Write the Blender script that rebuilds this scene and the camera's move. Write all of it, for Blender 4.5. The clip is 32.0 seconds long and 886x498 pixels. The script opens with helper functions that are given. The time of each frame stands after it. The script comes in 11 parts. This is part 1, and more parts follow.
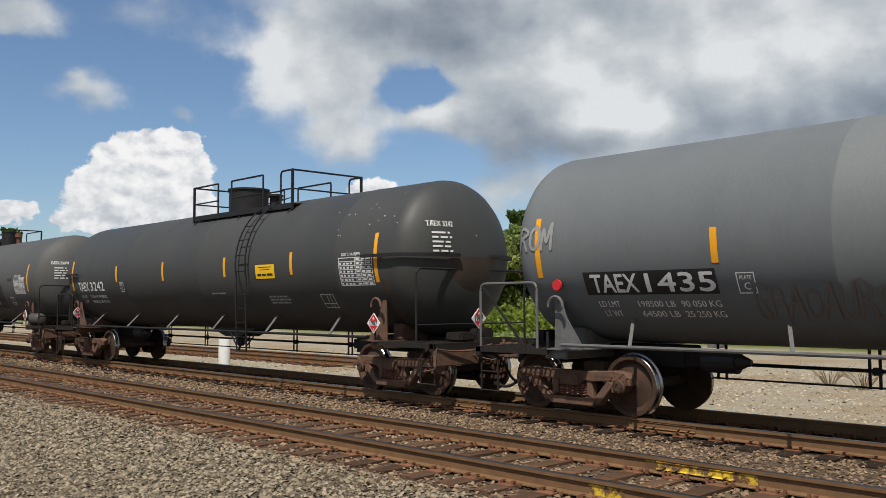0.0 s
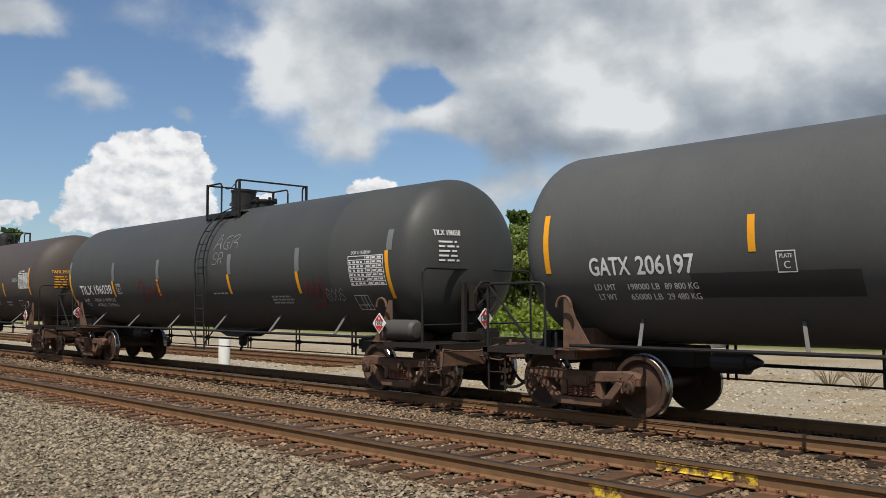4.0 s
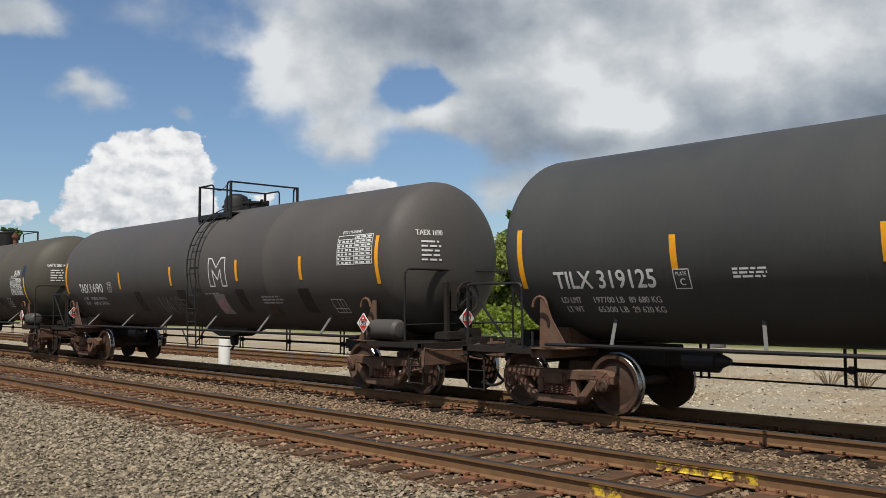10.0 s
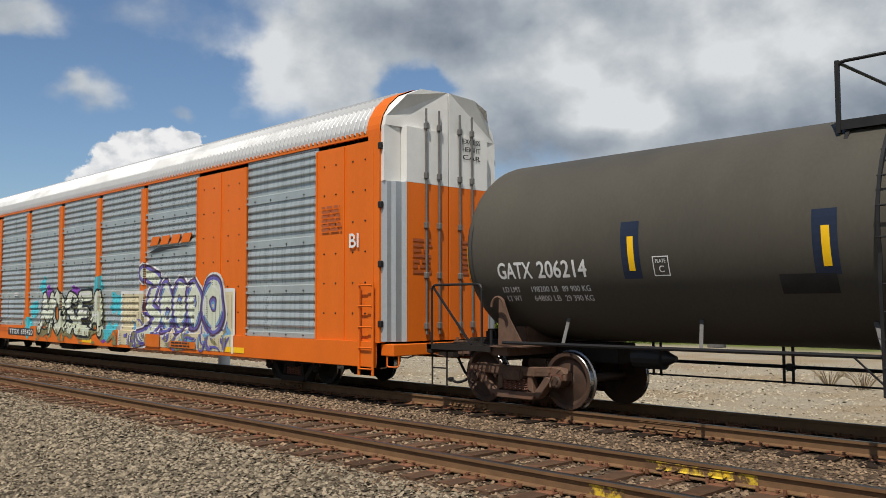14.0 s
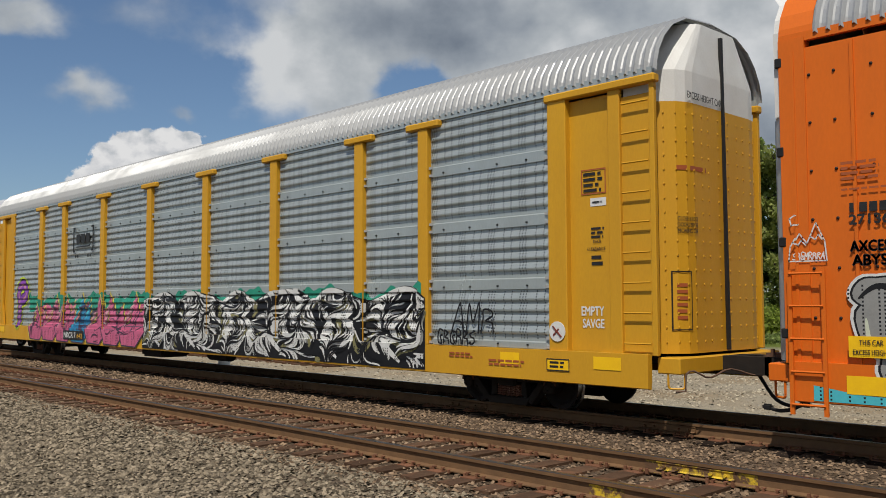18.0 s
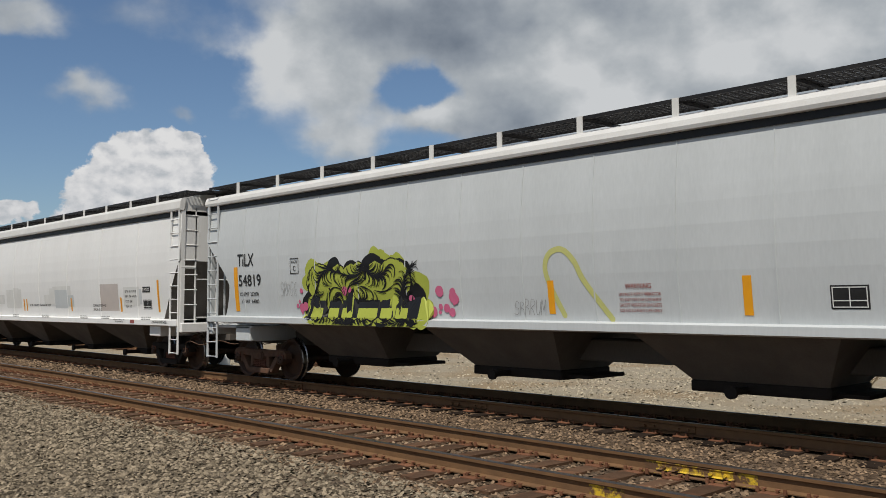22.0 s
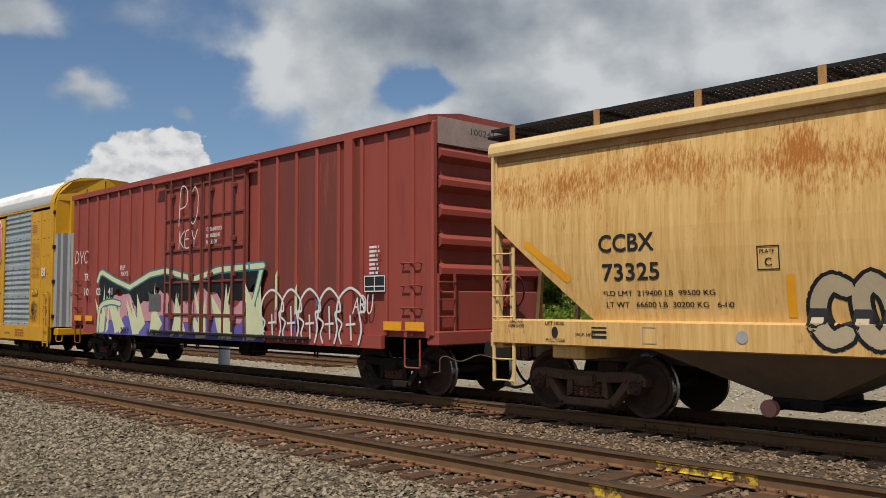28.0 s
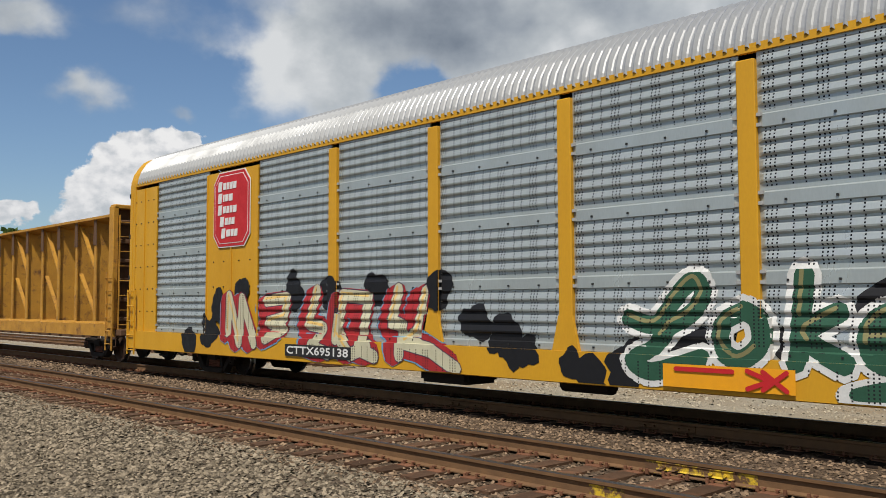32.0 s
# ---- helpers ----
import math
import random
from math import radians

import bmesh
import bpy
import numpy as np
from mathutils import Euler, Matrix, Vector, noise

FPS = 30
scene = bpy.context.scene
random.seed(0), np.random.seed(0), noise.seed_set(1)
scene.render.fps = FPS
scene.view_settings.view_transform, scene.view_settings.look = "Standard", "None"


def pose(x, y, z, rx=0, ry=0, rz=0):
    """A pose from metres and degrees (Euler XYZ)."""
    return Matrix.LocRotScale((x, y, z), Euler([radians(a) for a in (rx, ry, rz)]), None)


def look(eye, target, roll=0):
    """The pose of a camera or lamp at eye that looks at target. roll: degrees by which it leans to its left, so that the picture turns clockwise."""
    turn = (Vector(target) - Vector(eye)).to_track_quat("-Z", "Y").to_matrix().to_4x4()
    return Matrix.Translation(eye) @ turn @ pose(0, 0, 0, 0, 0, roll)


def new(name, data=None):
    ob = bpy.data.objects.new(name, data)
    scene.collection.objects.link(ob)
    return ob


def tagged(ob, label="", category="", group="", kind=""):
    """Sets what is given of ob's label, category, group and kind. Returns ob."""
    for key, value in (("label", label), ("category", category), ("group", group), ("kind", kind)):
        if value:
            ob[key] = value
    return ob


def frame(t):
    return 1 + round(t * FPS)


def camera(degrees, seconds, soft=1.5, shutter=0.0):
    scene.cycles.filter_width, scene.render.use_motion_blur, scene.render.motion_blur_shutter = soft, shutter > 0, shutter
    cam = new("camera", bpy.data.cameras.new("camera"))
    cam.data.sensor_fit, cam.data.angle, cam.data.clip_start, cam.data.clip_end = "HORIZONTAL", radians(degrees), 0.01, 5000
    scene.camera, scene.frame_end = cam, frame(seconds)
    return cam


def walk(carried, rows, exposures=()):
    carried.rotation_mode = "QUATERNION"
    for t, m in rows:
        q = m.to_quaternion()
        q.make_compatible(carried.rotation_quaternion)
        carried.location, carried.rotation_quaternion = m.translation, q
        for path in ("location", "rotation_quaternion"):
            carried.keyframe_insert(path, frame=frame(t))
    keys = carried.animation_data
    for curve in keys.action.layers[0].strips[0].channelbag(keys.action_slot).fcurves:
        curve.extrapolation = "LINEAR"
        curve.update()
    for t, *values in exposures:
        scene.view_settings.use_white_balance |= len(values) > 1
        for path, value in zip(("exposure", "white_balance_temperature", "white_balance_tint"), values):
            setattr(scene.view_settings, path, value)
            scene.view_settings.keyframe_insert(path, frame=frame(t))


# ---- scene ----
# ---- camera ----
EYE_H = 1.69
cam = camera(53.36, 32.0, soft=0.6)
walk(cam, [(0.0, pose(0, 0, EYE_H, 93.5, 0.2, 46.26)), (32.0, pose(0, 0, EYE_H, 93.5, 0.2, 46.26))],
     exposures=[(0.0, 0.0, 6500, 10), (13.0, -0.03, 6500, 10), (15.5, -0.2, 6500, 10), (17.0, -0.3, 6500, 10), (20.0, -0.3, 6500, 10), (21.5, -0.33, 6500, 10), (23.0, -0.38, 6500, 10), (24.5, -0.46, 6500, 10), (26.5, -0.48, 6500, 10), (28.0, -0.3, 6500, 10), (29.0, -0.22, 6500, 10), (30.5, -0.18, 6500, 10), (32.0, -0.12, 6500, 10)])

# ---- world and sun ----
SUN = Vector((0.30, -0.52, 1.0)).normalized()


def nd(tree, kind, data_type="", blend_type=""):
    n = tree.nodes.new(kind)
    if data_type:
        n.data_type = data_type
    if blend_type:
        n.blend_type = blend_type
    return n


def math_node(tree, op, a, b=None, c=None, clamp=False):
    n = tree.nodes.new("ShaderNodeMath")
    n.operation, n.use_clamp = op, clamp
    for i, v in enumerate((a, b, c)):
        if v is None:
            continue
        if isinstance(v, (int, float)):
            n.inputs[i].default_value = v
        else:
            tree.links.new(v, n.inputs[i])
    return n.outputs[0]


def build_world():
    world = bpy.data.worlds.new("sky")
    scene.world = world
    world.use_nodes = True
    t = world.node_tree
    t.nodes.clear()
    out = nd(t, "ShaderNodeOutputWorld")
    bg = nd(t, "ShaderNodeBackground")
    sky = nd(t, "ShaderNodeTexSky")
    sky.sky_type, sky.sun_disc = "NISHITA", False
    sky.sun_elevation = math.asin(SUN.z)
    sky.sun_rotation = math.atan2(SUN.x, SUN.y)
    sky.air_density, sky.dust_density, sky.ozone_density = 1.0, 0.6, 2.0
    tc = nd(t, "ShaderNodeTexCoord")
    sep = nd(t, "ShaderNodeSeparateXYZ")
    t.links.new(tc.outputs["Generated"], sep.inputs[0])
    x, y, z = sep.outputs
    # bearing left of +Y and height over the horizon, in degrees
    az = math_node(t, "MULTIPLY", math_node(t, "ARCTAN2", math_node(t, "MULTIPLY", x, -1.0), y), 57.2958)
    el = math_node(t, "MULTIPLY", math_node(t, "ARCSINE", z), 57.2958)

    def field(scale, detail, rough, seed, da=0.0, de=0.0, squash=1.25):
        """Cloud noise over bearing and height, moved by da and de degrees."""
        comb = nd(t, "ShaderNodeCombineXYZ")
        t.links.new(math_node(t, "ADD", math_node(t, "MULTIPLY", az, -0.1), seed - 0.1 * da), comb.inputs[0])
        t.links.new(math_node(t, "ADD", math_node(t, "MULTIPLY", el, 0.1 * squash), seed * 1.7 + 0.1 * squash * de), comb.inputs[1])
        comb.inputs[2].default_value = 3.7
        n = nd(t, "ShaderNodeTexNoise")
        n.inputs["Scale"].default_value = scale
        n.inputs["Detail"].default_value = detail
        n.inputs["Roughness"].default_value = rough
        t.links.new(comb.outputs[0], n.inputs["Vector"])
        return math_node(t, "SUBTRACT", n.outputs["Fac"], 0.5)

    def heap(rows, a, e):
        total = None
        for a0, e0, wa, we, k in rows:
            da = math_node(t, "DIVIDE", math_node(t, "SUBTRACT", a, a0), wa)
            de = math_node(t, "DIVIDE", math_node(t, "SUBTRACT", e, e0), we)
            d2 = math_node(t, "ADD", math_node(t, "MULTIPLY", da, da), math_node(t, "MULTIPLY", de, de))
            g = math_node(t, "MULTIPLY", math_node(t, "EXPONENT", math_node(t, "MULTIPLY", d2, -1.0)), k)
            total = g if total is None else math_node(t, "ADD", total, g)
        return total

    def step(v, lo, hi):
        n = nd(t, "ShaderNodeMapRange")
        n.interpolation_type = "SMOOTHSTEP"
        t.links.new(v, n.inputs[0])
        n.inputs[1].default_value, n.inputs[2].default_value = lo, hi
        return n.outputs[0]

    def mul(a, b):
        return math_node(t, "MULTIPLY", a, b)

    def add(a, b):
        return math_node(t, "ADD", a, b)

    def ramp(v, *stops):
        n = nd(t, "ShaderNodeValToRGB")
        r = n.color_ramp
        r.elements[0].position, r.elements[0].color = stops[0][0], (*stops[0][1], 1)
        r.elements[1].position, r.elements[1].color = stops[-1][0], (*stops[-1][1], 1)
        for p, c in stops[1:-1]:
            r.elements.new(p).color = (*c, 1)
        t.links.new(v, n.inputs[0])
        return n.outputs[0]

    def mix(fac, a, b, blend="MIX"):
        n = nd(t, "ShaderNodeMix", data_type="RGBA", blend_type=blend)
        for i, v in ((0, fac), (6, a), (7, b)):
            if isinstance(v, (tuple, float)):
                n.inputs[i].default_value = v
            else:
                t.links.new(v, n.inputs[i])
        return n.outputs[2]

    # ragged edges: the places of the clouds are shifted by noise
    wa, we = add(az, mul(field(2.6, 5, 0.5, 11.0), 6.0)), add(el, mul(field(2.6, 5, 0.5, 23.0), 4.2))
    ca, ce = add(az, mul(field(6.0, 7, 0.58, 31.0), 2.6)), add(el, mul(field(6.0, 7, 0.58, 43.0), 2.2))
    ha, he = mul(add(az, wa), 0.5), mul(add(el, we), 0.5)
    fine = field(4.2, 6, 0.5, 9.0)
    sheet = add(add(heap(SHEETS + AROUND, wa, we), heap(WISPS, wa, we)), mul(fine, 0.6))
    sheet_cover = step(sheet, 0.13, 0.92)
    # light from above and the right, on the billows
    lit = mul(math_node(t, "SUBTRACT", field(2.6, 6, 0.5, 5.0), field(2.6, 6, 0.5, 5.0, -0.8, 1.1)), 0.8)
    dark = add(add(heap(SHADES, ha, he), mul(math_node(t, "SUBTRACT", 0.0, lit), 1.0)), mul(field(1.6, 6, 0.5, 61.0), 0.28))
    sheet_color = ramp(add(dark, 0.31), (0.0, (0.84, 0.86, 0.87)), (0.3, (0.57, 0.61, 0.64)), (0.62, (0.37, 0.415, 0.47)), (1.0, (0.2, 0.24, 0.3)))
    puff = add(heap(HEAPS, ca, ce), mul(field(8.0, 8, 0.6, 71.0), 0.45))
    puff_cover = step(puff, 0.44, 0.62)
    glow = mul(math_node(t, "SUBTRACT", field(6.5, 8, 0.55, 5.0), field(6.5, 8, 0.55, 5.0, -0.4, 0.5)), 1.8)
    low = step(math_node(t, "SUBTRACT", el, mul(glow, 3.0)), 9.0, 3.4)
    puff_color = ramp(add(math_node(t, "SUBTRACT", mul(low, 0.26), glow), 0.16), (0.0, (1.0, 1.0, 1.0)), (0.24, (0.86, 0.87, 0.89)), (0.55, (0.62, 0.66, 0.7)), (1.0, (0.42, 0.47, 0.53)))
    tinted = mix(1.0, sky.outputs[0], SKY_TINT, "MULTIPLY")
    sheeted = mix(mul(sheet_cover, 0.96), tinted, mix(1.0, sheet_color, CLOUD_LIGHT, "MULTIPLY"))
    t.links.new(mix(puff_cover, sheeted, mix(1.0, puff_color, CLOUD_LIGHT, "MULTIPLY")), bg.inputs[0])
    bg.inputs[1].default_value = 0.085
    t.links.new(bg.outputs[0], out.inputs[0])


CLOUD_LIGHT = (10.6, 10.6, 10.6, 1)
SKY_TINT = (1.0, 1.1, 1.2, 1)
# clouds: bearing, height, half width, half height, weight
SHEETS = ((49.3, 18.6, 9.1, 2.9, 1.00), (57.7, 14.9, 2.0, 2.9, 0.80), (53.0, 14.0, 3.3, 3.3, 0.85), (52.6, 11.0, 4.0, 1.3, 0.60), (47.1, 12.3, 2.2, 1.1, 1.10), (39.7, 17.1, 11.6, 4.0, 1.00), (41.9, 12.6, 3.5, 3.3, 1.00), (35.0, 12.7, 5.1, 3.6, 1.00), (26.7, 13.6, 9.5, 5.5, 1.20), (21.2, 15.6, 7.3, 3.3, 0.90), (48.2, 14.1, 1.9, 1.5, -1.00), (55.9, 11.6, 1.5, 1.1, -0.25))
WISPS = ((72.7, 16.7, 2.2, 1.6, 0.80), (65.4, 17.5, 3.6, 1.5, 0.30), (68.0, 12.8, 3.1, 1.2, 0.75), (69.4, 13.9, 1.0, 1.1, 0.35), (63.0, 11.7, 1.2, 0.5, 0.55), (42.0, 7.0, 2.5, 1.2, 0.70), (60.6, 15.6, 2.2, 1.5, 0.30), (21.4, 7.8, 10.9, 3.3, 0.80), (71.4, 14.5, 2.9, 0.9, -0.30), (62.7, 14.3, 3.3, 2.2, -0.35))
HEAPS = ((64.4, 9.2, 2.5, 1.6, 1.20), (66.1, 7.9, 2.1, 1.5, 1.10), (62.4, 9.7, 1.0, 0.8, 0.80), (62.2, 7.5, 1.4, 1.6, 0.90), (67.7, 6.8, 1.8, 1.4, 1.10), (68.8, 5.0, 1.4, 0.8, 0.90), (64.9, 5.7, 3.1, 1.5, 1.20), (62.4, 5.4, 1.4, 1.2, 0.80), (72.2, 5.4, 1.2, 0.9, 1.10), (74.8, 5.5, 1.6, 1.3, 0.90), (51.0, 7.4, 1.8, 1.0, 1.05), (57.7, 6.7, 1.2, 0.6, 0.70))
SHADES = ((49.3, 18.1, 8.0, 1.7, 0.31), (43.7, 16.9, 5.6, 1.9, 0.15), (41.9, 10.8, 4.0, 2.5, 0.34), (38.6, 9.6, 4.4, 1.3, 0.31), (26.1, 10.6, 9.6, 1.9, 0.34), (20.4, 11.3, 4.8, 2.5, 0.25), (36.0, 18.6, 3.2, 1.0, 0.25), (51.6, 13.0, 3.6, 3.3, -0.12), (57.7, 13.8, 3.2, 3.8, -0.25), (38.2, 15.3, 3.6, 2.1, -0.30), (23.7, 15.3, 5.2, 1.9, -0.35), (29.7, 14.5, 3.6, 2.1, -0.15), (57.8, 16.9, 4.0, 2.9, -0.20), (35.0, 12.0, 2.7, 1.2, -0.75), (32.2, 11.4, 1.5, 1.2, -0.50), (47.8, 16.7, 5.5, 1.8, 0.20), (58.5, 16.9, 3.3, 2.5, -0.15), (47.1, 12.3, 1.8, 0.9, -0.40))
# unseen clouds; the first, behind the camera, is added to brighten the train's side
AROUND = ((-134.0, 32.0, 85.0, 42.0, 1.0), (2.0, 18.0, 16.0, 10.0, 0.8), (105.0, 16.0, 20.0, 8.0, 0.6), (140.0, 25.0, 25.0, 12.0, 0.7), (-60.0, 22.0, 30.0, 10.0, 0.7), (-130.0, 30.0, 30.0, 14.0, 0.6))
build_world()
sun_data = bpy.data.lights.new("sun", "SUN")
sun_data.energy, sun_data.angle, sun_data.color = 5.0, radians(0.53), (1.0, 0.94, 0.84)
sun = new("sun", sun_data)
sun.matrix_basis = look((0, 0, 60), Vector((0, 0, 60)) - SUN)

# ---- the train's way ----
TRACK_Y = 11.9
WAY = (140.7234, -5.2192, 4.8654, 0.487, -6.3097, -0.2276, 2.426)


def train_at(t):
    u = (t - 16) / 16
    return sum(c * u ** (j + 1) for j, c in enumerate(WAY))


# ---- materials ----
def material(name, base, second=None, rough=0.6, metal=0.0, scale=3.0, fine=60.0, amount=0.5, bump=0.15, spots=None, streak=1.0,
             spot_at=(0.55, 0.75), spot_scale=2.0, rand=0.0, coat=0.0):
    """A worn surface: base and second colour mixed by coarse and fine noise, spots of a third, fine relief. streak: stretch along z."""
    m = bpy.data.materials.new(name)
    m.use_nodes = True
    t = m.node_tree
    bsdf = t.nodes["Principled BSDF"]
    bsdf.inputs["Metallic"].default_value = metal
    bsdf.inputs["Specular IOR Level"].default_value = 0.3 if rough < 0.78 else 0.08
    if coat:
        bsdf.inputs["Coat Weight"].default_value = coat
    tc = nd(t, "ShaderNodeTexCoord")
    mp = nd(t, "ShaderNodeMapping")
    mp.inputs["Scale"].default_value = (1, 1, 1 / streak)
    t.links.new(tc.outputs["Object"], mp.inputs[0])

    def noise_fac(sc, detail=6, rough_=0.6, stretched=True):
        n = nd(t, "ShaderNodeTexNoise")
        n.inputs["Scale"].default_value = sc
        n.inputs["Detail"].default_value = detail
        n.inputs["Roughness"].default_value = rough_
        t.links.new((mp if stretched else tc).outputs[0 if stretched else "Object"], n.inputs["Vector"])
        return n.outputs["Fac"]

    second = second or tuple(c * 0.6 for c in base)
    coarse, grain = noise_fac(scale), noise_fac(fine, 4)
    mixed = math_node(t, "ADD", math_node(t, "MULTIPLY", coarse, 0.65), math_node(t, "MULTIPLY", grain, 0.35))
    rng = nd(t, "ShaderNodeMapRange")
    t.links.new(mixed, rng.inputs[0])
    rng.inputs[1].default_value, rng.inputs[2].default_value = 0.5 - 0.22, 0.5 + 0.22
    rng.inputs[3].default_value, rng.inputs[4].default_value = 0.0, amount * 2 if amount < 0.5 else 1.0
    col = nd(t, "ShaderNodeMix", data_type="RGBA")
    t.links.new(rng.outputs[0], col.inputs[0])
    col.inputs[6].default_value, col.inputs[7].default_value = (*base, 1), (*second, 1)
    color = col.outputs[2]
    if spots:
        sp = noise_fac(spot_scale, 9, 0.68)
        r2 = nd(t, "ShaderNodeMapRange")
        t.links.new(sp, r2.inputs[0])
        r2.inputs[1].default_value, r2.inputs[2].default_value = spot_at
        c2 = nd(t, "ShaderNodeMix", data_type="RGBA")
        t.links.new(r2.outputs[0], c2.inputs[0])
        t.links.new(color, c2.inputs[6])
        c2.inputs[7].default_value = (*spots, 1)
        color = c2.outputs[2]
    if rand:
        info = nd(t, "ShaderNodeObjectInfo")
        geo = nd(t, "ShaderNodeNewGeometry")
        both = math_node(t, "FRACT", math_node(t, "ADD", info.outputs["Random"], geo.outputs["Random Per Island"]))
        hsv = nd(t, "ShaderNodeHueSaturation")
        t.links.new(math_node(t, "ADD", math_node(t, "MULTIPLY", both, 2 * rand), 1 - rand), hsv.inputs["Value"])
        t.links.new(color, hsv.inputs["Color"])
        color = hsv.outputs[0]
    t.links.new(color, bsdf.inputs["Base Color"])
    r3 = nd(t, "ShaderNodeMapRange")
    t.links.new(coarse, r3.inputs[0])
    r3.inputs[1].default_value, r3.inputs[2].default_value = 0.3, 0.7
    r3.inputs[3].default_value, r3.inputs[4].default_value = max(rough - 0.12, 0.05), min(rough + 0.12, 1)
    t.links.new(r3.outputs[0], bsdf.inputs["Roughness"])
    if bump:
        b = nd(t, "ShaderNodeBump")
        b.inputs["Strength"].default_value = bump
        b.inputs["Distance"].default_value = 0.01
        t.links.new(grain, b.inputs["Height"])
        t.links.new(b.outputs[0], bsdf.inputs["Normal"])
    return m


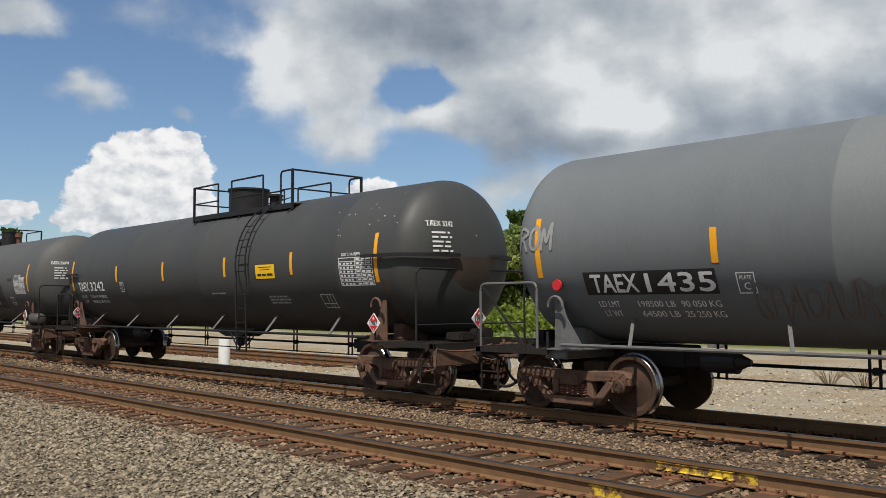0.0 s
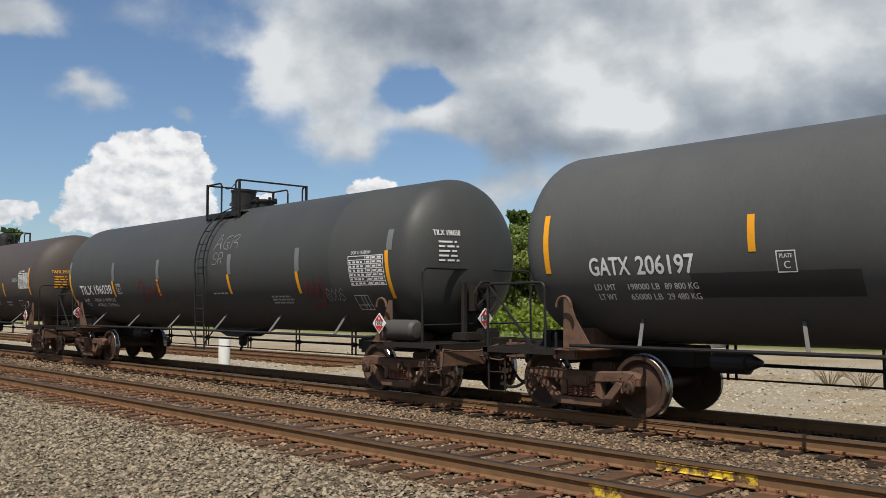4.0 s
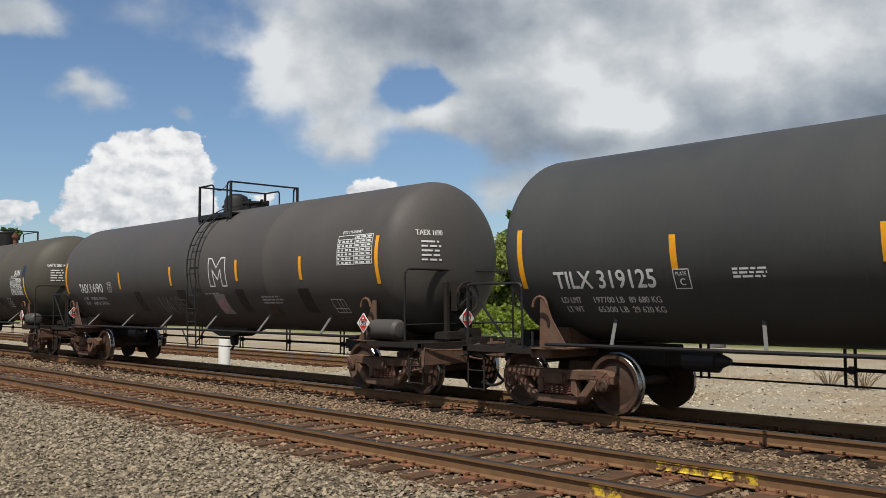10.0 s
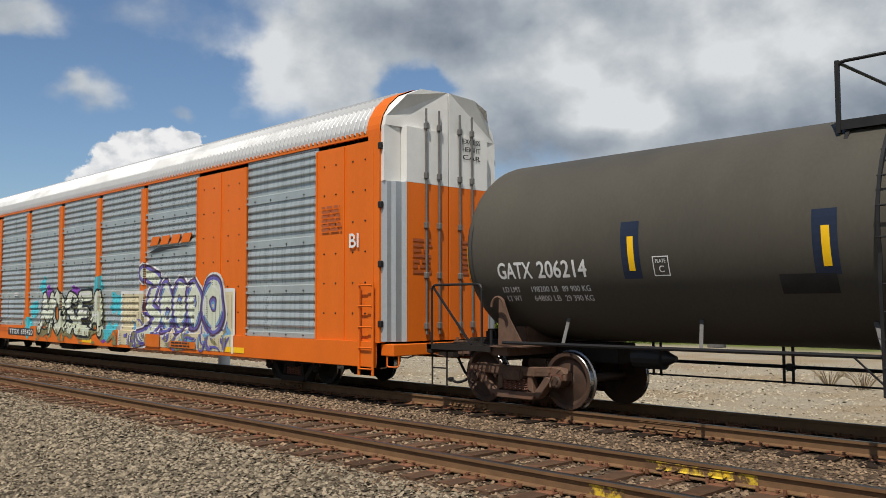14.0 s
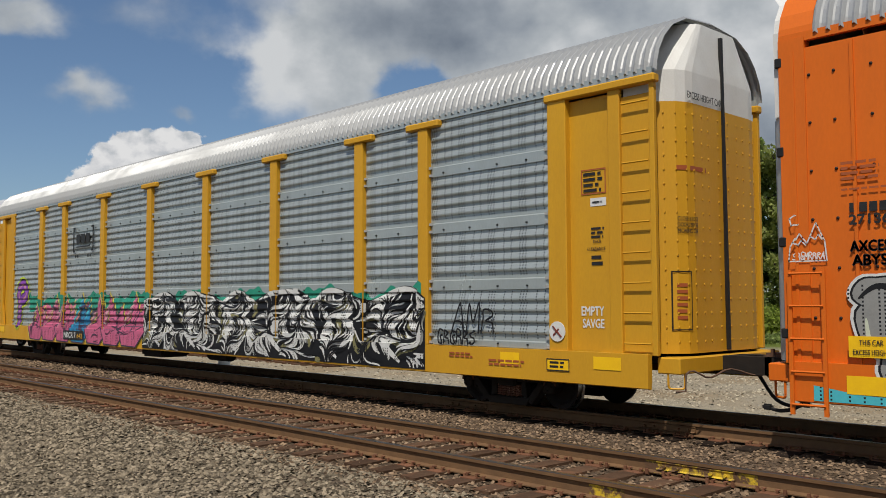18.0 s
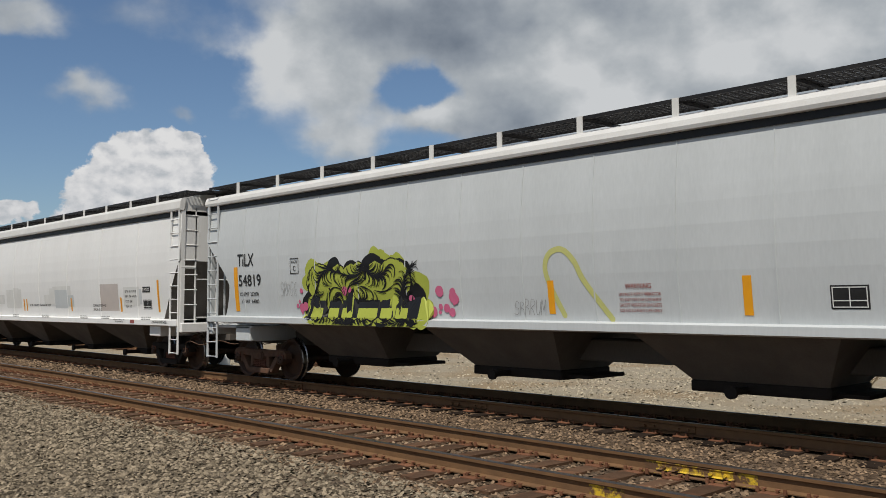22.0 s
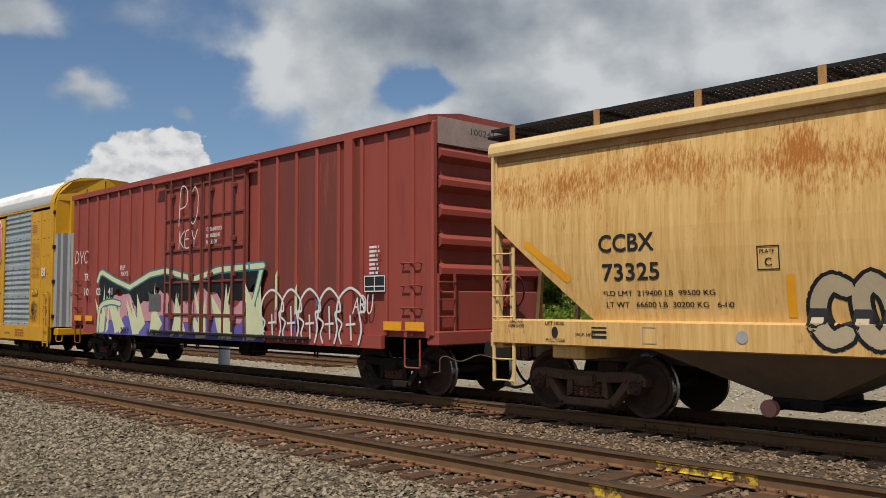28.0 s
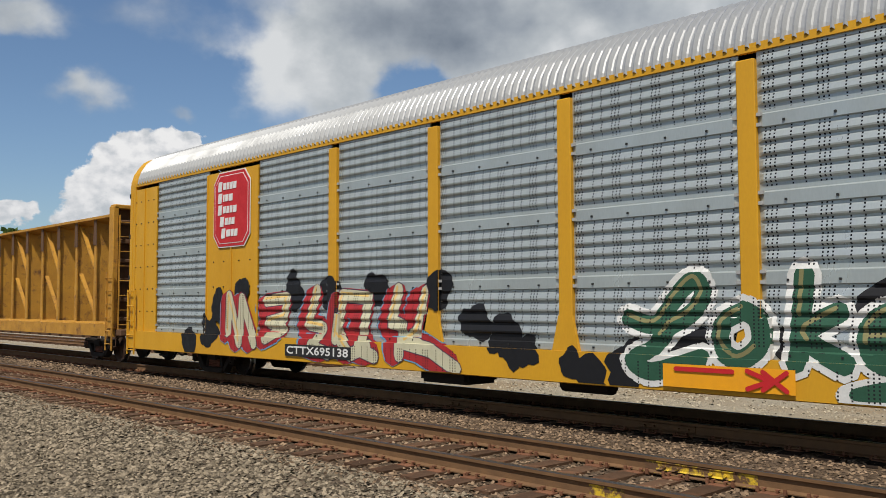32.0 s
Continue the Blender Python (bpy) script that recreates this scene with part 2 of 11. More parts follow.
M = {}
for key, args in dict(
    tank_black=dict(base=(0.04, 0.042, 0.041), second=(0.06, 0.06, 0.057), rough=0.6, scale=0.7, fine=25, bump=0.05, streak=3),
    tank_grey=dict(base=(0.11, 0.12, 0.125), second=(0.155, 0.165, 0.17), rough=0.66, scale=0.6, fine=25, bump=0.05, streak=3),
    tank_brown=dict(base=(0.05, 0.04, 0.036), second=(0.075, 0.06, 0.052), rough=0.66, scale=0.7, fine=25, bump=0.05, streak=3),
    tank_olive=dict(base=(0.054, 0.05, 0.04), second=(0.085, 0.075, 0.057), rough=0.66, scale=0.7, fine=25, bump=0.05, streak=3),
    tank_slate=dict(base=(0.06, 0.061, 0.06), second=(0.088, 0.088, 0.086), rough=0.62, scale=0.8, fine=25, bump=0.05, streak=4),
    tank_dark=dict(base=(0.055, 0.051, 0.048), second=(0.08, 0.072, 0.065), rough=0.62, scale=0.8, fine=25, bump=0.05, streak=4),
    jacket_rust=dict(base=(0.035, 0.03, 0.028), second=(0.08, 0.05, 0.035), rough=0.6, scale=1.2, fine=30, spots=(0.12, 0.05, 0.025), spot_at=(0.6, 0.75)),
    black_steel=dict(base=(0.01, 0.01, 0.011), second=(0.02, 0.018, 0.017), rough=0.55, scale=4, fine=50, bump=0.1),
    grey_steel=dict(base=(0.15, 0.15, 0.15), second=(0.08, 0.075, 0.07), rough=0.5, scale=6, fine=50),
    truck_rust=dict(base=(0.165, 0.1, 0.07), second=(0.075, 0.047, 0.035), rough=0.85, scale=6, fine=70, spots=(0.16, 0.075, 0.045), spot_at=(0.55, 0.7), spot_scale=5, bump=0.3),
    truck_dark=dict(base=(0.018, 0.016, 0.015), second=(0.034, 0.028, 0.024), rough=0.8, scale=6, fine=70, bump=0.3),
    spring_rust=dict(base=(0.2, 0.09, 0.06), second=(0.1, 0.05, 0.04), rough=0.85, scale=9, fine=70),
    wheel_steel=dict(base=(0.022, 0.017, 0.014), second=(0.09, 0.046, 0.027), rough=0.7, scale=4, fine=50, bump=0.15),
    tread=dict(base=(0.35, 0.34, 0.33), second=(0.25, 0.23, 0.22), rough=0.28, metal=1.0, scale=9, fine=60, bump=0.02),
    rail_rust=dict(base=(0.2, 0.112, 0.055), second=(0.12, 0.07, 0.04), rough=0.85, scale=5, fine=90, bump=0.25),
    rail_head=dict(base=(0.22, 0.2, 0.185), second=(0.12, 0.1, 0.085), rough=0.35, metal=0.9, scale=8, fine=80, bump=0.03),
    tie=dict(base=(0.125, 0.072, 0.043), second=(0.06, 0.037, 0.026), rough=0.95, scale=4, fine=60, bump=0.6, rand=0.3, spots=(0.18, 0.09, 0.05), spot_at=(0.5, 0.7), spot_scale=3),
    tie_plate=dict(base=(0.22, 0.1, 0.055), second=(0.13, 0.062, 0.038), rough=0.9, scale=9, fine=70, bump=0.3, rand=0.2),
    yellow_paint=dict(base=(0.72, 0.5, 0.03), second=(0.5, 0.33, 0.03), rough=0.6, scale=9, fine=60, spots=(0.12, 0.066, 0.036), spot_at=(0.44, 0.54), spot_scale=7),
    stripe=dict(base=(0.82, 0.36, 0.015), second=(0.7, 0.3, 0.015), rough=0.4, scale=6, fine=60, bump=0),
    stripe_bright=dict(base=(0.9, 0.55, 0.01), second=(0.8, 0.45, 0.01), rough=0.4, scale=6, fine=60, bump=0),
    white_ink=dict(base=(0.75, 0.75, 0.74), second=(0.55, 0.55, 0.53), rough=0.6, scale=6, fine=50, bump=0),
    grey_ink=dict(base=(0.42, 0.42, 0.41), second=(0.28, 0.28, 0.275), rough=0.6, scale=6, fine=50, bump=0),
    faint_ink=dict(base=(0.1, 0.1, 0.1), second=(0.05, 0.05, 0.05), rough=0.6, scale=6, fine=50, bump=0),
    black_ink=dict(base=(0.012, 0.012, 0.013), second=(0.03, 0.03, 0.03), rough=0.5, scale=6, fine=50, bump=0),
    red_ink=dict(base=(0.55, 0.02, 0.025), second=(0.42, 0.02, 0.025), rough=0.5, scale=6, fine=50, bump=0),
    brown_ink=dict(base=(0.4, 0.1, 0.03), second=(0.3, 0.08, 0.03), rough=0.5, scale=6, fine=50, bump=0),
    white_paint=dict(base=(0.72, 0.72, 0.7), second=(0.58, 0.57, 0.55), rough=0.5, scale=2, fine=40, bump=0.05),
    hopper_grey=dict(base=(0.57, 0.595, 0.605), second=(0.45, 0.475, 0.485), rough=0.5, scale=0.8, fine=30, bump=0.04, streak=5),
    hopper_white=dict(base=(0.78, 0.78, 0.77), second=(0.67, 0.67, 0.66), rough=0.5, scale=0.8, fine=30, bump=0.04, streak=5),
    hopper_tan=dict(base=(0.76, 0.56, 0.28), second=(0.58, 0.36, 0.13), rough=0.55, scale=1.2, fine=30, bump=0.05, streak=9),
    hopper_rust=dict(base=(0.3, 0.12, 0.045), second=(0.5, 0.33, 0.15), rough=0.8, scale=3, fine=40, bump=0.15, streak=2),
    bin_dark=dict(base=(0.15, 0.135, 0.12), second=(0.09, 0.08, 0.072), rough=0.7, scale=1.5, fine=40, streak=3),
    boxcar_red=dict(base=(0.34, 0.07, 0.05), second=(0.25, 0.054, 0.041), rough=0.6, scale=1.2, fine=30, bump=0.06, streak=6, spots=(0.16, 0.036, 0.028), spot_at=(0.56, 0.78), spot_scale=1.3),
    rack_orange=dict(base=(0.72, 0.15, 0.008), second=(0.58, 0.12, 0.008), rough=0.5, scale=1.0, fine=35, bump=0.05, streak=3),
    rack_yellow=dict(base=(0.63, 0.335, 0.018), second=(0.5, 0.25, 0.016), rough=0.5, scale=1.0, fine=35, bump=0.05, streak=3),
    rack_panel=dict(base=(0.47, 0.51, 0.505), second=(0.36, 0.395, 0.395), rough=0.36, metal=0.45, scale=1.2, fine=40, bump=0.04, streak=4),
    rack_roof=dict(base=(0.38, 0.39, 0.4), second=(0.3, 0.305, 0.31), rough=0.45, metal=0.3, scale=1.2, fine=40, bump=0.03),
    beam_yellow=dict(base=(0.56, 0.29, 0.035), second=(0.32, 0.15, 0.03), rough=0.6, scale=2, fine=35, bump=0.1, spots=(0.15, 0.07, 0.03), spot_at=(0.55, 0.7), spot_scale=3),
    beam_brown=dict(base=(0.14, 0.075, 0.04), second=(0.09, 0.05, 0.03), rough=0.75, scale=2, fine=35, bump=0.2),
    rock=dict(base=(0.255, 0.21, 0.15), second=(0.13, 0.105, 0.074), rough=0.95, scale=20, fine=120, bump=0.4, rand=0.7),
    rock_brown=dict(base=(0.24, 0.168, 0.108), second=(0.125, 0.085, 0.055), rough=0.95, scale=20, fine=120, bump=0.4, rand=0.65),
    # near-black stone and tie colours that stand in for shade under the train
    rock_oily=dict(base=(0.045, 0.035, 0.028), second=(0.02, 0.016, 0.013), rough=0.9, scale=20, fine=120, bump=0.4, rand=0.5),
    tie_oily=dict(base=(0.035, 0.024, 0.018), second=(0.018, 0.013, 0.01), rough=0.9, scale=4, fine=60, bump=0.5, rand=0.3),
    leaf=dict(base=(0.24, 0.285, 0.085), second=(0.13, 0.175, 0.05), rough=0.6, scale=0.5, fine=9, bump=0, rand=0.45),
    leaf_mid=dict(base=(0.29, 0.32, 0.09), second=(0.16, 0.19, 0.055), rough=0.6, scale=0.5, fine=9, bump=0, rand=0.45),
    leaf_dark=dict(base=(0.1, 0.15, 0.035), second=(0.055, 0.09, 0.022), rough=0.6, scale=0.5, fine=9, bump=0, rand=0.4),
    leaf_yellow=dict(base=(0.2, 0.24, 0.03), second=(0.11, 0.16, 0.025), rough=0.7, scale=0.8, fine=9, bump=0, rand=0.4),
    dry_twig=dict(base=(0.36, 0.3, 0.21), second=(0.24, 0.19, 0.13), rough=0.9, scale=3, fine=30),
    bark=dict(base=(0.09, 0.075, 0.06), second=(0.05, 0.04, 0.033), rough=0.95, scale=5, fine=40, bump=0.5),
).items():
    M[key] = material(key, **args)



def leafy(m):
    """Lets part of the light pass through a leaf."""
    t = m.node_tree
    bsdf = t.nodes["Principled BSDF"]
    back, mix, bright = nd(t, "ShaderNodeBsdfTranslucent"), nd(t, "ShaderNodeMixShader"), nd(t, "ShaderNodeHueSaturation")
    bright.inputs["Value"].default_value = 1.7
    t.links.new(bsdf.inputs["Base Color"].links[0].from_socket, bright.inputs["Color"])
    t.links.new(bright.outputs[0], back.inputs[0])
    mix.inputs[0].default_value = 0.45
    t.links.new(bsdf.outputs[0], mix.inputs[1])
    t.links.new(back.outputs[0], mix.inputs[2])
    t.links.new(mix.outputs[0], t.nodes["Material Output"].inputs[0])


for key in ("leaf", "leaf_mid", "leaf_dark", "leaf_yellow"):
    leafy(M[key])

# ---- mesh helpers ----
def part(name, bm, mat, parent=None, label="", m=None, smooth=False):
    me = bpy.data.meshes.new(name)
    bm.normal_update()
    bm.to_mesh(me)
    bm.free()
    for mm in (mat if isinstance(mat, (list, tuple)) else (mat,)):
        me.materials.append(mm)
    if smooth:
        me.polygons.foreach_set("use_smooth", [True] * len(me.polygons))
        me.set_sharp_from_angle(angle=radians(32))
    ob = new(name, me)
    if parent:
        ob.parent = parent
    if m is not None:
        ob.matrix_basis = m
    if label:
        ob["label"] = label
    return ob


def clone(ob, parent, m=None):
    """A copy of a part with its sub-parts under another thing, sharing the meshes."""
    c = ob.copy()
    scene.collection.objects.link(c)
    c.parent = parent
    if m is not None:
        c.matrix_basis = m
    for ch in ob.children:
        clone(ch, c)
    return c


def box(bm, x0, x1, y0, y1, z0, z1, mi=0):
    vs = [bm.verts.new(p) for p in ((x0, y0, z0), (x1, y0, z0), (x1, y1, z0), (x0, y1, z0), (x0, y0, z1), (x1, y0, z1), (x1, y1, z1), (x0, y1, z1))]
    for f in ((3, 2, 1, 0), (4, 5, 6, 7), (0, 1, 5, 4), (1, 2, 6, 5), (2, 3, 7, 6), (3, 0, 4, 7)):
        bm.faces.new([vs[i] for i in f]).material_index = mi
    return vs


def bevelled(bm, x0, x1, y0, y1, z0, z1, b=0.02, seg=2):
    vs = box(bm, x0, x1, y0, y1, z0, z1)
    es = {e for v in vs for e in v.link_edges}
    bmesh.ops.bevel(bm, geom=list(es), offset=b, segments=seg, affect="EDGES")


def tube(bm, pts, r, seg=8, mi=0, closed=False):
    """A round bar along a line of points."""
    pts = [Vector(p) for p in pts]
    rings = []
    n = len(pts)
    up = Vector((0, 0, 1))
    for i, p in enumerate(pts):
        d = (pts[min(i + 1, n - 1)] - pts[max(i - 1, 0)]).normalized()
        a = d.cross(up)
        if a.length < 0.05:
            a = d.cross(Vector((0, 1, 0)))
        a.normalize()
        b = d.cross(a).normalized()
        rings.append([bm.verts.new(p + (a * math.cos(k * math.tau / seg) + b * math.sin(k * math.tau / seg)) * r) for k in range(seg)])
    for r0, r1 in zip(rings, rings[1:]):
        for k in range(seg):
            bm.faces.new((r0[k], r0[(k + 1) % seg], r1[(k + 1) % seg], r1[k])).material_index = mi
    bm.faces.new(rings[0]).material_index = mi
    bm.faces.new(rings[-1][::-1]).material_index = mi


def bar(bm, p, q, w, h=None, mi=0):
    """A square bar from p to q."""
    h = h or w
    p, q = Vector(p), Vector(q)
    d = (q - p).normalized()
    a = d.cross(Vector((0, 0, 1)))
    if a.length < 0.05:
        a = Vector((1, 0, 0))
    a.normalize()
    b = a.cross(d).normalized()
    vs = []
    for c in (p, q):
        for sa, sb in ((-1, -1), (1, -1), (1, 1), (-1, 1)):
            vs.append(bm.verts.new(c + a * sa * w / 2 + b * sb * h / 2))
    for f in ((3, 2, 1, 0), (4, 5, 6, 7), (0, 1, 5, 4), (1, 2, 6, 5), (2, 3, 7, 6), (3, 0, 4, 7)):
        bm.faces.new([vs[i] for i in f]).material_index = mi


def turned(bm, profile, axis="y", seg=32, centre=(0, 0, 0), mi=0, mats=None):
    """A body of revolution: profile of (along, radius)."""
    rings = []
    for a, r in profile:
        ring = []
        for k in range(seg):
            c, s = math.cos(k * math.tau / seg) * r, math.sin(k * math.tau / seg) * r
            p = {"y": (c, a, s), "x": (a, c, s), "z": (c, s, a)}[axis]
            ring.append(bm.verts.new([p[i] + centre[i] for i in range(3)]))
        rings.append(ring)
    for j, (r0, r1) in enumerate(zip(rings, rings[1:])):
        for k in range(seg):
            f = bm.faces.new((r0[k], r0[(k + 1) % seg], r1[(k + 1) % seg], r1[k]))
            f.material_index = mats[j] if mats else mi
    for ring in (rings[0], rings[-1]):
        bm.faces.new(ring).material_index = mi
    return rings


def slab(bm, outline, y0, y1, mi=0):
    """A flat plate: outline of (x, z), between y0 and y1."""
    a = [bm.verts.new((x, y0, z)) for x, z in outline]
    b = [bm.verts.new((x, y1, z)) for x, z in outline]
    n = len(outline)
    bm.faces.new(a).material_index = mi
    bm.faces.new(b[::-1]).material_index = mi
    for i in range(n):
        bm.faces.new((a[i], b[i], b[(i + 1) % n], a[(i + 1) % n])).material_index = mi


def extrude_x(bm, outline, x0, x1, mi=0, caps=True):
    """A bar along x: outline of (y, z)."""
    a = [bm.verts.new((x0, y, z)) for y, z in outline]
    b = [bm.verts.new((x1, y, z)) for y, z in outline]
    n = len(outline)
    for i in range(n):
        bm.faces.new((a[i], a[(i + 1) % n], b[(i + 1) % n], b[i])).material_index = mi
    if caps:
        bm.faces.new(a[::-1]).material_index = mi
        bm.faces.new(b).material_index = mi


def fixed(bm):
    bmesh.ops.recalc_face_normals(bm, faces=bm.faces)
    return bm


def thing(name, label, category, group="", x=0.0, y=0.0, z=0.0):
    ob = new(name)
    ob.empty_display_size = 0.3
    ob.location = (x, y, z)
    return tagged(ob, label, category, group)


# ---- lettering and paint laid on a car's side ----
def flat_side(y):
    return lambda x, z, off: (x, y - off, z)


TEXTS = {}
PAINT = 0.42  # thickness of the layers of sprayed paint


def text_mesh(body):
    if body not in TEXTS:
        cu = bpy.data.curves.new("lettering", "FONT")
        cu.body, cu.resolution_u = body, 3
        ob = bpy.data.objects.new("lettering", cu)
        me = ob.to_mesh()
        co = np.empty(len(me.vertices) * 3)
        me.vertices.foreach_get("co", co)
        polys = [tuple(p.vertices) for p in me.polygons]
        ob.to_mesh_clear()
        bpy.data.objects.remove(ob)
        bpy.data.curves.remove(cu)
        TEXTS[body] = (co.reshape(-1, 3)[:, :2], polys)
    return TEXTS[body]


def letters(parent, body, x, z, height, mat, surf, width=None, off=0.008, bold=0.0, name="lettering"):
    """Words on a surface, from their lower left corner; width squeezes or widens the line."""
    co, polys = text_mesh(body)
    lo, hi = co.min(0), co.max(0)
    sy = height / (hi[1] - lo[1])
    sx = width / (hi[0] - lo[0]) if width else sy
    bm = bmesh.new()
    b = max(bold, height * 0.026)
    for k, (dx, dz) in enumerate(((-b, 0), (b, 0), (0, -b), (0, b)) if height > 0.1 else ((-b, 0), (b, 0))):
        vs = [bm.verts.new((x + (px - lo[0]) * sx + dx, k * 0.00012, z + (py - lo[1]) * sy + dz)) for px, py in co]
        for p in polys:
            try:
                bm.faces.new([vs[i] for i in p])
            except ValueError:
                pass
    if height > 0.1:
        bmesh.ops.triangulate(bm, faces=bm.faces[:])
        for _ in range(2):
            bmesh.ops.subdivide_edges(bm, edges=[e for e in bm.edges if e.calc_length() > 0.07], cuts=1, use_grid_fill=False)
            bmesh.ops.triangulate(bm, faces=[f for f in bm.faces if len(f.verts) > 3])
    for v in bm.verts:
        v.co = surf(v.co.x, v.co.z, off + v.co.y)
    if name == "spray_tag" and parent in RELIEF:
        conform(bm, RELIEF[parent])
    return part(name, bm, mat, parent)


def patch(bm, x0, x1, z0, z1, surf, off=0.006, nx=1, nz=4, mi=0):
    grid = [[bm.verts.new(surf(x0 + (x1 - x0) * i / nx, z0 + (z1 - z0) * j / nz, off)) for i in range(nx + 1)] for j in range(nz + 1)]
    for j in range(nz):
        for i in range(nx):
            bm.faces.new((grid[j][i], grid[j][i + 1], grid[j + 1][i + 1], grid[j + 1][i])).material_index = mi


def stripe(parent, x, z0, z1, surf, mat, w=0.1, name="reflective_stripe"):
    bm = bmesh.new()
    patch(bm, x - w / 2, x + w / 2, z0, z1, surf, 0.006, 1, 8)
    return part(name, bm, mat, parent)


def bars_of_writing(parent, x, z, w, rows, row_h, mat, surf, seed=0, gap=0.45, name="small_writing"):
    """Writing too small to read: short bars in rows, from the top left."""
    rnd = random.Random(seed)
    bm = bmesh.new()
    for r in range(rows):
        zz = z - r * row_h
        xx = x
        end = x + w * rnd.uniform(0.8, 1.0)
        while xx < end:
            ln = min(rnd.uniform(1.2, 3.2) * row_h, end - xx)
            patch(bm, xx, xx + ln, zz - row_h * (1 - gap), zz, surf, 0.007, 1, 1)
            xx += ln + row_h * 0.5
    ob = part(name, bm, mat, parent)
    ob["kind"] = "stuff"
    return ob


def frame_box(parent, x0, x1, z0, z1, w, mat, surf, name="stencil_frame", cols=(), rows=()):
    bm = bmesh.new()
    for a, b in ((x0, x0 + w), (x1 - w, x1), *((c - w / 2, c + w / 2) for c in cols)):
        patch(bm, a, b, z0, z1, surf, 0.007, 1, 4)
    for a, b in ((z0, z0 + w), (z1 - w, z1), *((c - w / 2, c + w / 2) for c in rows)):
        patch(bm, x0 + w, x1 - w, a, b, surf, 0.0072, 4, 1)
    return part(name, bm, mat, parent)


def ribbon(bm, pts, w, surf, off, mi=0):
    """A painted line of width w through points (x, z), with round ends, in short steps that follow the surface."""
    fine = [pts[0]]
    for (xa, za), (xb, zb) in zip(pts, pts[1:]):
        k = max(1, int(math.hypot(xb - xa, zb - za) / 0.16 + 0.5))
        fine += [(xa + (xb - xa) * j / k, za + (zb - za) * j / k) for j in range(1, k + 1)]
    pts, off = fine, off * PAINT
    n = len(pts)
    for i in range(n - 1):
        (xa, za), (xb, zb) = pts[i], pts[i + 1]
        d = math.hypot(xb - xa, zb - za) or 1e-6
        nx_, nz_ = -(zb - za) / d * w / 2, (xb - xa) / d * w / 2
        q = [(xa + nx_, za + nz_), (xb + nx_, zb + nz_), (xb - nx_, zb - nz_), (xa - nx_, za - nz_)]
        bm.faces.new([bm.verts.new(surf(px, pz, off + 0.00003 * i)) for px, pz in q]).material_index = mi
    for i, (xa, za) in enumerate(pts):
        ring = [bm.verts.new(surf(xa + math.cos(k * math.tau / 8) * w / 2, za + math.sin(k * math.tau / 8) * w / 2, off + 0.00003 * i + 0.00002)) for k in range(8)]
        bm.faces.new(ring).material_index = mi


def curve_points(ctrl, n=5):
    """A smooth line through control points."""
    out = []
    m = len(ctrl)
    for i in range(m - 1):
        p0, p1, p2, p3 = ctrl[max(i - 1, 0)], ctrl[i], ctrl[i + 1], ctrl[min(i + 2, m - 1)]
        for k in range(n):
            t = k / n
            out.append(tuple(0.5 * (2 * p1[a] + (p2[a] - p0[a]) * t + (2 * p0[a] - 5 * p1[a] + 4 * p2[a] - p3[a]) * t * t
                                    + (3 * p1[a] - p0[a] - 3 * p2[a] + p3[a]) * t ** 3) for a in (0, 1)))
    out.append(ctrl[-1])
    return out

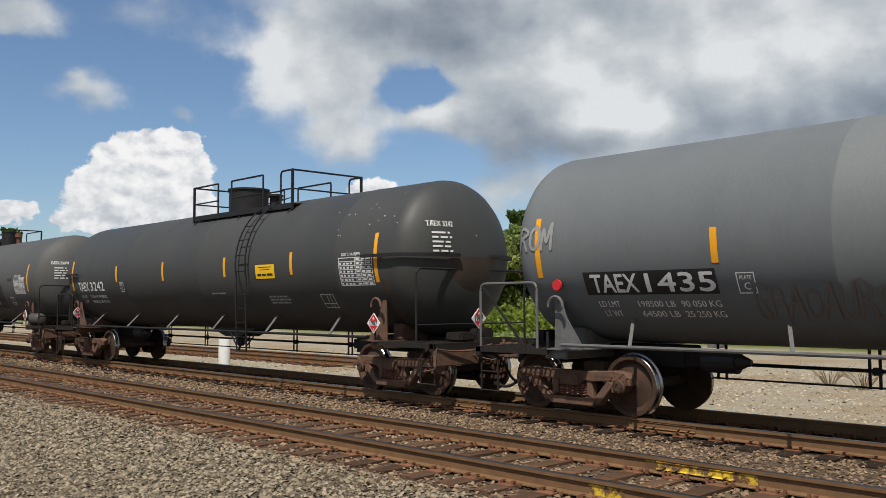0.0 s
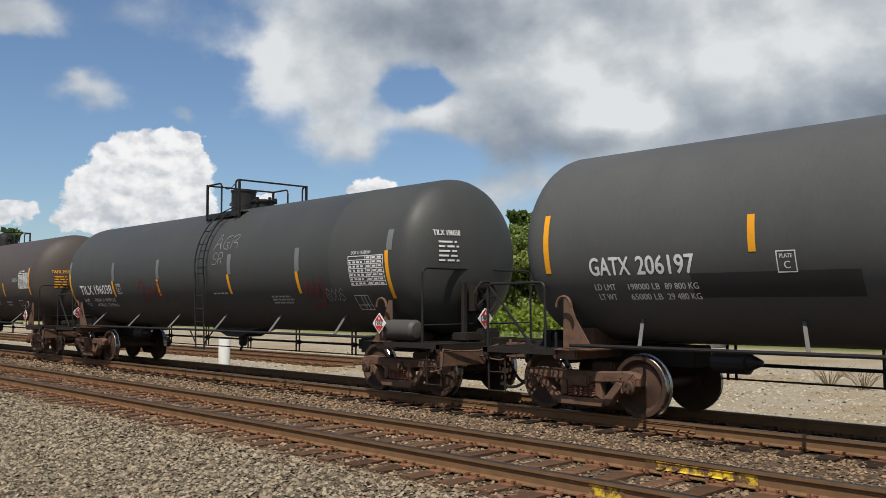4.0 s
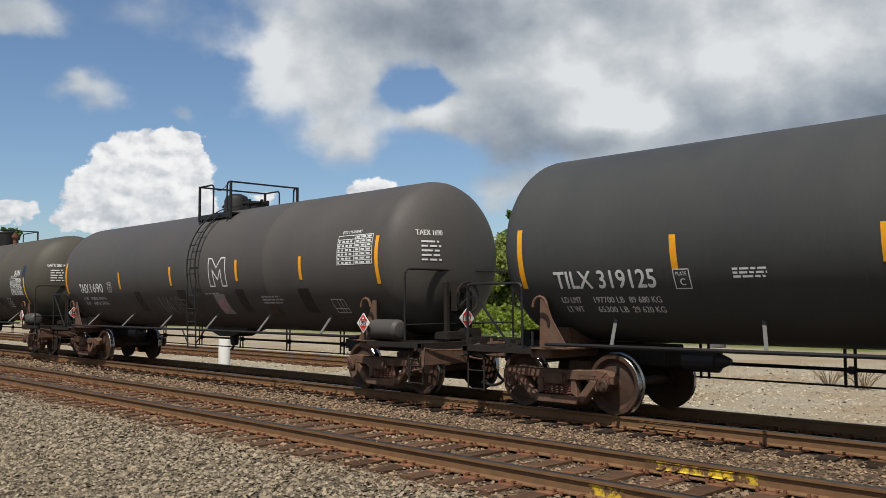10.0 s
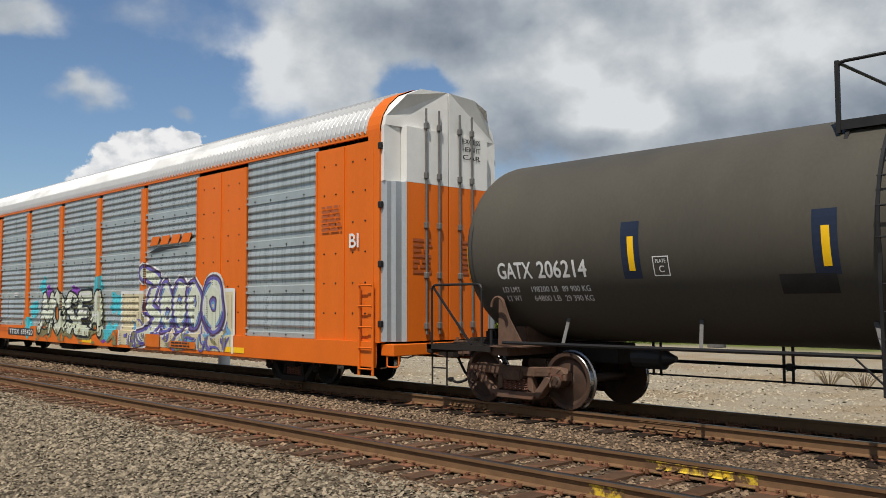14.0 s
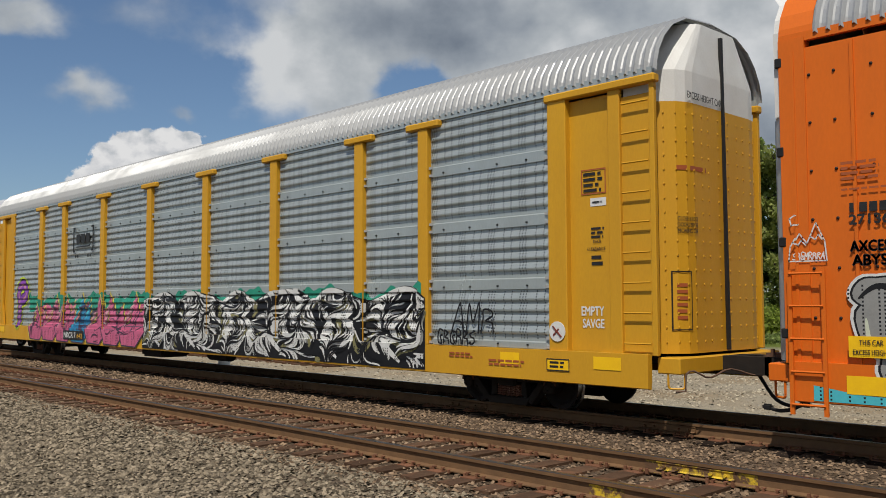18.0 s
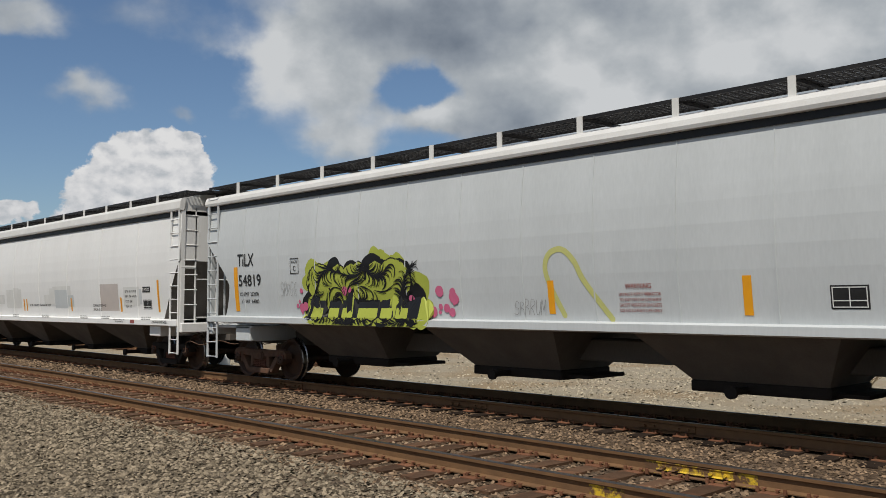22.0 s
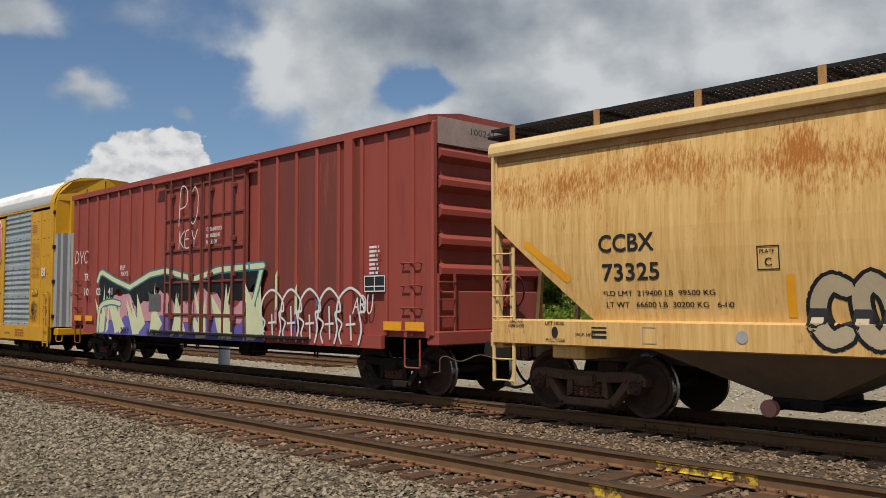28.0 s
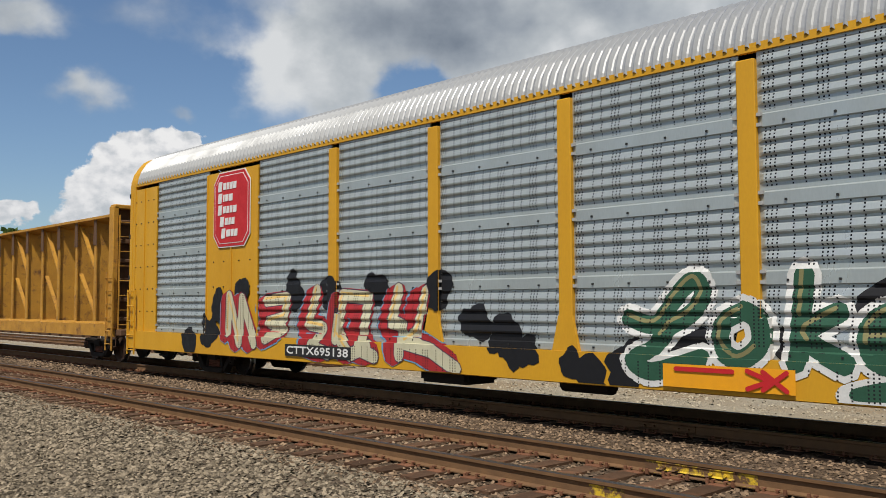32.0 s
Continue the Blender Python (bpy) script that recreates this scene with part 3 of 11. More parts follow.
# ---- ground ----
def ground_material():
    m = bpy.data.materials.new("gravel_ground")
    m.use_nodes = True
    t = m.node_tree
    b = t.nodes["Principled BSDF"]
    b.inputs["Roughness"].default_value = 0.95
    b.inputs["Specular IOR Level"].default_value = 0.08
    tc = nd(t, "ShaderNodeTexCoord")
    sep = nd(t, "ShaderNodeSeparateXYZ")
    t.links.new(tc.outputs["Object"], sep.inputs[0])

    def noise_fac(sc, detail=6):
        n = nd(t, "ShaderNodeTexNoise")
        n.inputs["Scale"].default_value, n.inputs["Detail"].default_value = sc, detail
        t.links.new(tc.outputs["Object"], n.inputs["Vector"])
        return n.outputs["Fac"]

    def mix(fac, a, c):
        n = nd(t, "ShaderNodeMix", data_type="RGBA")
        t.links.new(fac, n.inputs[0])
        for i, v in ((6, a), (7, c)):
            if isinstance(v, tuple):
                n.inputs[i].default_value = (*v, 1)
            else:
                t.links.new(v, n.inputs[i])
        return n.outputs[2]

    def step(v, a, c):
        n = nd(t, "ShaderNodeMapRange")
        t.links.new(v, n.inputs[0])
        n.inputs[1].default_value, n.inputs[2].default_value = a, c
        return n.outputs[0]

    vor = nd(t, "ShaderNodeTexVoronoi")
    vor.inputs["Scale"].default_value = 24
    t.links.new(tc.outputs["Object"], vor.inputs["Vector"])
    sepc = nd(t, "ShaderNodeSeparateColor")
    t.links.new(vor.outputs["Color"], sepc.inputs[0])
    stones = mix(sepc.outputs[0], (0.06, 0.048, 0.035), (0.24, 0.195, 0.14))
    brown = mix(sepc.outputs[0], (0.05, 0.034, 0.023), (0.19, 0.135, 0.092))
    edge = math_node(t, "ADD", sep.outputs[1], math_node(t, "MULTIPLY", noise_fac(0.8), 1.2))
    near = mix(step(edge, 5.9, 6.9), stones, brown)
    # bed of the running track: the train's shade put into the ground colour
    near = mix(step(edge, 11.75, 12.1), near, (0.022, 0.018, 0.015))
    pale = mix(noise_fac(14, 8), (0.25, 0.21, 0.15), (0.45, 0.395, 0.3))
    dusty = mix(step(noise_fac(0.35, 5), 0.45, 0.62), pale, (0.31, 0.24, 0.155))
    mid = mix(step(edge, 14.2, 15.0), near, dusty)
    grass = mix(noise_fac(3, 8), (0.06, 0.1, 0.02), (0.16, 0.18, 0.04))
    far = math_node(t, "ADD", sep.outputs[1], math_node(t, "MULTIPLY", noise_fac(0.12), 12))
    t.links.new(mix(step(far, 44, 48), mid, grass), b.inputs["Base Color"])
    bump = nd(t, "ShaderNodeBump")
    bump.inputs["Strength"].default_value, bump.inputs["Distance"].default_value = 0.8, 0.04
    t.links.new(math_node(t, "ADD", vor.outputs["Distance"], noise_fac(60)), bump.inputs["Height"])
    t.links.new(bump.outputs[0], b.inputs["Normal"])
    return m


def ground_height(x, y):
    """Top of the ballast and of the yard behind it; rail tops are at 0."""
    h = -0.215
    if y < 6.2:
        h -= min((6.2 - y) * 0.10, 0.3)
    if y > 13.6:
        h -= min((y - 13.6) * 0.22, 0.3)
    return h


def build_ground():
    bm = bmesh.new()
    ys = [-1500, -60, -10, 2, 3.2, 4.2, 5.2, 6.2, 7.7, 9.2, 10.6, 11.9, 13.6, 14.4, 15.5, 18, 24, 34, 60, 150, 500, 3000]
    xs = [-3000, -600, -200, -120, -80, -60, -45, -35, -28, -22, -18, -15, -12, -10, -8, -6, -4, -2, 0, 3, 8, 20, 60, 300, 2000]
    rows = [[bm.verts.new((x, y, ground_height(x, y))) for x in xs] for y in ys]
    for j in range(len(ys) - 1):
        for i in range(len(xs) - 1):
            bm.faces.new((rows[j][i], rows[j][i + 1], rows[j + 1][i + 1], rows[j + 1][i]))
    return tagged(part("ground", bm, ground_material()), "grey and tan gravel yard around the railway tracks", "ground", kind="structure")


build_ground()


def scatter_stones(name, label, areas, mat, seed):
    """Loose stones, each a squashed six-sided lump, over patches (x0, x1, y0, y1, number, size)."""
    rng = np.random.default_rng(seed)
    shapes = []
    for _ in range(12):
        v = np.array([(1, 0, 0), (0.4, 0.9, 0.1), (-0.6, 0.8, 0), (-1, -0.1, 0.1), (-0.4, -0.9, 0), (0.6, -0.8, 0.1), (0.3, 0.2, 0.75), (-0.35, -0.1, 0.7)], float)
        shapes.append(v * rng.uniform(0.7, 1.25, v.shape))
    faces = [(0, 1, 6), (1, 2, 6), (2, 7, 6), (2, 3, 7), (3, 4, 7), (4, 5, 7), (5, 6, 7), (5, 0, 6)]
    shapes = np.array(shapes)
    vs, total = [], 0
    for x0, x1, y0, y1, count, size in areas:
        s = shapes[rng.integers(0, 12, count)] * (size * rng.uniform(0.5, 1.35, count))[:, None, None]
        s = s * np.stack([np.ones(count), rng.uniform(0.6, 1, count), rng.uniform(0.5, 1, count)], 1)[:, None, :]
        a, tilt = rng.uniform(0, math.tau, (count, 1)), rng.uniform(-0.7, 0.7, (count, 1))
        x, y = rng.uniform(x0, x1, (count, 1)), rng.uniform(y0, y1, (count, 1))
        g = np.array([ground_height(0, v) for v in y[:, 0]])[:, None]
        px, pz = s[:, :, 0] * np.cos(tilt) - s[:, :, 2] * np.sin(tilt), s[:, :, 0] * np.sin(tilt) + s[:, :, 2] * np.cos(tilt)
        vs.append(np.stack([px * np.cos(a) - s[:, :, 1] * np.sin(a) + x, px * np.sin(a) + s[:, :, 1] * np.cos(a) + y, pz + g + size * rng.uniform(-0.15, 0.35, (count, 1))], 2).reshape(-1, 3))
        total += count
    fs = (np.array(faces)[None] + 8 * np.arange(total)[:, None, None]).reshape(-1, 3).tolist()
    me = bpy.data.meshes.new(name)
    me.from_pydata(np.concatenate(vs).tolist(), [], fs)
    me.materials.append(mat)
    return tagged(new(name, me), label, "gravel", kind="stuff")


scatter_stones("ballast_stones", "crushed grey limestone ballast beside the track", (
    (-11.5, -3.5, 2.6, 6.3, 15000, 0.032), (-19, -11.5, 2.6, 6.3, 14000, 0.034), (-32, -19, 3.0, 6.4, 8000, 0.045)), M["rock"], 1)
scatter_stones("trackbed_stones", "brown dusty ballast between rusty rails and ties", (
    (-12, -2.2, 6.0, 10.9, 9000, 0.03), (-22, -12, 6.0, 10.9, 7000, 0.034), (-40, -22, 6.2, 10.9, 5000, 0.045)), M["rock_brown"], 2)
# stones whose dark colour deepens the train's shadow
scatter_stones("greasy_stones", "ballast under the train, coloured near black for its shade", ((-16, -2, 11.1, 13.4, 2600, 0.03), (-30, -16, 11.1, 13.4, 1800, 0.036)), M["rock_oily"], 4)
scatter_stones("yard_stones", "pale gravel of the yard behind the train", ((-16, 2, 13.6, 24, 5000, 0.035), (-34, -10, 13.8, 30, 5000, 0.04)), material(
    "pale_stone", (0.42, 0.37, 0.28), (0.28, 0.24, 0.175), rough=0.95, scale=20, fine=100, rand=0.4), 3)


# ---- tracks ----
RAIL = [(-0.07, -0.18), (0.07, -0.18), (0.07, -0.168), (0.012, -0.15), (0.009, -0.05), (0.036, -0.04), (0.037, -0.006), (0.03, 0.0), (-0.03, 0.0),
        (-0.037, -0.006), (-0.036, -0.04), (-0.009, -0.05), (-0.012, -0.15), (-0.07, -0.168)]


def rail(parent, y, x0, x1, skew=0.0):
    bm = bmesh.new()
    a = [bm.verts.new((x0, y + skew * x0 + p, z)) for p, z in RAIL]
    b = [bm.verts.new((x1, y + skew * x1 + p, z)) for p, z in RAIL]
    n = len(RAIL)
    for i in range(n):
        f = bm.faces.new((a[i], a[(i + 1) % n], b[(i + 1) % n], b[i]))
        f.material_index = 1 if i in (6, 7, 8) else 0
    bm.faces.new(a)
    bm.faces.new(b[::-1])
    return part("rail", fixed(bm), (M["rail_rust"], M["rail_head"]), parent)


def tie_mesh(seed, mat="tie"):
    rnd = random.Random(seed)
    bm = bmesh.new()
    box(bm, -0.115, 0.115, -1.3, 1.3, -0.33, -0.188)
    bmesh.ops.subdivide_edges(bm, edges=[e for e in bm.edges if abs(e.verts[0].co.y - e.verts[1].co.y) > 1], cuts=5)
    for v in bm.verts:
        v.co += Vector((rnd.uniform(-0.012, 0.012), 0, rnd.uniform(-0.008, 0.006)))
    me = bpy.data.meshes.new("tie")
    bm.to_mesh(me)
    bm.free()
    me.materials.append(M[mat])
    return me


def plate_mesh():
    bm = bmesh.new()
    box(bm, -0.098, 0.098, -0.19, 0.19, -0.192, -0.178)
    for sx in (-0.07, 0.07):
        for sy in (-0.105, 0.105):
            box(bm, sx - 0.012, sx + 0.012, sy - 0.012, sy + 0.012, -0.18, -0.15)
            box(bm, sx - 0.018, sx + 0.018, sy - 0.02 - (0.012 if sy > 0 else -0.012), sy + 0.02 - (0.012 if sy > 0 else -0.012), -0.152, -0.14)
    for sx in (-0.14, 0.14):
        box(bm, sx - 0.016, sx + 0.016, -0.085, 0.085, -0.2, -0.16)
        box(bm, sx - 0.016, sx + 0.016, -0.1, -0.08, -0.19, -0.135)
    me = bpy.data.meshes.new("tie_plate")
    bm.to_mesh(me)
    bm.free()
    me.materials.append(M["tie_plate"])
    return me


TIES = [tie_mesh(i) for i in range(6)]
PLATE = plate_mesh()


def build_track(name, label, y, x0, x1, spacing, near_x, skew=0.0, ties=TIES):
    tr = thing(name, label, "railway track")
    tr["kind"] = "structure"
    rail(tr, y - 0.755, x0, x1, skew)
    rail(tr, y + 0.755, x0, x1, skew)
    rnd = random.Random(int(y * 10))
    x, i = near_x, 0
    while x > -75:
        ob = new("tie", ties[rnd.randrange(6)])
        ob.parent = tr
        ob.matrix_basis = pose(x + rnd.uniform(-0.03, 0.03), y + skew * x + rnd.uniform(-0.05, 0.05), rnd.uniform(-0.006, 0.006), 0, 0, rnd.uniform(-1.2, 1.2))
        if x > -45:
            for s in (-0.755, 0.755):
                p = new("tie_plate", PLATE)
                p.parent = tr
                p.matrix_basis = pose(x, y + skew * x + s, 0.0, 0, 0, rnd.uniform(-1, 1) + (180 if s < 0 else 0))
        x -= spacing * rnd.uniform(0.94, 1.06)
    return tr


near_track = build_track("near_track", "rusty empty railway track with weathered ties in brown ballast", 7.735, -400, 60, 0.52, -1.5)
# ties here carry the train's shade in their colour
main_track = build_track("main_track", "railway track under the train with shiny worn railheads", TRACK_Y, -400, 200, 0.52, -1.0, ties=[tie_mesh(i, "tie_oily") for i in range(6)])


def joint_bar(parent, x, y, yellow=True):
    """A joint with its two side bars, bolts and sprayed paint."""
    j = M["yellow_paint"] if yellow else M["rail_rust"]
    bm = bmesh.new()
    for s in (-1, 1):
        for a, b in ((-0.46, 0.46),):
            extrude_x(bm, [(s * 0.014, -0.145), (s * 0.05, -0.135), (s * 0.03, -0.12), (s * 0.03, -0.075), (s * 0.042, -0.055), (s * 0.014, -0.05)], x + a, x + b)
    for k in (-0.36, -0.2, 0.2, 0.36):
        turned(bm, [(y * 0 - 0.075, 0.018), (-0.03, 0.018)], "y", 6, (x + k, 0, -0.1))
    for v in bm.verts:
        v.co.y += y
    return part("joint_bar", fixed(bm), j, parent, "joint bar sprayed with yellow paint" if yellow else "")


def rail_paint(parent, x0, x1, y):
    bm = bmesh.new()
    patch(bm, x0, x1, -0.165, -0.052, flat_side(y - 0.015), 0.0, 4, 1)
    patch(bm, x0 - 0.02, x1 + 0.01, -0.168, -0.166, flat_side(y - 0.075), 0.0, 4, 1)
    return part("paint_mark", bm, M["yellow_paint"], parent, "sprayed yellow paint mark")



joint_bar(near_track, -5.0, 8.49)
rail_paint(near_track, -5.62, -5.36, 8.49)
rail_paint(near_track, -4.66, -4.3, 8.49)
rail_paint(near_track, -5.25, -4.85, 6.98)
for xj in (-11.0, -16.5, -7.0):
    joint_bar(main_track, xj, TRACK_Y - 0.755, False)
build_track("rear_siding", "rusty siding rails sunk in the gravel yard", 19.5, -300, -24, 0.6, -25, 0.0).location.z = -0.28


# ---- trees, weeds and things beyond the train ----
def leaf_cloud(pts, size, rng, flat=0.5):
    """Leaf clumps as small bent quads at points."""
    n = len(pts)
    a = rng.normal(size=(n, 3))
    a /= np.linalg.norm(a, axis=1)[:, None]
    b = np.cross(a, rng.normal(size=(n, 3)))
    b /= np.linalg.norm(b, axis=1)[:, None]
    s = (size * rng.uniform(0.55, 1.3, n))[:, None]
    q = np.stack([pts - a * s - b * s * flat, pts + a * s * 0.2 - b * s, pts + a * s + b * s * flat, pts - a * s * 0.3 + b * s], 1)
    return q.reshape(-1, 3).tolist(), np.arange(4 * n).reshape(-1, 4).tolist()


def tree(name, label, x, y, z, height, spread, seed, leaves, mat, leaf=0.24, low=0.12):
    rng = np.random.default_rng(seed)
    rnd = random.Random(seed)
    t = thing(name, label, "tree", "trees behind the yard", x, y, z)
    bm = bmesh.new()
    prev = Vector((0, 0, 0))
    nodes = [prev]
    for k in range(1, 9):
        prev = prev + Vector((rnd.uniform(-0.12, 0.12), rnd.uniform(-0.12, 0.12), height * 0.9 / 8))
        nodes.append(prev)
    for i, (p, q) in enumerate(zip(nodes, nodes[1:])):
        r0, r1 = height * 0.016 * (1 - i / 9), height * 0.016 * (1 - (i + 1) / 9)
        rings = []
        for c, r in ((p, r0), (q, r1)):
            rings.append([bm.verts.new(c + Vector((math.cos(j * math.tau / 7) * r, math.sin(j * math.tau / 7) * r, 0))) for j in range(7)])
        for j in range(7):
            bm.faces.new((rings[0][j], rings[0][(j + 1) % 7], rings[1][(j + 1) % 7], rings[1][j]))
    tips = []
    for i in range(22):
        h = rnd.uniform(low + 0.05, 0.95)
        base = nodes[min(int(h * 8), 8)]
        an = rnd.uniform(0, math.tau)
        reach = spread * (0.35 + 0.65 * math.sin(min(max((h - low) / (1 - low), 0.08), 1) ** 0.75 * math.pi * 0.93)) * rnd.uniform(0.65, 1.1)
        tip = base + Vector((math.cos(an) * reach, math.sin(an) * reach, height * rnd.uniform(0.03, 0.14)))
        mid = base.lerp(tip, 0.5) + Vector((0, 0, 0.25))
        tube(bm, [base, mid, tip], height * 0.0035, 5)
        tips.append((base, tip, reach))
    part("trunk", bm, M["bark"], t)
    pts = []
    lobes = []
    for base, tip, reach in tips:
        for k in range(3):
            c = base.lerp(tip, 0.35 + 0.32 * k)
            lobes.append((np.array(c), spread * rnd.uniform(0.16, 0.34)))
    lobes.append((np.array(nodes[-1]), spread * 0.22))
    per = leaves // len(lobes)
    for c, r in lobes:
        d = rng.normal(size=(per, 3))
        d /= np.linalg.norm(d, axis=1)[:, None]
        rr = r * rng.uniform(0.35, 1.0, (per, 1)) ** 0.6 * rng.uniform(0.8, 1.15, (per, 1))
        pts.append(c + d * rr * np.array([1, 1, 0.85]))
    vs, fs = leaf_cloud(np.concatenate(pts), leaf, rng)
    me = bpy.data.meshes.new("crown")
    me.from_pydata(vs, [], fs)
    me.materials.append(mat)
    crown = new("crown", me)
    crown.parent = t
    return t


rnd = random.Random(77)
GZ = -0.515
for i, (bearing, dist, height) in enumerate(((43.6, 70, 8.6), (42.2, 74, 9.5), (40.6, 72, 10.2), (38.6, 70, 11.5), (36.4, 68, 12.2), (34.2, 70, 13.6), (32.0, 68, 15.6), (29.6, 67, 15.6), (27.2, 66, 16.4), (24.8, 66, 15.6),
                                             (22.2, 66, 13.8), (20.0, 67, 13.0), (17.6, 68, 12.0), (15.0, 70, 12.5))):
    tree("broadleaf_tree", "tall leafy green tree at the edge of the gravel yard", -dist * math.sin(radians(bearing)), dist * math.cos(radians(bearing)), GZ, height * 0.88, rnd.uniform(2.7, 3.6), 100 + i, 12000, M["leaf"] if i % 3 else M["leaf_mid"], 0.135, 0.06)
for i, (bearing, dist, height) in enumerate(((41.4, 82, 10.5), (37.4, 80, 11.0), (33.0, 80, 12.5), (28.5, 78, 13.5), (23.5, 78, 13.5), (18.5, 78, 13.0))):
    tree("broadleaf_tree", "dense dark green tree behind the front row", -dist * math.sin(radians(bearing)), dist * math.cos(radians(bearing)), GZ, height * 0.9, 4.6, 140 + i, 7000, M["leaf_dark"], 0.26, 0.03)
tree("conifer_tree", "slim dark conifer beyond the yard", -95 * math.sin(radians(41.0)), 95 * math.cos(radians(41.0)), GZ, 13.0, 2.0, 160, 3500, M["leaf_dark"], 0.22, 0.1)
for i, (bearing, dist, height) in enumerate(((74.0, 150, 14.5), (72.6, 155, 15.0), (71.6, 160, 8.5), (69.4, 160, 13.5), (67.8, 165, 7.6), (65.5, 170, 7.8), (63.0, 170, 7.4), (60.5, 175, 7.6), (57.5, 175, 7.2), (54.5, 170, 7.4), (51.5, 165, 7.2), (48.5, 150, 7.4), (46.3, 140, 7.6), (76.0, 150, 9.5), (78.0, 150, 9.0))):
    tree("broadleaf_tree", "distant green tree along the line", -dist * math.sin(radians(bearing)), dist * math.cos(radians(bearing)), GZ, height, rnd.uniform(3.4, 4.8), 170 + i, 2400, M["leaf_dark"] if i % 2 else M["leaf"], 0.4, 0.04)


def weeds(name, label, count, rng, place, hgt, mat, size):
    pts = []
    for _ in range(count):
        x, y = place(rng)
        h = hgt * rng.uniform(0.3, 1.0)
        k = 14
        pts.append(np.c_[x + rng.normal(0, 0.28, k), y + rng.normal(0, 0.28, k), GZ + rng.uniform(0.02, 1.0, k) * h])
    vs, fs = leaf_cloud(np.concatenate(pts), size, rng, 0.3)
    me = bpy.data.meshes.new(name)
    me.from_pydata(vs, [], fs)
    me.materials.append(mat)
    return tagged(new(name, me), label, "weeds", kind="stuff")


def strip(d0, d1):
    def place(rng):
        b, d = radians(rng.uniform(12, 47)), rng.uniform(d0, d1)
        return -d * math.sin(b), d * math.cos(b)
    return place


weeds("tall_weeds", "yellow-green goldenrod and tall weeds before the trees", 2600, np.random.default_rng(5), strip(53, 64), 2.1, M["leaf_yellow"], 0.13)
weeds("grass_verge", "green grass verge at the yard's edge", 1800, np.random.default_rng(6), strip(49, 56), 0.5, M["leaf"], 0.12)


def shrub(x, y, seed):
    rnd = random.Random(seed)
    t = thing("dry_shrub", "leafless brown shrub growing in the gravel", "shrub", "", x, y, GZ)
    bm = bmesh.new()
    for i in range(60):
        a, l = rnd.uniform(0, math.tau), rnd.uniform(0.4, 0.95)
        p = Vector((math.cos(a) * 0.1, math.sin(a) * 0.1, 0))
        q = p + Vector((math.cos(a) * l * 0.6, math.sin(a) * l * 0.6, l * 0.6))
        tube(bm, [p, p.lerp(q, 0.5) + Vector((0, 0, 0.08)), q], 0.007, 4)
    part("stem", bm, M["dry_twig"], t)


shrub(-8.8, 23.0, 1)
shrub(-9.9, 23.6, 2)


def pipe_marker(x, y):
    t = thing("pipe_marker", "short fat white pipe standing in the gravel", "marker post", "", x, y, GZ)
    bm = bmesh.new()
    turned(bm, [(-0.2, 0.2), (0.98, 0.2), (1.0, 0.19), (1.0, 0.17), (0.6, 0.17)], "z", 24)
    part("pipe", fixed(bm), M["white_paint"], t, smooth=True)


pipe_marker(-27.6, 15.85)


def signal_mast(x, y, z, h):
    t = thing("signal_mast", "grey railway signal mast with white ladder and black targets", "signal", "", x, y, z)
    bm = bmesh.new()
    tube(bm, [(0, 0, 0), (0, 0, h)], 0.08, 10)
    part("mast", bm, M["grey_steel"], t)
    bm = bmesh.new()
    for s in (-0.18, 0.18):
        bar(bm, (0.35 + s, -0.15, 0.3), (0.35 + s, -0.15, h - 0.1), 0.045)
    k = 0.5
    while k < h - 0.1:
        bar(bm, (0.17, -0.15, k), (0.53, -0.15, k), 0.035)
        k += 0.3
    part("ladder", bm, M["white_paint"], t)
    for zz in (h - 0.35, h - 1.5):
        bm = bmesh.new()
        turned(bm, [(-0.3, 0.36), (-0.28, 0.36)], "y", 20, (-0.1, 0, zz))
        bevelled(bm, -0.25, 0.05, -0.28, 0.1, zz - 0.2, zz + 0.2, 0.03)
        part("signal_head", fixed(bm), M["black_steel"], t)
    bm = bmesh.new()
    bevelled(bm, -0.35, 0.35, -0.3, 0.3, 0, 0.9, 0.02)
    part("relay_case", bm, M["grey_steel"], t)


signal_mast(-45 * math.sin(radians(29.1)), 45 * math.cos(radians(29.1)), GZ, 6.3)

# ---- trucks and wheels ----
def wheelset(r, mats):
    bm = bmesh.new()
    for s in (-1, 1):
        prof = [(s * 0.82, 0.02), (s * 0.82, 0.1), (s * 0.79, 0.13), (s * 0.745, r - 0.13), (s * 0.8, r - 0.085), (s * 0.815, r - 0.07), (s * 0.815, r - 0.012),
                (s * 0.8, r), (s * 0.715, r + 0.002), (s * 0.7, r + 0.026), (s * 0.685, r + 0.026), (s * 0.68, r - 0.08), (s * 0.7, r - 0.12), (s * 0.69, 0.12), (s * 0.66, 0.1)]
        turned(bm, prof, "y", 40, mats=[0, 0, 0, 0, 0, 0, 1, 1, 1, 1, 0, 0, 0, 0])
    turned(bm, [(-1.0, 0.075), (1.0, 0.075)], "y", 14)
    for s in (-1, 1):
        turned(bm, [(s * 0.93, 0.1), (s * 1.1, 0.105), (s * 1.12, 0.08), (s * 1.125, 0.03)], "y", 14, mi=0)
        for k in range(3):
            a = k * math.tau / 3
            turned(bm, [(s * 1.12, 0.018), (s * 1.145, 0.018)], "y", 6, (math.cos(a) * 0.055, 0, math.sin(a) * 0.055))
    return part("wheelset", fixed(bm), mats, None, smooth=True)


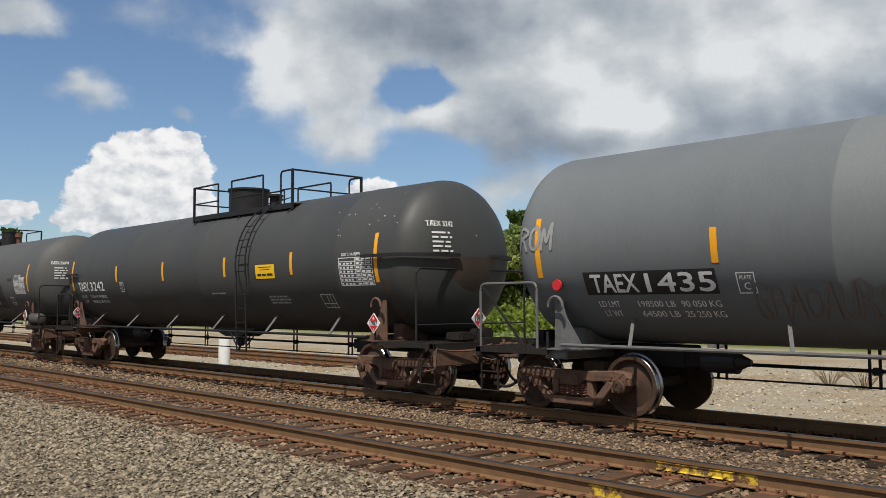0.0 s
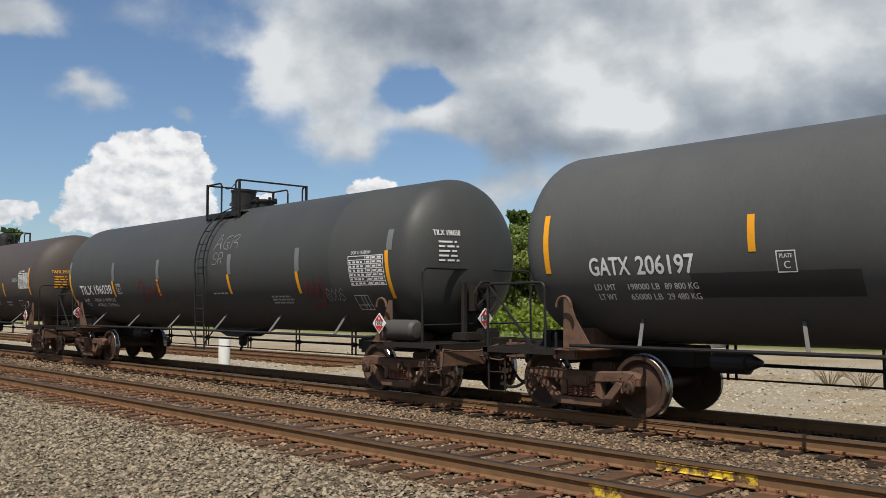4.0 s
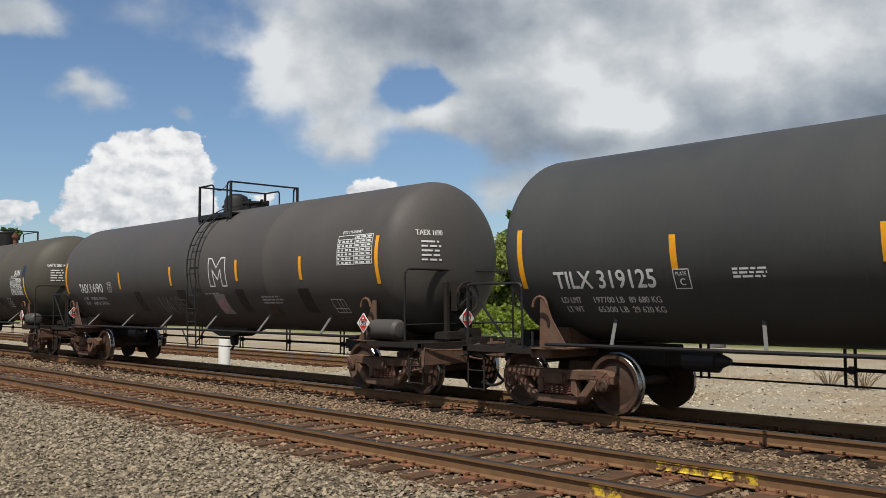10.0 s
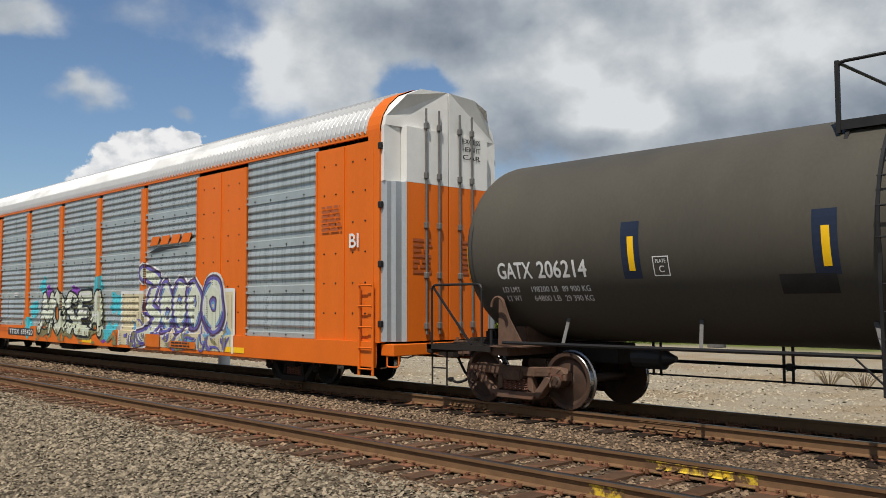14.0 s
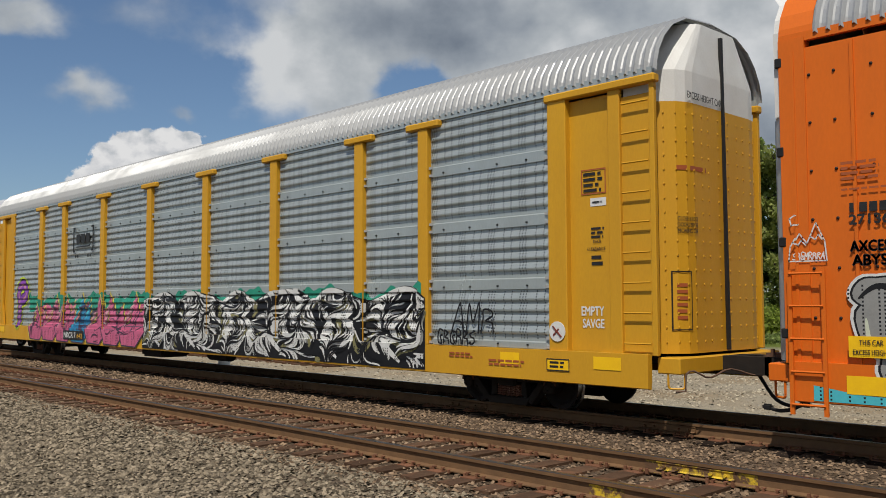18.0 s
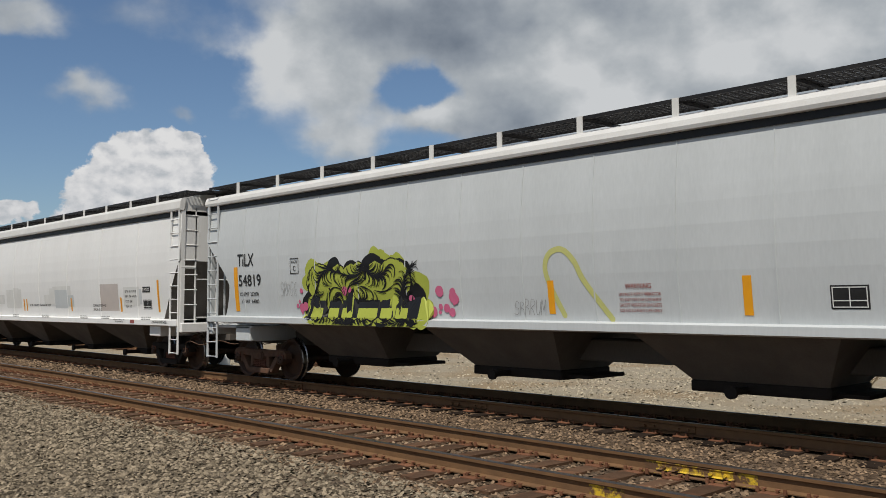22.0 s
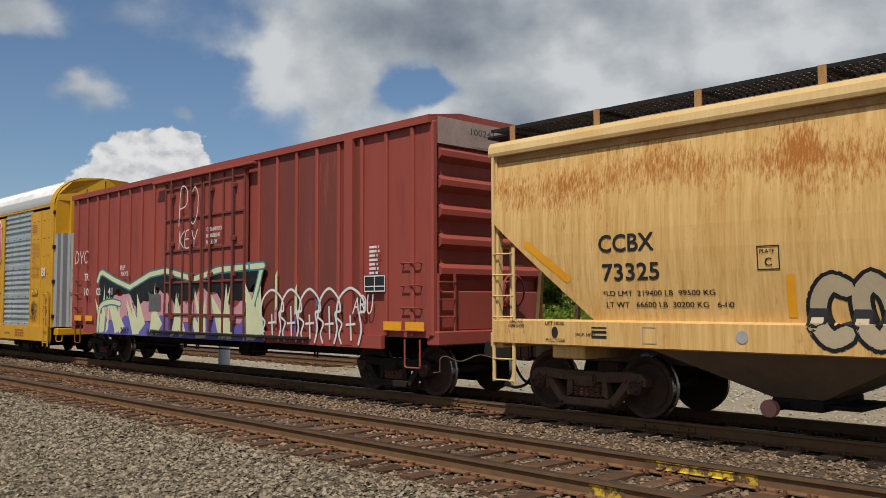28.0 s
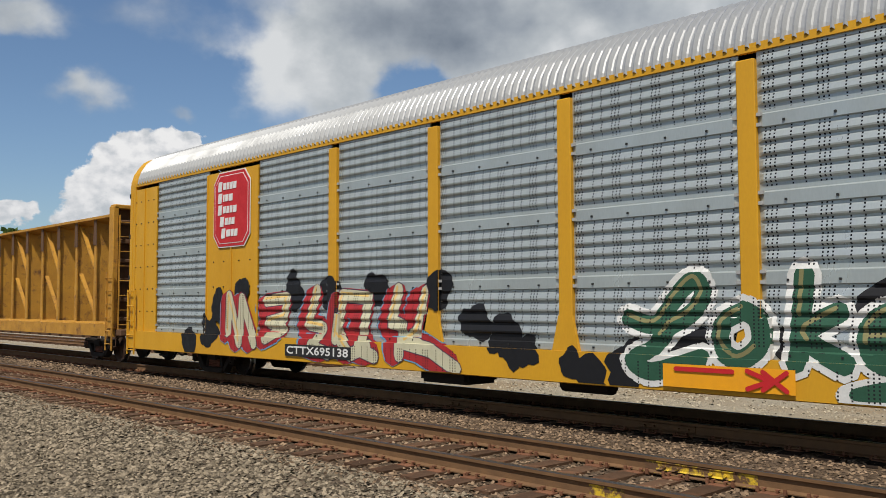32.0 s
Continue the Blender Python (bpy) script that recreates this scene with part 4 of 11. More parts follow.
def side_frame_mesh(r):
    """A cast side frame with its two windows, seen from the side."""
    bm = bmesh.new()
    w, zc = 0.89, r
    top = [(-w - 0.17, zc + 0.02), (-w - 0.17, zc + 0.13), (-w - 0.09, zc + 0.2), (-w + 0.1, zc + 0.225), (-0.42, zc + 0.2), (0.42, zc + 0.2), (w - 0.1, zc + 0.225), (w + 0.09, zc + 0.2), (w + 0.17, zc + 0.13), (w + 0.17, zc + 0.02)]
    inner = [(-w - 0.12, zc + 0.02), (-w - 0.11, zc + 0.1), (-w, zc + 0.115), (-w + 0.16, zc + 0.07), (-0.42, zc + 0.05), (0.42, zc + 0.05), (w - 0.16, zc + 0.07), (w, zc + 0.115), (w + 0.11, zc + 0.1), (w + 0.12, zc + 0.02)]
    for i in range(len(top) - 1):
        slab(bm, [top[i], top[i + 1], inner[i + 1], inner[i]], -1.08, -0.9)
    for s in (-1, 1):
        # pedestal, diagonal and column
        slab(bm, [(s * (w - 0.17), zc + 0.11), (s * (w - 0.1), zc + 0.11), (s * (w - 0.1), zc - 0.1), (s * (w - 0.16), zc - 0.1)], -1.07, -0.91)
        slab(bm, [(s * 0.67, zc + 0.08), (s * 0.79, zc + 0.03), (s * 0.5, zc - 0.3), (s * 0.39, zc - 0.24)], -1.08, -0.9)
        slab(bm, [(s * 0.27, zc + 0.1), (s * 0.36, zc + 0.1), (s * 0.4, zc - 0.22), (s * 0.27, zc - 0.16)], -1.06, -0.92)
    slab(bm, [(-0.48, zc - 0.2), (0.48, zc - 0.2), (0.4, zc - 0.32), (-0.4, zc - 0.32)], -1.1, -0.88)
    bmesh.ops.bevel(bm, geom=[e for e in bm.edges if abs(e.verts[0].co.y - e.verts[1].co.y) < 0.01], offset=0.012, segments=1, affect="EDGES")
    for x in (-0.62, 0.62):
        box(bm, x - 0.16, x + 0.16, -1.084, -1.075, zc + 0.13, zc + 0.18)
    return fixed(bm)


def springs_mesh(r):
    bm = bmesh.new()
    for x in (-0.2, -0.1, 0.0, 0.1, 0.2):
        turns = 5
        pts = [(x + math.cos(k * 0.9) * 0.045, -1.02 + math.sin(k * 0.9) * 0.05, r - 0.195 + 0.19 * k / (7 * turns)) for k in range(7 * turns + 1)]
        tube(bm, pts, 0.015, 5)
    return bm


def adapter_mesh(r, s):
    bm = bmesh.new()
    if s:
        slab(bm, [(s * 0.89 - 0.115, r + 0.02), (s * 0.89 - 0.11, r + 0.115), (s * 0.89 + 0.11, r + 0.115), (s * 0.89 + 0.115, r + 0.02), (s * 0.89 + 0.085, r + 0.085), (s * 0.89 - 0.085, r + 0.085)], -1.1, -0.93)
    return fixed(bm)


def build_truck(r, frame_mat, wheel_mats, spring_mat=None):
    """One truck: bolster with side frames, springs, bearing adapters and two wheelsets."""
    bm = bmesh.new()
    bevelled(bm, -0.2, 0.2, -1.14, 1.14, r - 0.02, r + 0.16, 0.03)
    bevelled(bm, -0.22, 0.22, -0.5, 0.5, r + 0.1, r + 0.3, 0.03)
    tr = part("truck", bm, frame_mat)
    for s in (0, 180):
        f = part("side_frame", side_frame_mesh(r), frame_mat, tr, m=pose(0, 0, 0, 0, 0, s), smooth=True)
        part("spring_pack", springs_mesh(r), spring_mat or M["spring_rust"], tr, m=pose(0, 0, 0, 0, 0, s))
        for e in (-1, 1):
            part("bearing_adapter", adapter_mesh(r, e), M["spring_rust"], tr, m=pose(0, 0, 0, 0, 0, s))
    bm = bmesh.new()
    for s in (-1, 1):
        bar(bm, (s * 0.42, -0.8, r - 0.05), (s * 0.42, 0.8, r - 0.05), 0.07, 0.12)
        for y in (-0.755, 0.755):
            box(bm, s * 0.42 - 0.05 + s * 0.02, s * 0.42 + 0.05 + s * 0.02, y - 0.05, y + 0.05, r - 0.16, r + 0.14)
    part("brake_beam", bm, M["truck_dark"], tr)
    w = wheelset(r, wheel_mats)
    w.parent = tr
    w.matrix_basis = pose(-0.89, 0, r)
    clone(w, tr, pose(0.89, 0, r))
    return tr


TRUCKS = dict(rusty=build_truck(0.457, M["truck_rust"], (M["wheel_steel"], M["tread"])),
              dark=build_truck(0.457, M["truck_dark"], (M["wheel_steel"], M["tread"])),
              small=build_truck(0.36, M["truck_dark"], (M["truck_dark"], M["tread"])))
SPINNING = []


def add_truck(car, kind, x):
    t = clone(TRUCKS[kind], car, pose(x, 0, 0))
    r = 0.36 if kind == "small" else 0.457
    for ch in t.children:
        if ch.name.startswith("wheelset"):
            SPINNING.append((ch, r))
    return t


def coupler_mesh():
    """A knuckle coupler, its face at x = 0, pointing along +x."""
    bm = bmesh.new()
    bevelled(bm, -0.75, -0.22, -0.09, 0.09, 0.74, 0.93, 0.02)
    bevelled(bm, -0.26, -0.06, -0.17, 0.17, 0.7, 0.98, 0.04)
    bevelled(bm, -0.1, 0.09, -0.19, -0.07, 0.7, 0.98, 0.03)
    bevelled(bm, -0.1, 0.05, 0.07, 0.16, 0.72, 0.96, 0.03)
    tube(bm, [(-0.12, -0.13, 0.66), (-0.12, -0.13, 1.04)], 0.03, 8)
    return bm


def hose_mesh():
    bm = bmesh.new()
    pts = curve_points([(0.0, 0), (0.1, -0.16), (0.3, -0.42), (0.55, -0.5), (0.72, -0.46)], 4)
    tube(bm, [(-0.6 + a, 0.3, 0.72 + b) for a, b in pts], 0.026, 7)
    tube(bm, [(-0.72, 0.3, 0.74), (-0.56, 0.3, 0.72)], 0.035, 7)
    bevelled(bm, 0.06, 0.2, 0.26, 0.34, 0.22, 0.3, 0.02)
    return bm


def cut_lever_mesh():
    bm = bmesh.new()
    pts = curve_points([(-0.75, -1.35), (-0.6, -1.1), (-0.5, -0.6), (-0.2, -0.2)], 4)
    tube(bm, [(a, b, 0.72 + 0.05 * math.sin(i)) for i, (a, b) in enumerate(pts)], 0.014, 6)
    tube(bm, [(-0.75, -1.35, 0.72), (-0.75, -1.36, 0.5), (-0.9, -1.36, 0.48)], 0.014, 6)
    return bm


PROTO = {}
for key, maker, mat in (("coupler", coupler_mesh, "truck_rust"), ("air_hose", hose_mesh, "black_steel"), ("uncoupling_lever", cut_lever_mesh, "truck_rust")):
    PROTO[key] = part(key, maker(), M[mat], smooth=True)


def add_draft_gear(car, half, lever="truck_rust"):
    """Coupler, hose and uncoupling lever at both ends of a car whose pulling faces are at +half and -half."""
    for s in (0, 180):
        turn = pose(0, 0, 0, 0, 0, s) @ pose(half, 0, 0)
        for key in PROTO:
            clone(PROTO[key], car, turn)


CARS = []


def car_thing(name, label, category, centre):
    ob = thing(name, label, category, "cars of the freight train", 0, TRACK_Y, 0)
    CARS.append((ob, centre))
    return ob

# ---- tank cars ----
TZ, TR, HEAD = 2.57, 1.5, 0.72


def tank_surface(cyl):
    """Maps (x, z) on the near side of a tank whose straight part reaches +-cyl to a point off that surface."""
    def f(x, z, off):
        dz = min(max((z - TZ) / TR, -0.999), 0.999)
        dx = max(abs(x) - cyl, 0.0) / HEAD
        k = max(1 - dz * dz - dx * dx, 0.0004)
        y = -TR * math.sqrt(k)
        n = Vector(((dx / HEAD if x > 0 else -dx / HEAD), y / TR / TR, dz / TR)).normalized()
        return (x + n.x * off, y + n.y * off, z + n.z * off)
    return f


def head_surface(cyl):
    """Maps (y, z) on the front head of a tank to a point off it."""
    def f(u, z, off):
        k = max(1 - ((z - TZ) / TR) ** 2 - (u / TR) ** 2, 0.0)
        return (cyl + (HEAD + off) * math.sqrt(k) + off * 0.5, u * (1 + off / TR), z)
    return f


def tank_shell(cyl, seams):
    prof = [(-cyl - HEAD * math.sin(a), TR * math.cos(a)) for a in [math.pi / 2 * k / 10 for k in range(10, 0, -1)]]
    prof[0] = (prof[0][0], 0.02)
    xs = [-cyl]
    for s in sorted(seams):
        xs += [s - 0.03, s - 0.012, s + 0.012, s + 0.03]
    xs.append(cyl)
    rr = {}
    for s in seams:
        rr[s - 0.012] = rr[s + 0.012] = TR + 0.006
    prof += [(x, rr.get(x, TR)) for x in xs]
    prof += [(-x, r) for x, r in prof[:10][::-1]]
    bm = bmesh.new()
    turned(bm, prof, "x", 72, (0, 0, TZ))
    return fixed(bm)


def railing(parent, pts, r, mat, name="railing"):
    bm = bmesh.new()
    tube(bm, pts, r, 7)
    return part(name, bm, mat, parent, smooth=True)


def bent(a, b, c, r=0.12, n=4):
    """Points of a bar that turns a round corner at b on its way from a to c."""
    a, b, c = Vector(a), Vector(b), Vector(c)
    p, q = b + (a - b).normalized() * r, b + (c - b).normalized() * r
    return [tuple((1 - t) ** 2 * p + 2 * t * (1 - t) * b + t * t * q) for t in [k / n for k in range(n + 1)]]


def loop_points(path, r=0.1):
    out = [path[0]]
    for a, b, c in zip(path, path[1:], path[2:]):
        out += bent(a, b, c, r)
    out.append(path[-1])
    return out


def placard(parent, x, y, z, mat_num=True, turn=0, dark=False):
    """A hazard diamond on a short post."""
    bm = bmesh.new()
    s = 0.19
    slab(bm, [(0, -s), (s, 0), (0, s), (-s, 0)], -0.006, 0.006)
    p = part("placard", bm, M["black_ink"] if dark else M["white_ink"], parent, "red and white hazard placard", pose(x, y, z, 0, 0, turn))
    if dark:
        return p
    surf = flat_side(-0.008)
    bm = bmesh.new()
    k = 0.165
    slab(bm, [(0, k), (-k * 0.72, k * 0.28), (k * 0.72, k * 0.28)], -0.0085, -0.0075)
    part("red_field", fixed(bm), M["red_ink"], p)
    bm = bmesh.new()
    slab(bm, [(0, -k), (k * 0.72, -k * 0.28), (-k * 0.72, -k * 0.28)], -0.0085, -0.0075)
    part("red_field", fixed(bm), M["red_ink"], p)
    letters(p, "1987", -0.105, -0.042, 0.085, M["black_ink"], surf, 0.21, 0.002, 0.004)
    letters(p, "3", -0.016, -0.145, 0.05, M["white_ink"], surf, None, 0.003)
    bm = bmesh.new()
    slab(bm, [(-0.03, 0.07), (0.03, 0.07), (0.0, 0.125)], -0.0105, -0.0095)
    part("flame_mark", fixed(bm), M["white_ink"], p)
    return p


def tank_car(name, label, a, b, shell, mark, number, stripes, stripe_z, dome, ladder_x, seams=(), extras=None, frame="black_steel", trucks="rusty", stripe_mat="stripe", short=False, wheel_brake=True, table_x=None, cross_brace=True):
    """A tank car between couplings at a (front) and b (rear), in metres along the train."""
    c, L = (a + b) / 2, a - b
    half = L / 2
    car = car_thing(name, label, "tank car", c)
    tip = half - 0.95
    cyl = tip - HEAD
    surf = tank_surface(cyl)
    st = M[frame]
    tank = part("tank", tank_shell(cyl, seams), M[shell], car, smooth=True)
    for s in (-1, 1):
        add_truck(car, trucks, s * (half - 2.13))
    add_draft_gear(car, half)
    # stub sills, bolsters and saddles
    for s in (0, 180):
        turn = pose(0, 0, 0, 0, 0, s)
        bm = bmesh.new()
        bevelled(bm, half - 3.6, half - 0.45, -0.24, 0.24, 0.72, 1.04, 0.015)
        bevelled(bm, half - 0.55, half - 0.4, -0.36, 0.36, 0.66, 1.06, 0.02)
        part("stub_sill", bm, M["truck_dark"], car, m=turn)
        bm = bmesh.new()
        x = half - 2.13
        for y in (-1, 1):
            slab(bm, [(x - 0.42, 0.98), (x + 0.14, 0.98), (x + 0.12, 1.75), (x + 0.02, 1.75), (x - 0.1, 1.45)], y * 1.28 - 0.01, y * 1.28 + 0.01)
            slab(bm, [(x - 0.42, 0.98), (x + 0.14, 0.98), (x + 0.14, 1.0), (x - 0.42, 1.0)], y * 1.5, y * 0.3)
            tube(bm, [(x + 0.02 + math.cos(k) * 0.14 - 0.02, y * 1.44, 1.62 + math.sin(k) * 0.16) for k in [i * math.pi / 8 for i in range(9)]], 0.025, 6)
        bevelled(bm, x - 0.2, x + 0.2, -1.42, 1.42, 0.84, 1.0, 0.02)
        bevelled(bm, x - 0.14, x + 0.14, -0.9, 0.9, 1.0, 1.3, 0.02)
        part("bolster", fixed(bm), M["truck_rust"] if frame == "black_steel" else st, car, m=turn)
        bm = bmesh.new()
        x0, x1 = half - 2.0, half - 0.5
        for side in (-1, 1):
            for y in (0.28, 1.48):
                box(bm, x0, x1, side * y - 0.02, side * y + 0.02, 0.9, 0.99)
            grid = bmesh.new()
            for k in range(1, 15):
                box(grid, x0, x1, side * (0.28 + 0.08 * k) - 0.006, side * (0.28 + 0.08 * k) + 0.006, 0.955, 0.985)
            xx = x0 + 0.05
            while xx < x1 - 0.12:
                box(grid, xx, xx + 0.03, min(side * 0.3, side * 1.46), max(side * 0.3, side * 1.46), 0.95, 0.98)
                xx += 0.1
            part("grating", grid, M["truck_dark"], car, m=turn)["kind"] = "stuff"
        bevelled(bm, x1 - 0.12, x1, -1.5, 1.5, 0.83, 0.99, 0.012)
        part("end_platform", bm, M["truck_dark"], car, m=turn)
        bm = bmesh.new()
        tube(bm, loop_points([(x1 + 0.03, -1.46, 0.9), (x1 + 0.06, -1.2, 0.86), (x1 + 0.1, -0.7, 0.84), (x1 + 0.2, -0.25, 0.95)], 0.06), 0.016, 6)
        tube(bm, loop_points([(x1 + 0.03, -1.46, 0.9), (x1 + 0.03, -1.5, 0.55), (x1 - 0.25, -1.5, 0.5)], 0.05), 0.016, 6)
        part("lever_rod", bm, M["truck_rust"], car, m=turn)
        bm = bmesh.new()
        bevelled(bm, x1 - 0.5, x1 - 0.1, -0.75, -0.35, 1.0, 1.16, 0.03)
        bevelled(bm, x1 - 0.4, x1 - 0.15, -0.25, 0.2, 1.0, 1.22, 0.04)
        part("valve_block", bm, M["truck_dark"], car, m=turn)
        bm = bmesh.new()
        bevelled(bm, x1 - 0.02, x1 + 0.03, -1.5, -0.4, 0.6, 0.86, 0.01, 1)
        bevelled(bm, x1 - 0.3, x1, -1.3, -1.22, 0.45, 0.9, 0.012, 1)
        part("step_bracket", bm, M["truck_rust"], car, m=turn)
        # hand holds round the end platform
        if s == 0:
            railing(car, loop_points([(half - 1.0, -1.45, 0.95), (half - 1.0, -1.45, 2.31), (half - 1.0, 1.45, 2.31), (half - 1.0, 1.45, 0.95)], 0.14), 0.022, M["grey_steel"] if shell == "tank_grey" else M["black_steel"], "end_rail")
            railing(car, [(half - 1.0, -1.45, 1.3), (half - 1.0, 1.45, 1.3)], 0.016, M["black_steel"], "end_rail")
        for y in (-1.42, 1.42):
            if s:
                railing(car, [tuple(turn @ Vector(p)) for p in loop_points([(x0 + 0.25, y, 0.99), (x0 + 0.25, y, 2.0), (x1 - 0.05, y, 2.0), (x1 - 0.05, y, 0.99)], 0.12)], 0.022, M["grey_steel"] if shell == "tank_grey" else M["black_steel"], "hand_hold")
            bm = bmesh.new()
            for zz in (0.28, 0.58):
                tube(bm, [(x1 - 0.42, y, zz), (x1 - 0.06, y, zz)], 0.014, 6)
            for xx in (x1 - 0.42, x1 - 0.06):
                tube(bm, [(xx, y, 0.26), (xx, y, 0.95)], 0.016, 6)
            part("sill_step", bm, M["truck_dark"], car, m=turn)
        if cross_brace and s:
            for y in (-1.42, 1.42):
                bm = bmesh.new()
                bar(bm, (x0 + 0.5, y, 1.0), (x1 - 0.1, y, 1.95), 0.03)
                part("brace", bm, M["black_steel"], car, m=turn)
    # near and far side handrails on struts
    xr = half - 2.3
    for y in (-1.52, 1.52):
        bm = bmesh.new()
        tube(bm, [(-xr, y, 1.06), (0, y, 1.07), (xr, y, 1.06)], 0.027, 8)
        part("side_rail", bm, M["grey_steel"] if shell == "tank_grey" else M["black_steel"], car, smooth=True)
        n = 6
        for i in range(n):
            x = -xr + 1.2 + (2 * xr - 2.4) * i / (n - 1)
            bm = bmesh.new()
            yy = math.copysign(math.sqrt(TR ** 2 - (1.42 - TZ) ** 2) + 0.0, y)
            bar(bm, (x, y, 1.05), (x - 0.3, yy, 1.46), 0.05, 0.02)
            part("rail_strut", bm, M["grey_steel"], car)
    # brake pipe and rod under the tank, on hangers
    bm = bmesh.new()
    tube(bm, [(-half + 2.2, 0.85, 0.73), (half - 2.2, 0.85, 0.73)], 0.028, 7)
    tube(bm, [(-half + 2.2, 0.85, 0.5), (half - 2.2, 0.85, 0.5)], 0.016, 6)
    part("brake_pipe", bm, M["black_steel"], car)
    for i in range(6):
        x = -half + 3.6 + (L - 7.2) * i / 5
        bm = bmesh.new()
        for d in (-0.07, 0.07):
            bar(bm, (x + d, 0.85, 0.48), (x + d, 0.85, 1.35), 0.04, 0.02)
        bevelled(bm, x - 0.03, x + 0.09, 0.8, 0.9, 0.67, 0.78, 0.015)
        part("pipe_hanger", bm, M["black_steel"], car)
    # bottom outlet and skid
    bm = bmesh.new()
    slab(bm, [(-1.15, 1.1), (1.15, 1.1), (0.3, 0.86), (-0.3, 0.86)], -0.3, 0.3)
    turned(bm, [(0.62, 0.07), (0.66, 0.1), (0.9, 0.12)], "z", 12, (-0.05, 0, 0))
    tube(bm, [(-0.05, -0.02, 0.62), (-0.1, -0.05, 0.5)], 0.03, 7)
    part("bottom_outlet", fixed(bm), M["black_steel"], car)
    bm = bmesh.new()
    bevelled(bm, half - 4.9, half - 4.3, 0.15, 0.75, 0.62, 0.98, 0.08)
    part("valve_box", bm, M["black_steel"], car)
    # brake cylinder behind the rear truck
    bm = bmesh.new()
    turned(bm, [(0, 0.17), (0.5, 0.17), (0.52, 0.12), (0.7, 0.04)], "x", 14, (-half + 4.0, -0.35, 0.85))
    part("brake_cylinder", bm, M["black_steel"], car)
    # ladder: follows the shell from the side rail up to the platform
    bm = bmesh.new()
    w = 0.2
    arc = []
    for k in range(15):
        a = radians(-12 + k * 88 / 14)
        arc.append((-(TR + 0.12) * math.cos(a), TZ + (TR + 0.12) * math.sin(a)))
    for s in (-w, w):
        pts = [(ladder_x + s, -1.56, 0.62), (ladder_x + s, -1.6, 1.9), *[(ladder_x + s, y, z) for y, z in arc]]
        for p, q in zip(pts, pts[1:]):
            bar(bm, p, q, 0.04, 0.02)
    for z in (0.64, 0.95, 1.26, 1.57, 1.88):
        tube(bm, [(ladder_x - w, -1.58, z), (ladder_x + w, -1.58, z)], 0.012, 6)
    for y, z in arc[1::2]:
        tube(bm, [(ladder_x - w - 0.03, y, z), (ladder_x + w + 0.03, y, z)], 0.012, 6)
    for s in (-1, 1):
        bar(bm, (ladder_x + s * w, -1.56, 0.75), (ladder_x + s * (w + 0.35), -1.53, 1.06), 0.03, 0.015)
    part("ladder", bm, M["black_steel"], car)
    # platform and railing round the dome
    top = TZ + TR
    W, zr = 0.96, top + 0.57
    px0, px1 = ladder_x + dome["from"], ladder_x + dome["to"]
    g0, g1 = ladder_x + dome["gap"][0], ladder_x + dome["gap"][1]
    for s in (-1, 1):
        bm = bmesh.new()
        bevelled(bm, px0, px1, s * 0.82 - 0.15, s * 0.82 + 0.15, top - 0.2, top - 0.165, 0.008)
        box(bm, px0, px1, s * W - 0.012, s * W + 0.012, top - 0.28, top - 0.16)
        for x in (px0 + 0.1, (px0 + px1) / 2, px1 - 0.1):
            bar(bm, (x, s * 0.85, top - 0.18), (x, s * 1.08, top - 0.5), 0.05, 0.02)
        part("walkway", bm, M["black_steel"], car)
    if dome.get("loops"):
        spans = [(ladder_x + a, ladder_x + b) for a, b in dome["loops"]]
    else:
        spans = [(px0, g0), (g1, px1)]
    foot = top - 0.3
    for y in (-W, W):
        for k, (a, b) in enumerate(spans):
            # square corner post at the platform's ends, a bent pipe at the ladder
            railing(car, loop_points([(a, y, foot), (a, y, zr), (b, y, zr), (b, y, foot)], 0.03 if dome.get("loops") and k < len(spans) - 1 else 0.1), 0.022, st)
            if dome.get("loops"):
                railing(car, [(a, y, zr - 0.42), (b, y, zr - 0.42)], 0.018, st)
    for x in (px0, px1):
        railing(car, [(x, -W, zr), (x, W, zr)], 0.022, st)
        for y in (-W, W):
            bm = bmesh.new()
            bar(bm, (x, y, foot - 0.02), (x, y, zr + 0.02), 0.05, 0.05)
            part("corner_post", bm, st, car)
        if dome.get("loops"):
            railing(car, [(x, -W, zr - 0.42), (x, W, zr - 0.42)], 0.018, st)
    if not dome.get("loops"):
        # slack chain across the ladder opening
        railing(car, [(g0 + (g1 - g0) * k / 6, -W, zr - 0.06 - 0.12 * math.sin(math.pi * k / 6)) for k in range(7)], 0.009, st, "safety_chain")
    for kind, x, y, r, hh in dome["parts"]:
        bm = bmesh.new()
        if kind == "bonnet":
            turned(bm, [(top - 0.12, r), (top + hh - 0.05, r), (top + hh - 0.05, r * 1.06), (top + hh, r * 1.06)], "z", 22, (ladder_x + x, y, 0))
        elif kind == "cone":
            turned(bm, [(top - 0.12, r * 0.7), (top + hh * 0.3, r * 0.75), (top + hh * 0.45, r), (top + hh, r * 1.04)], "z", 22, (ladder_x + x, y, 0))
        elif kind == "domed":
            turned(bm, [(top - 0.12, r), (top + hh * 0.6, r), (top + hh * 0.85, r * 0.85), (top + hh, r * 0.4)], "z", 22, (ladder_x + x, y, 0))
        elif kind == "valve":
            turned(bm, [(top - 0.1, r * 0.6), (top + hh * 0.6, r * 0.6), (top + hh * 0.6, r), (top + hh * 0.85, r), (top + hh * 0.85, r * 0.7), (top + hh, r * 0.7)], "z", 14, (ladder_x + x, y, 0))
        elif kind == "manway":
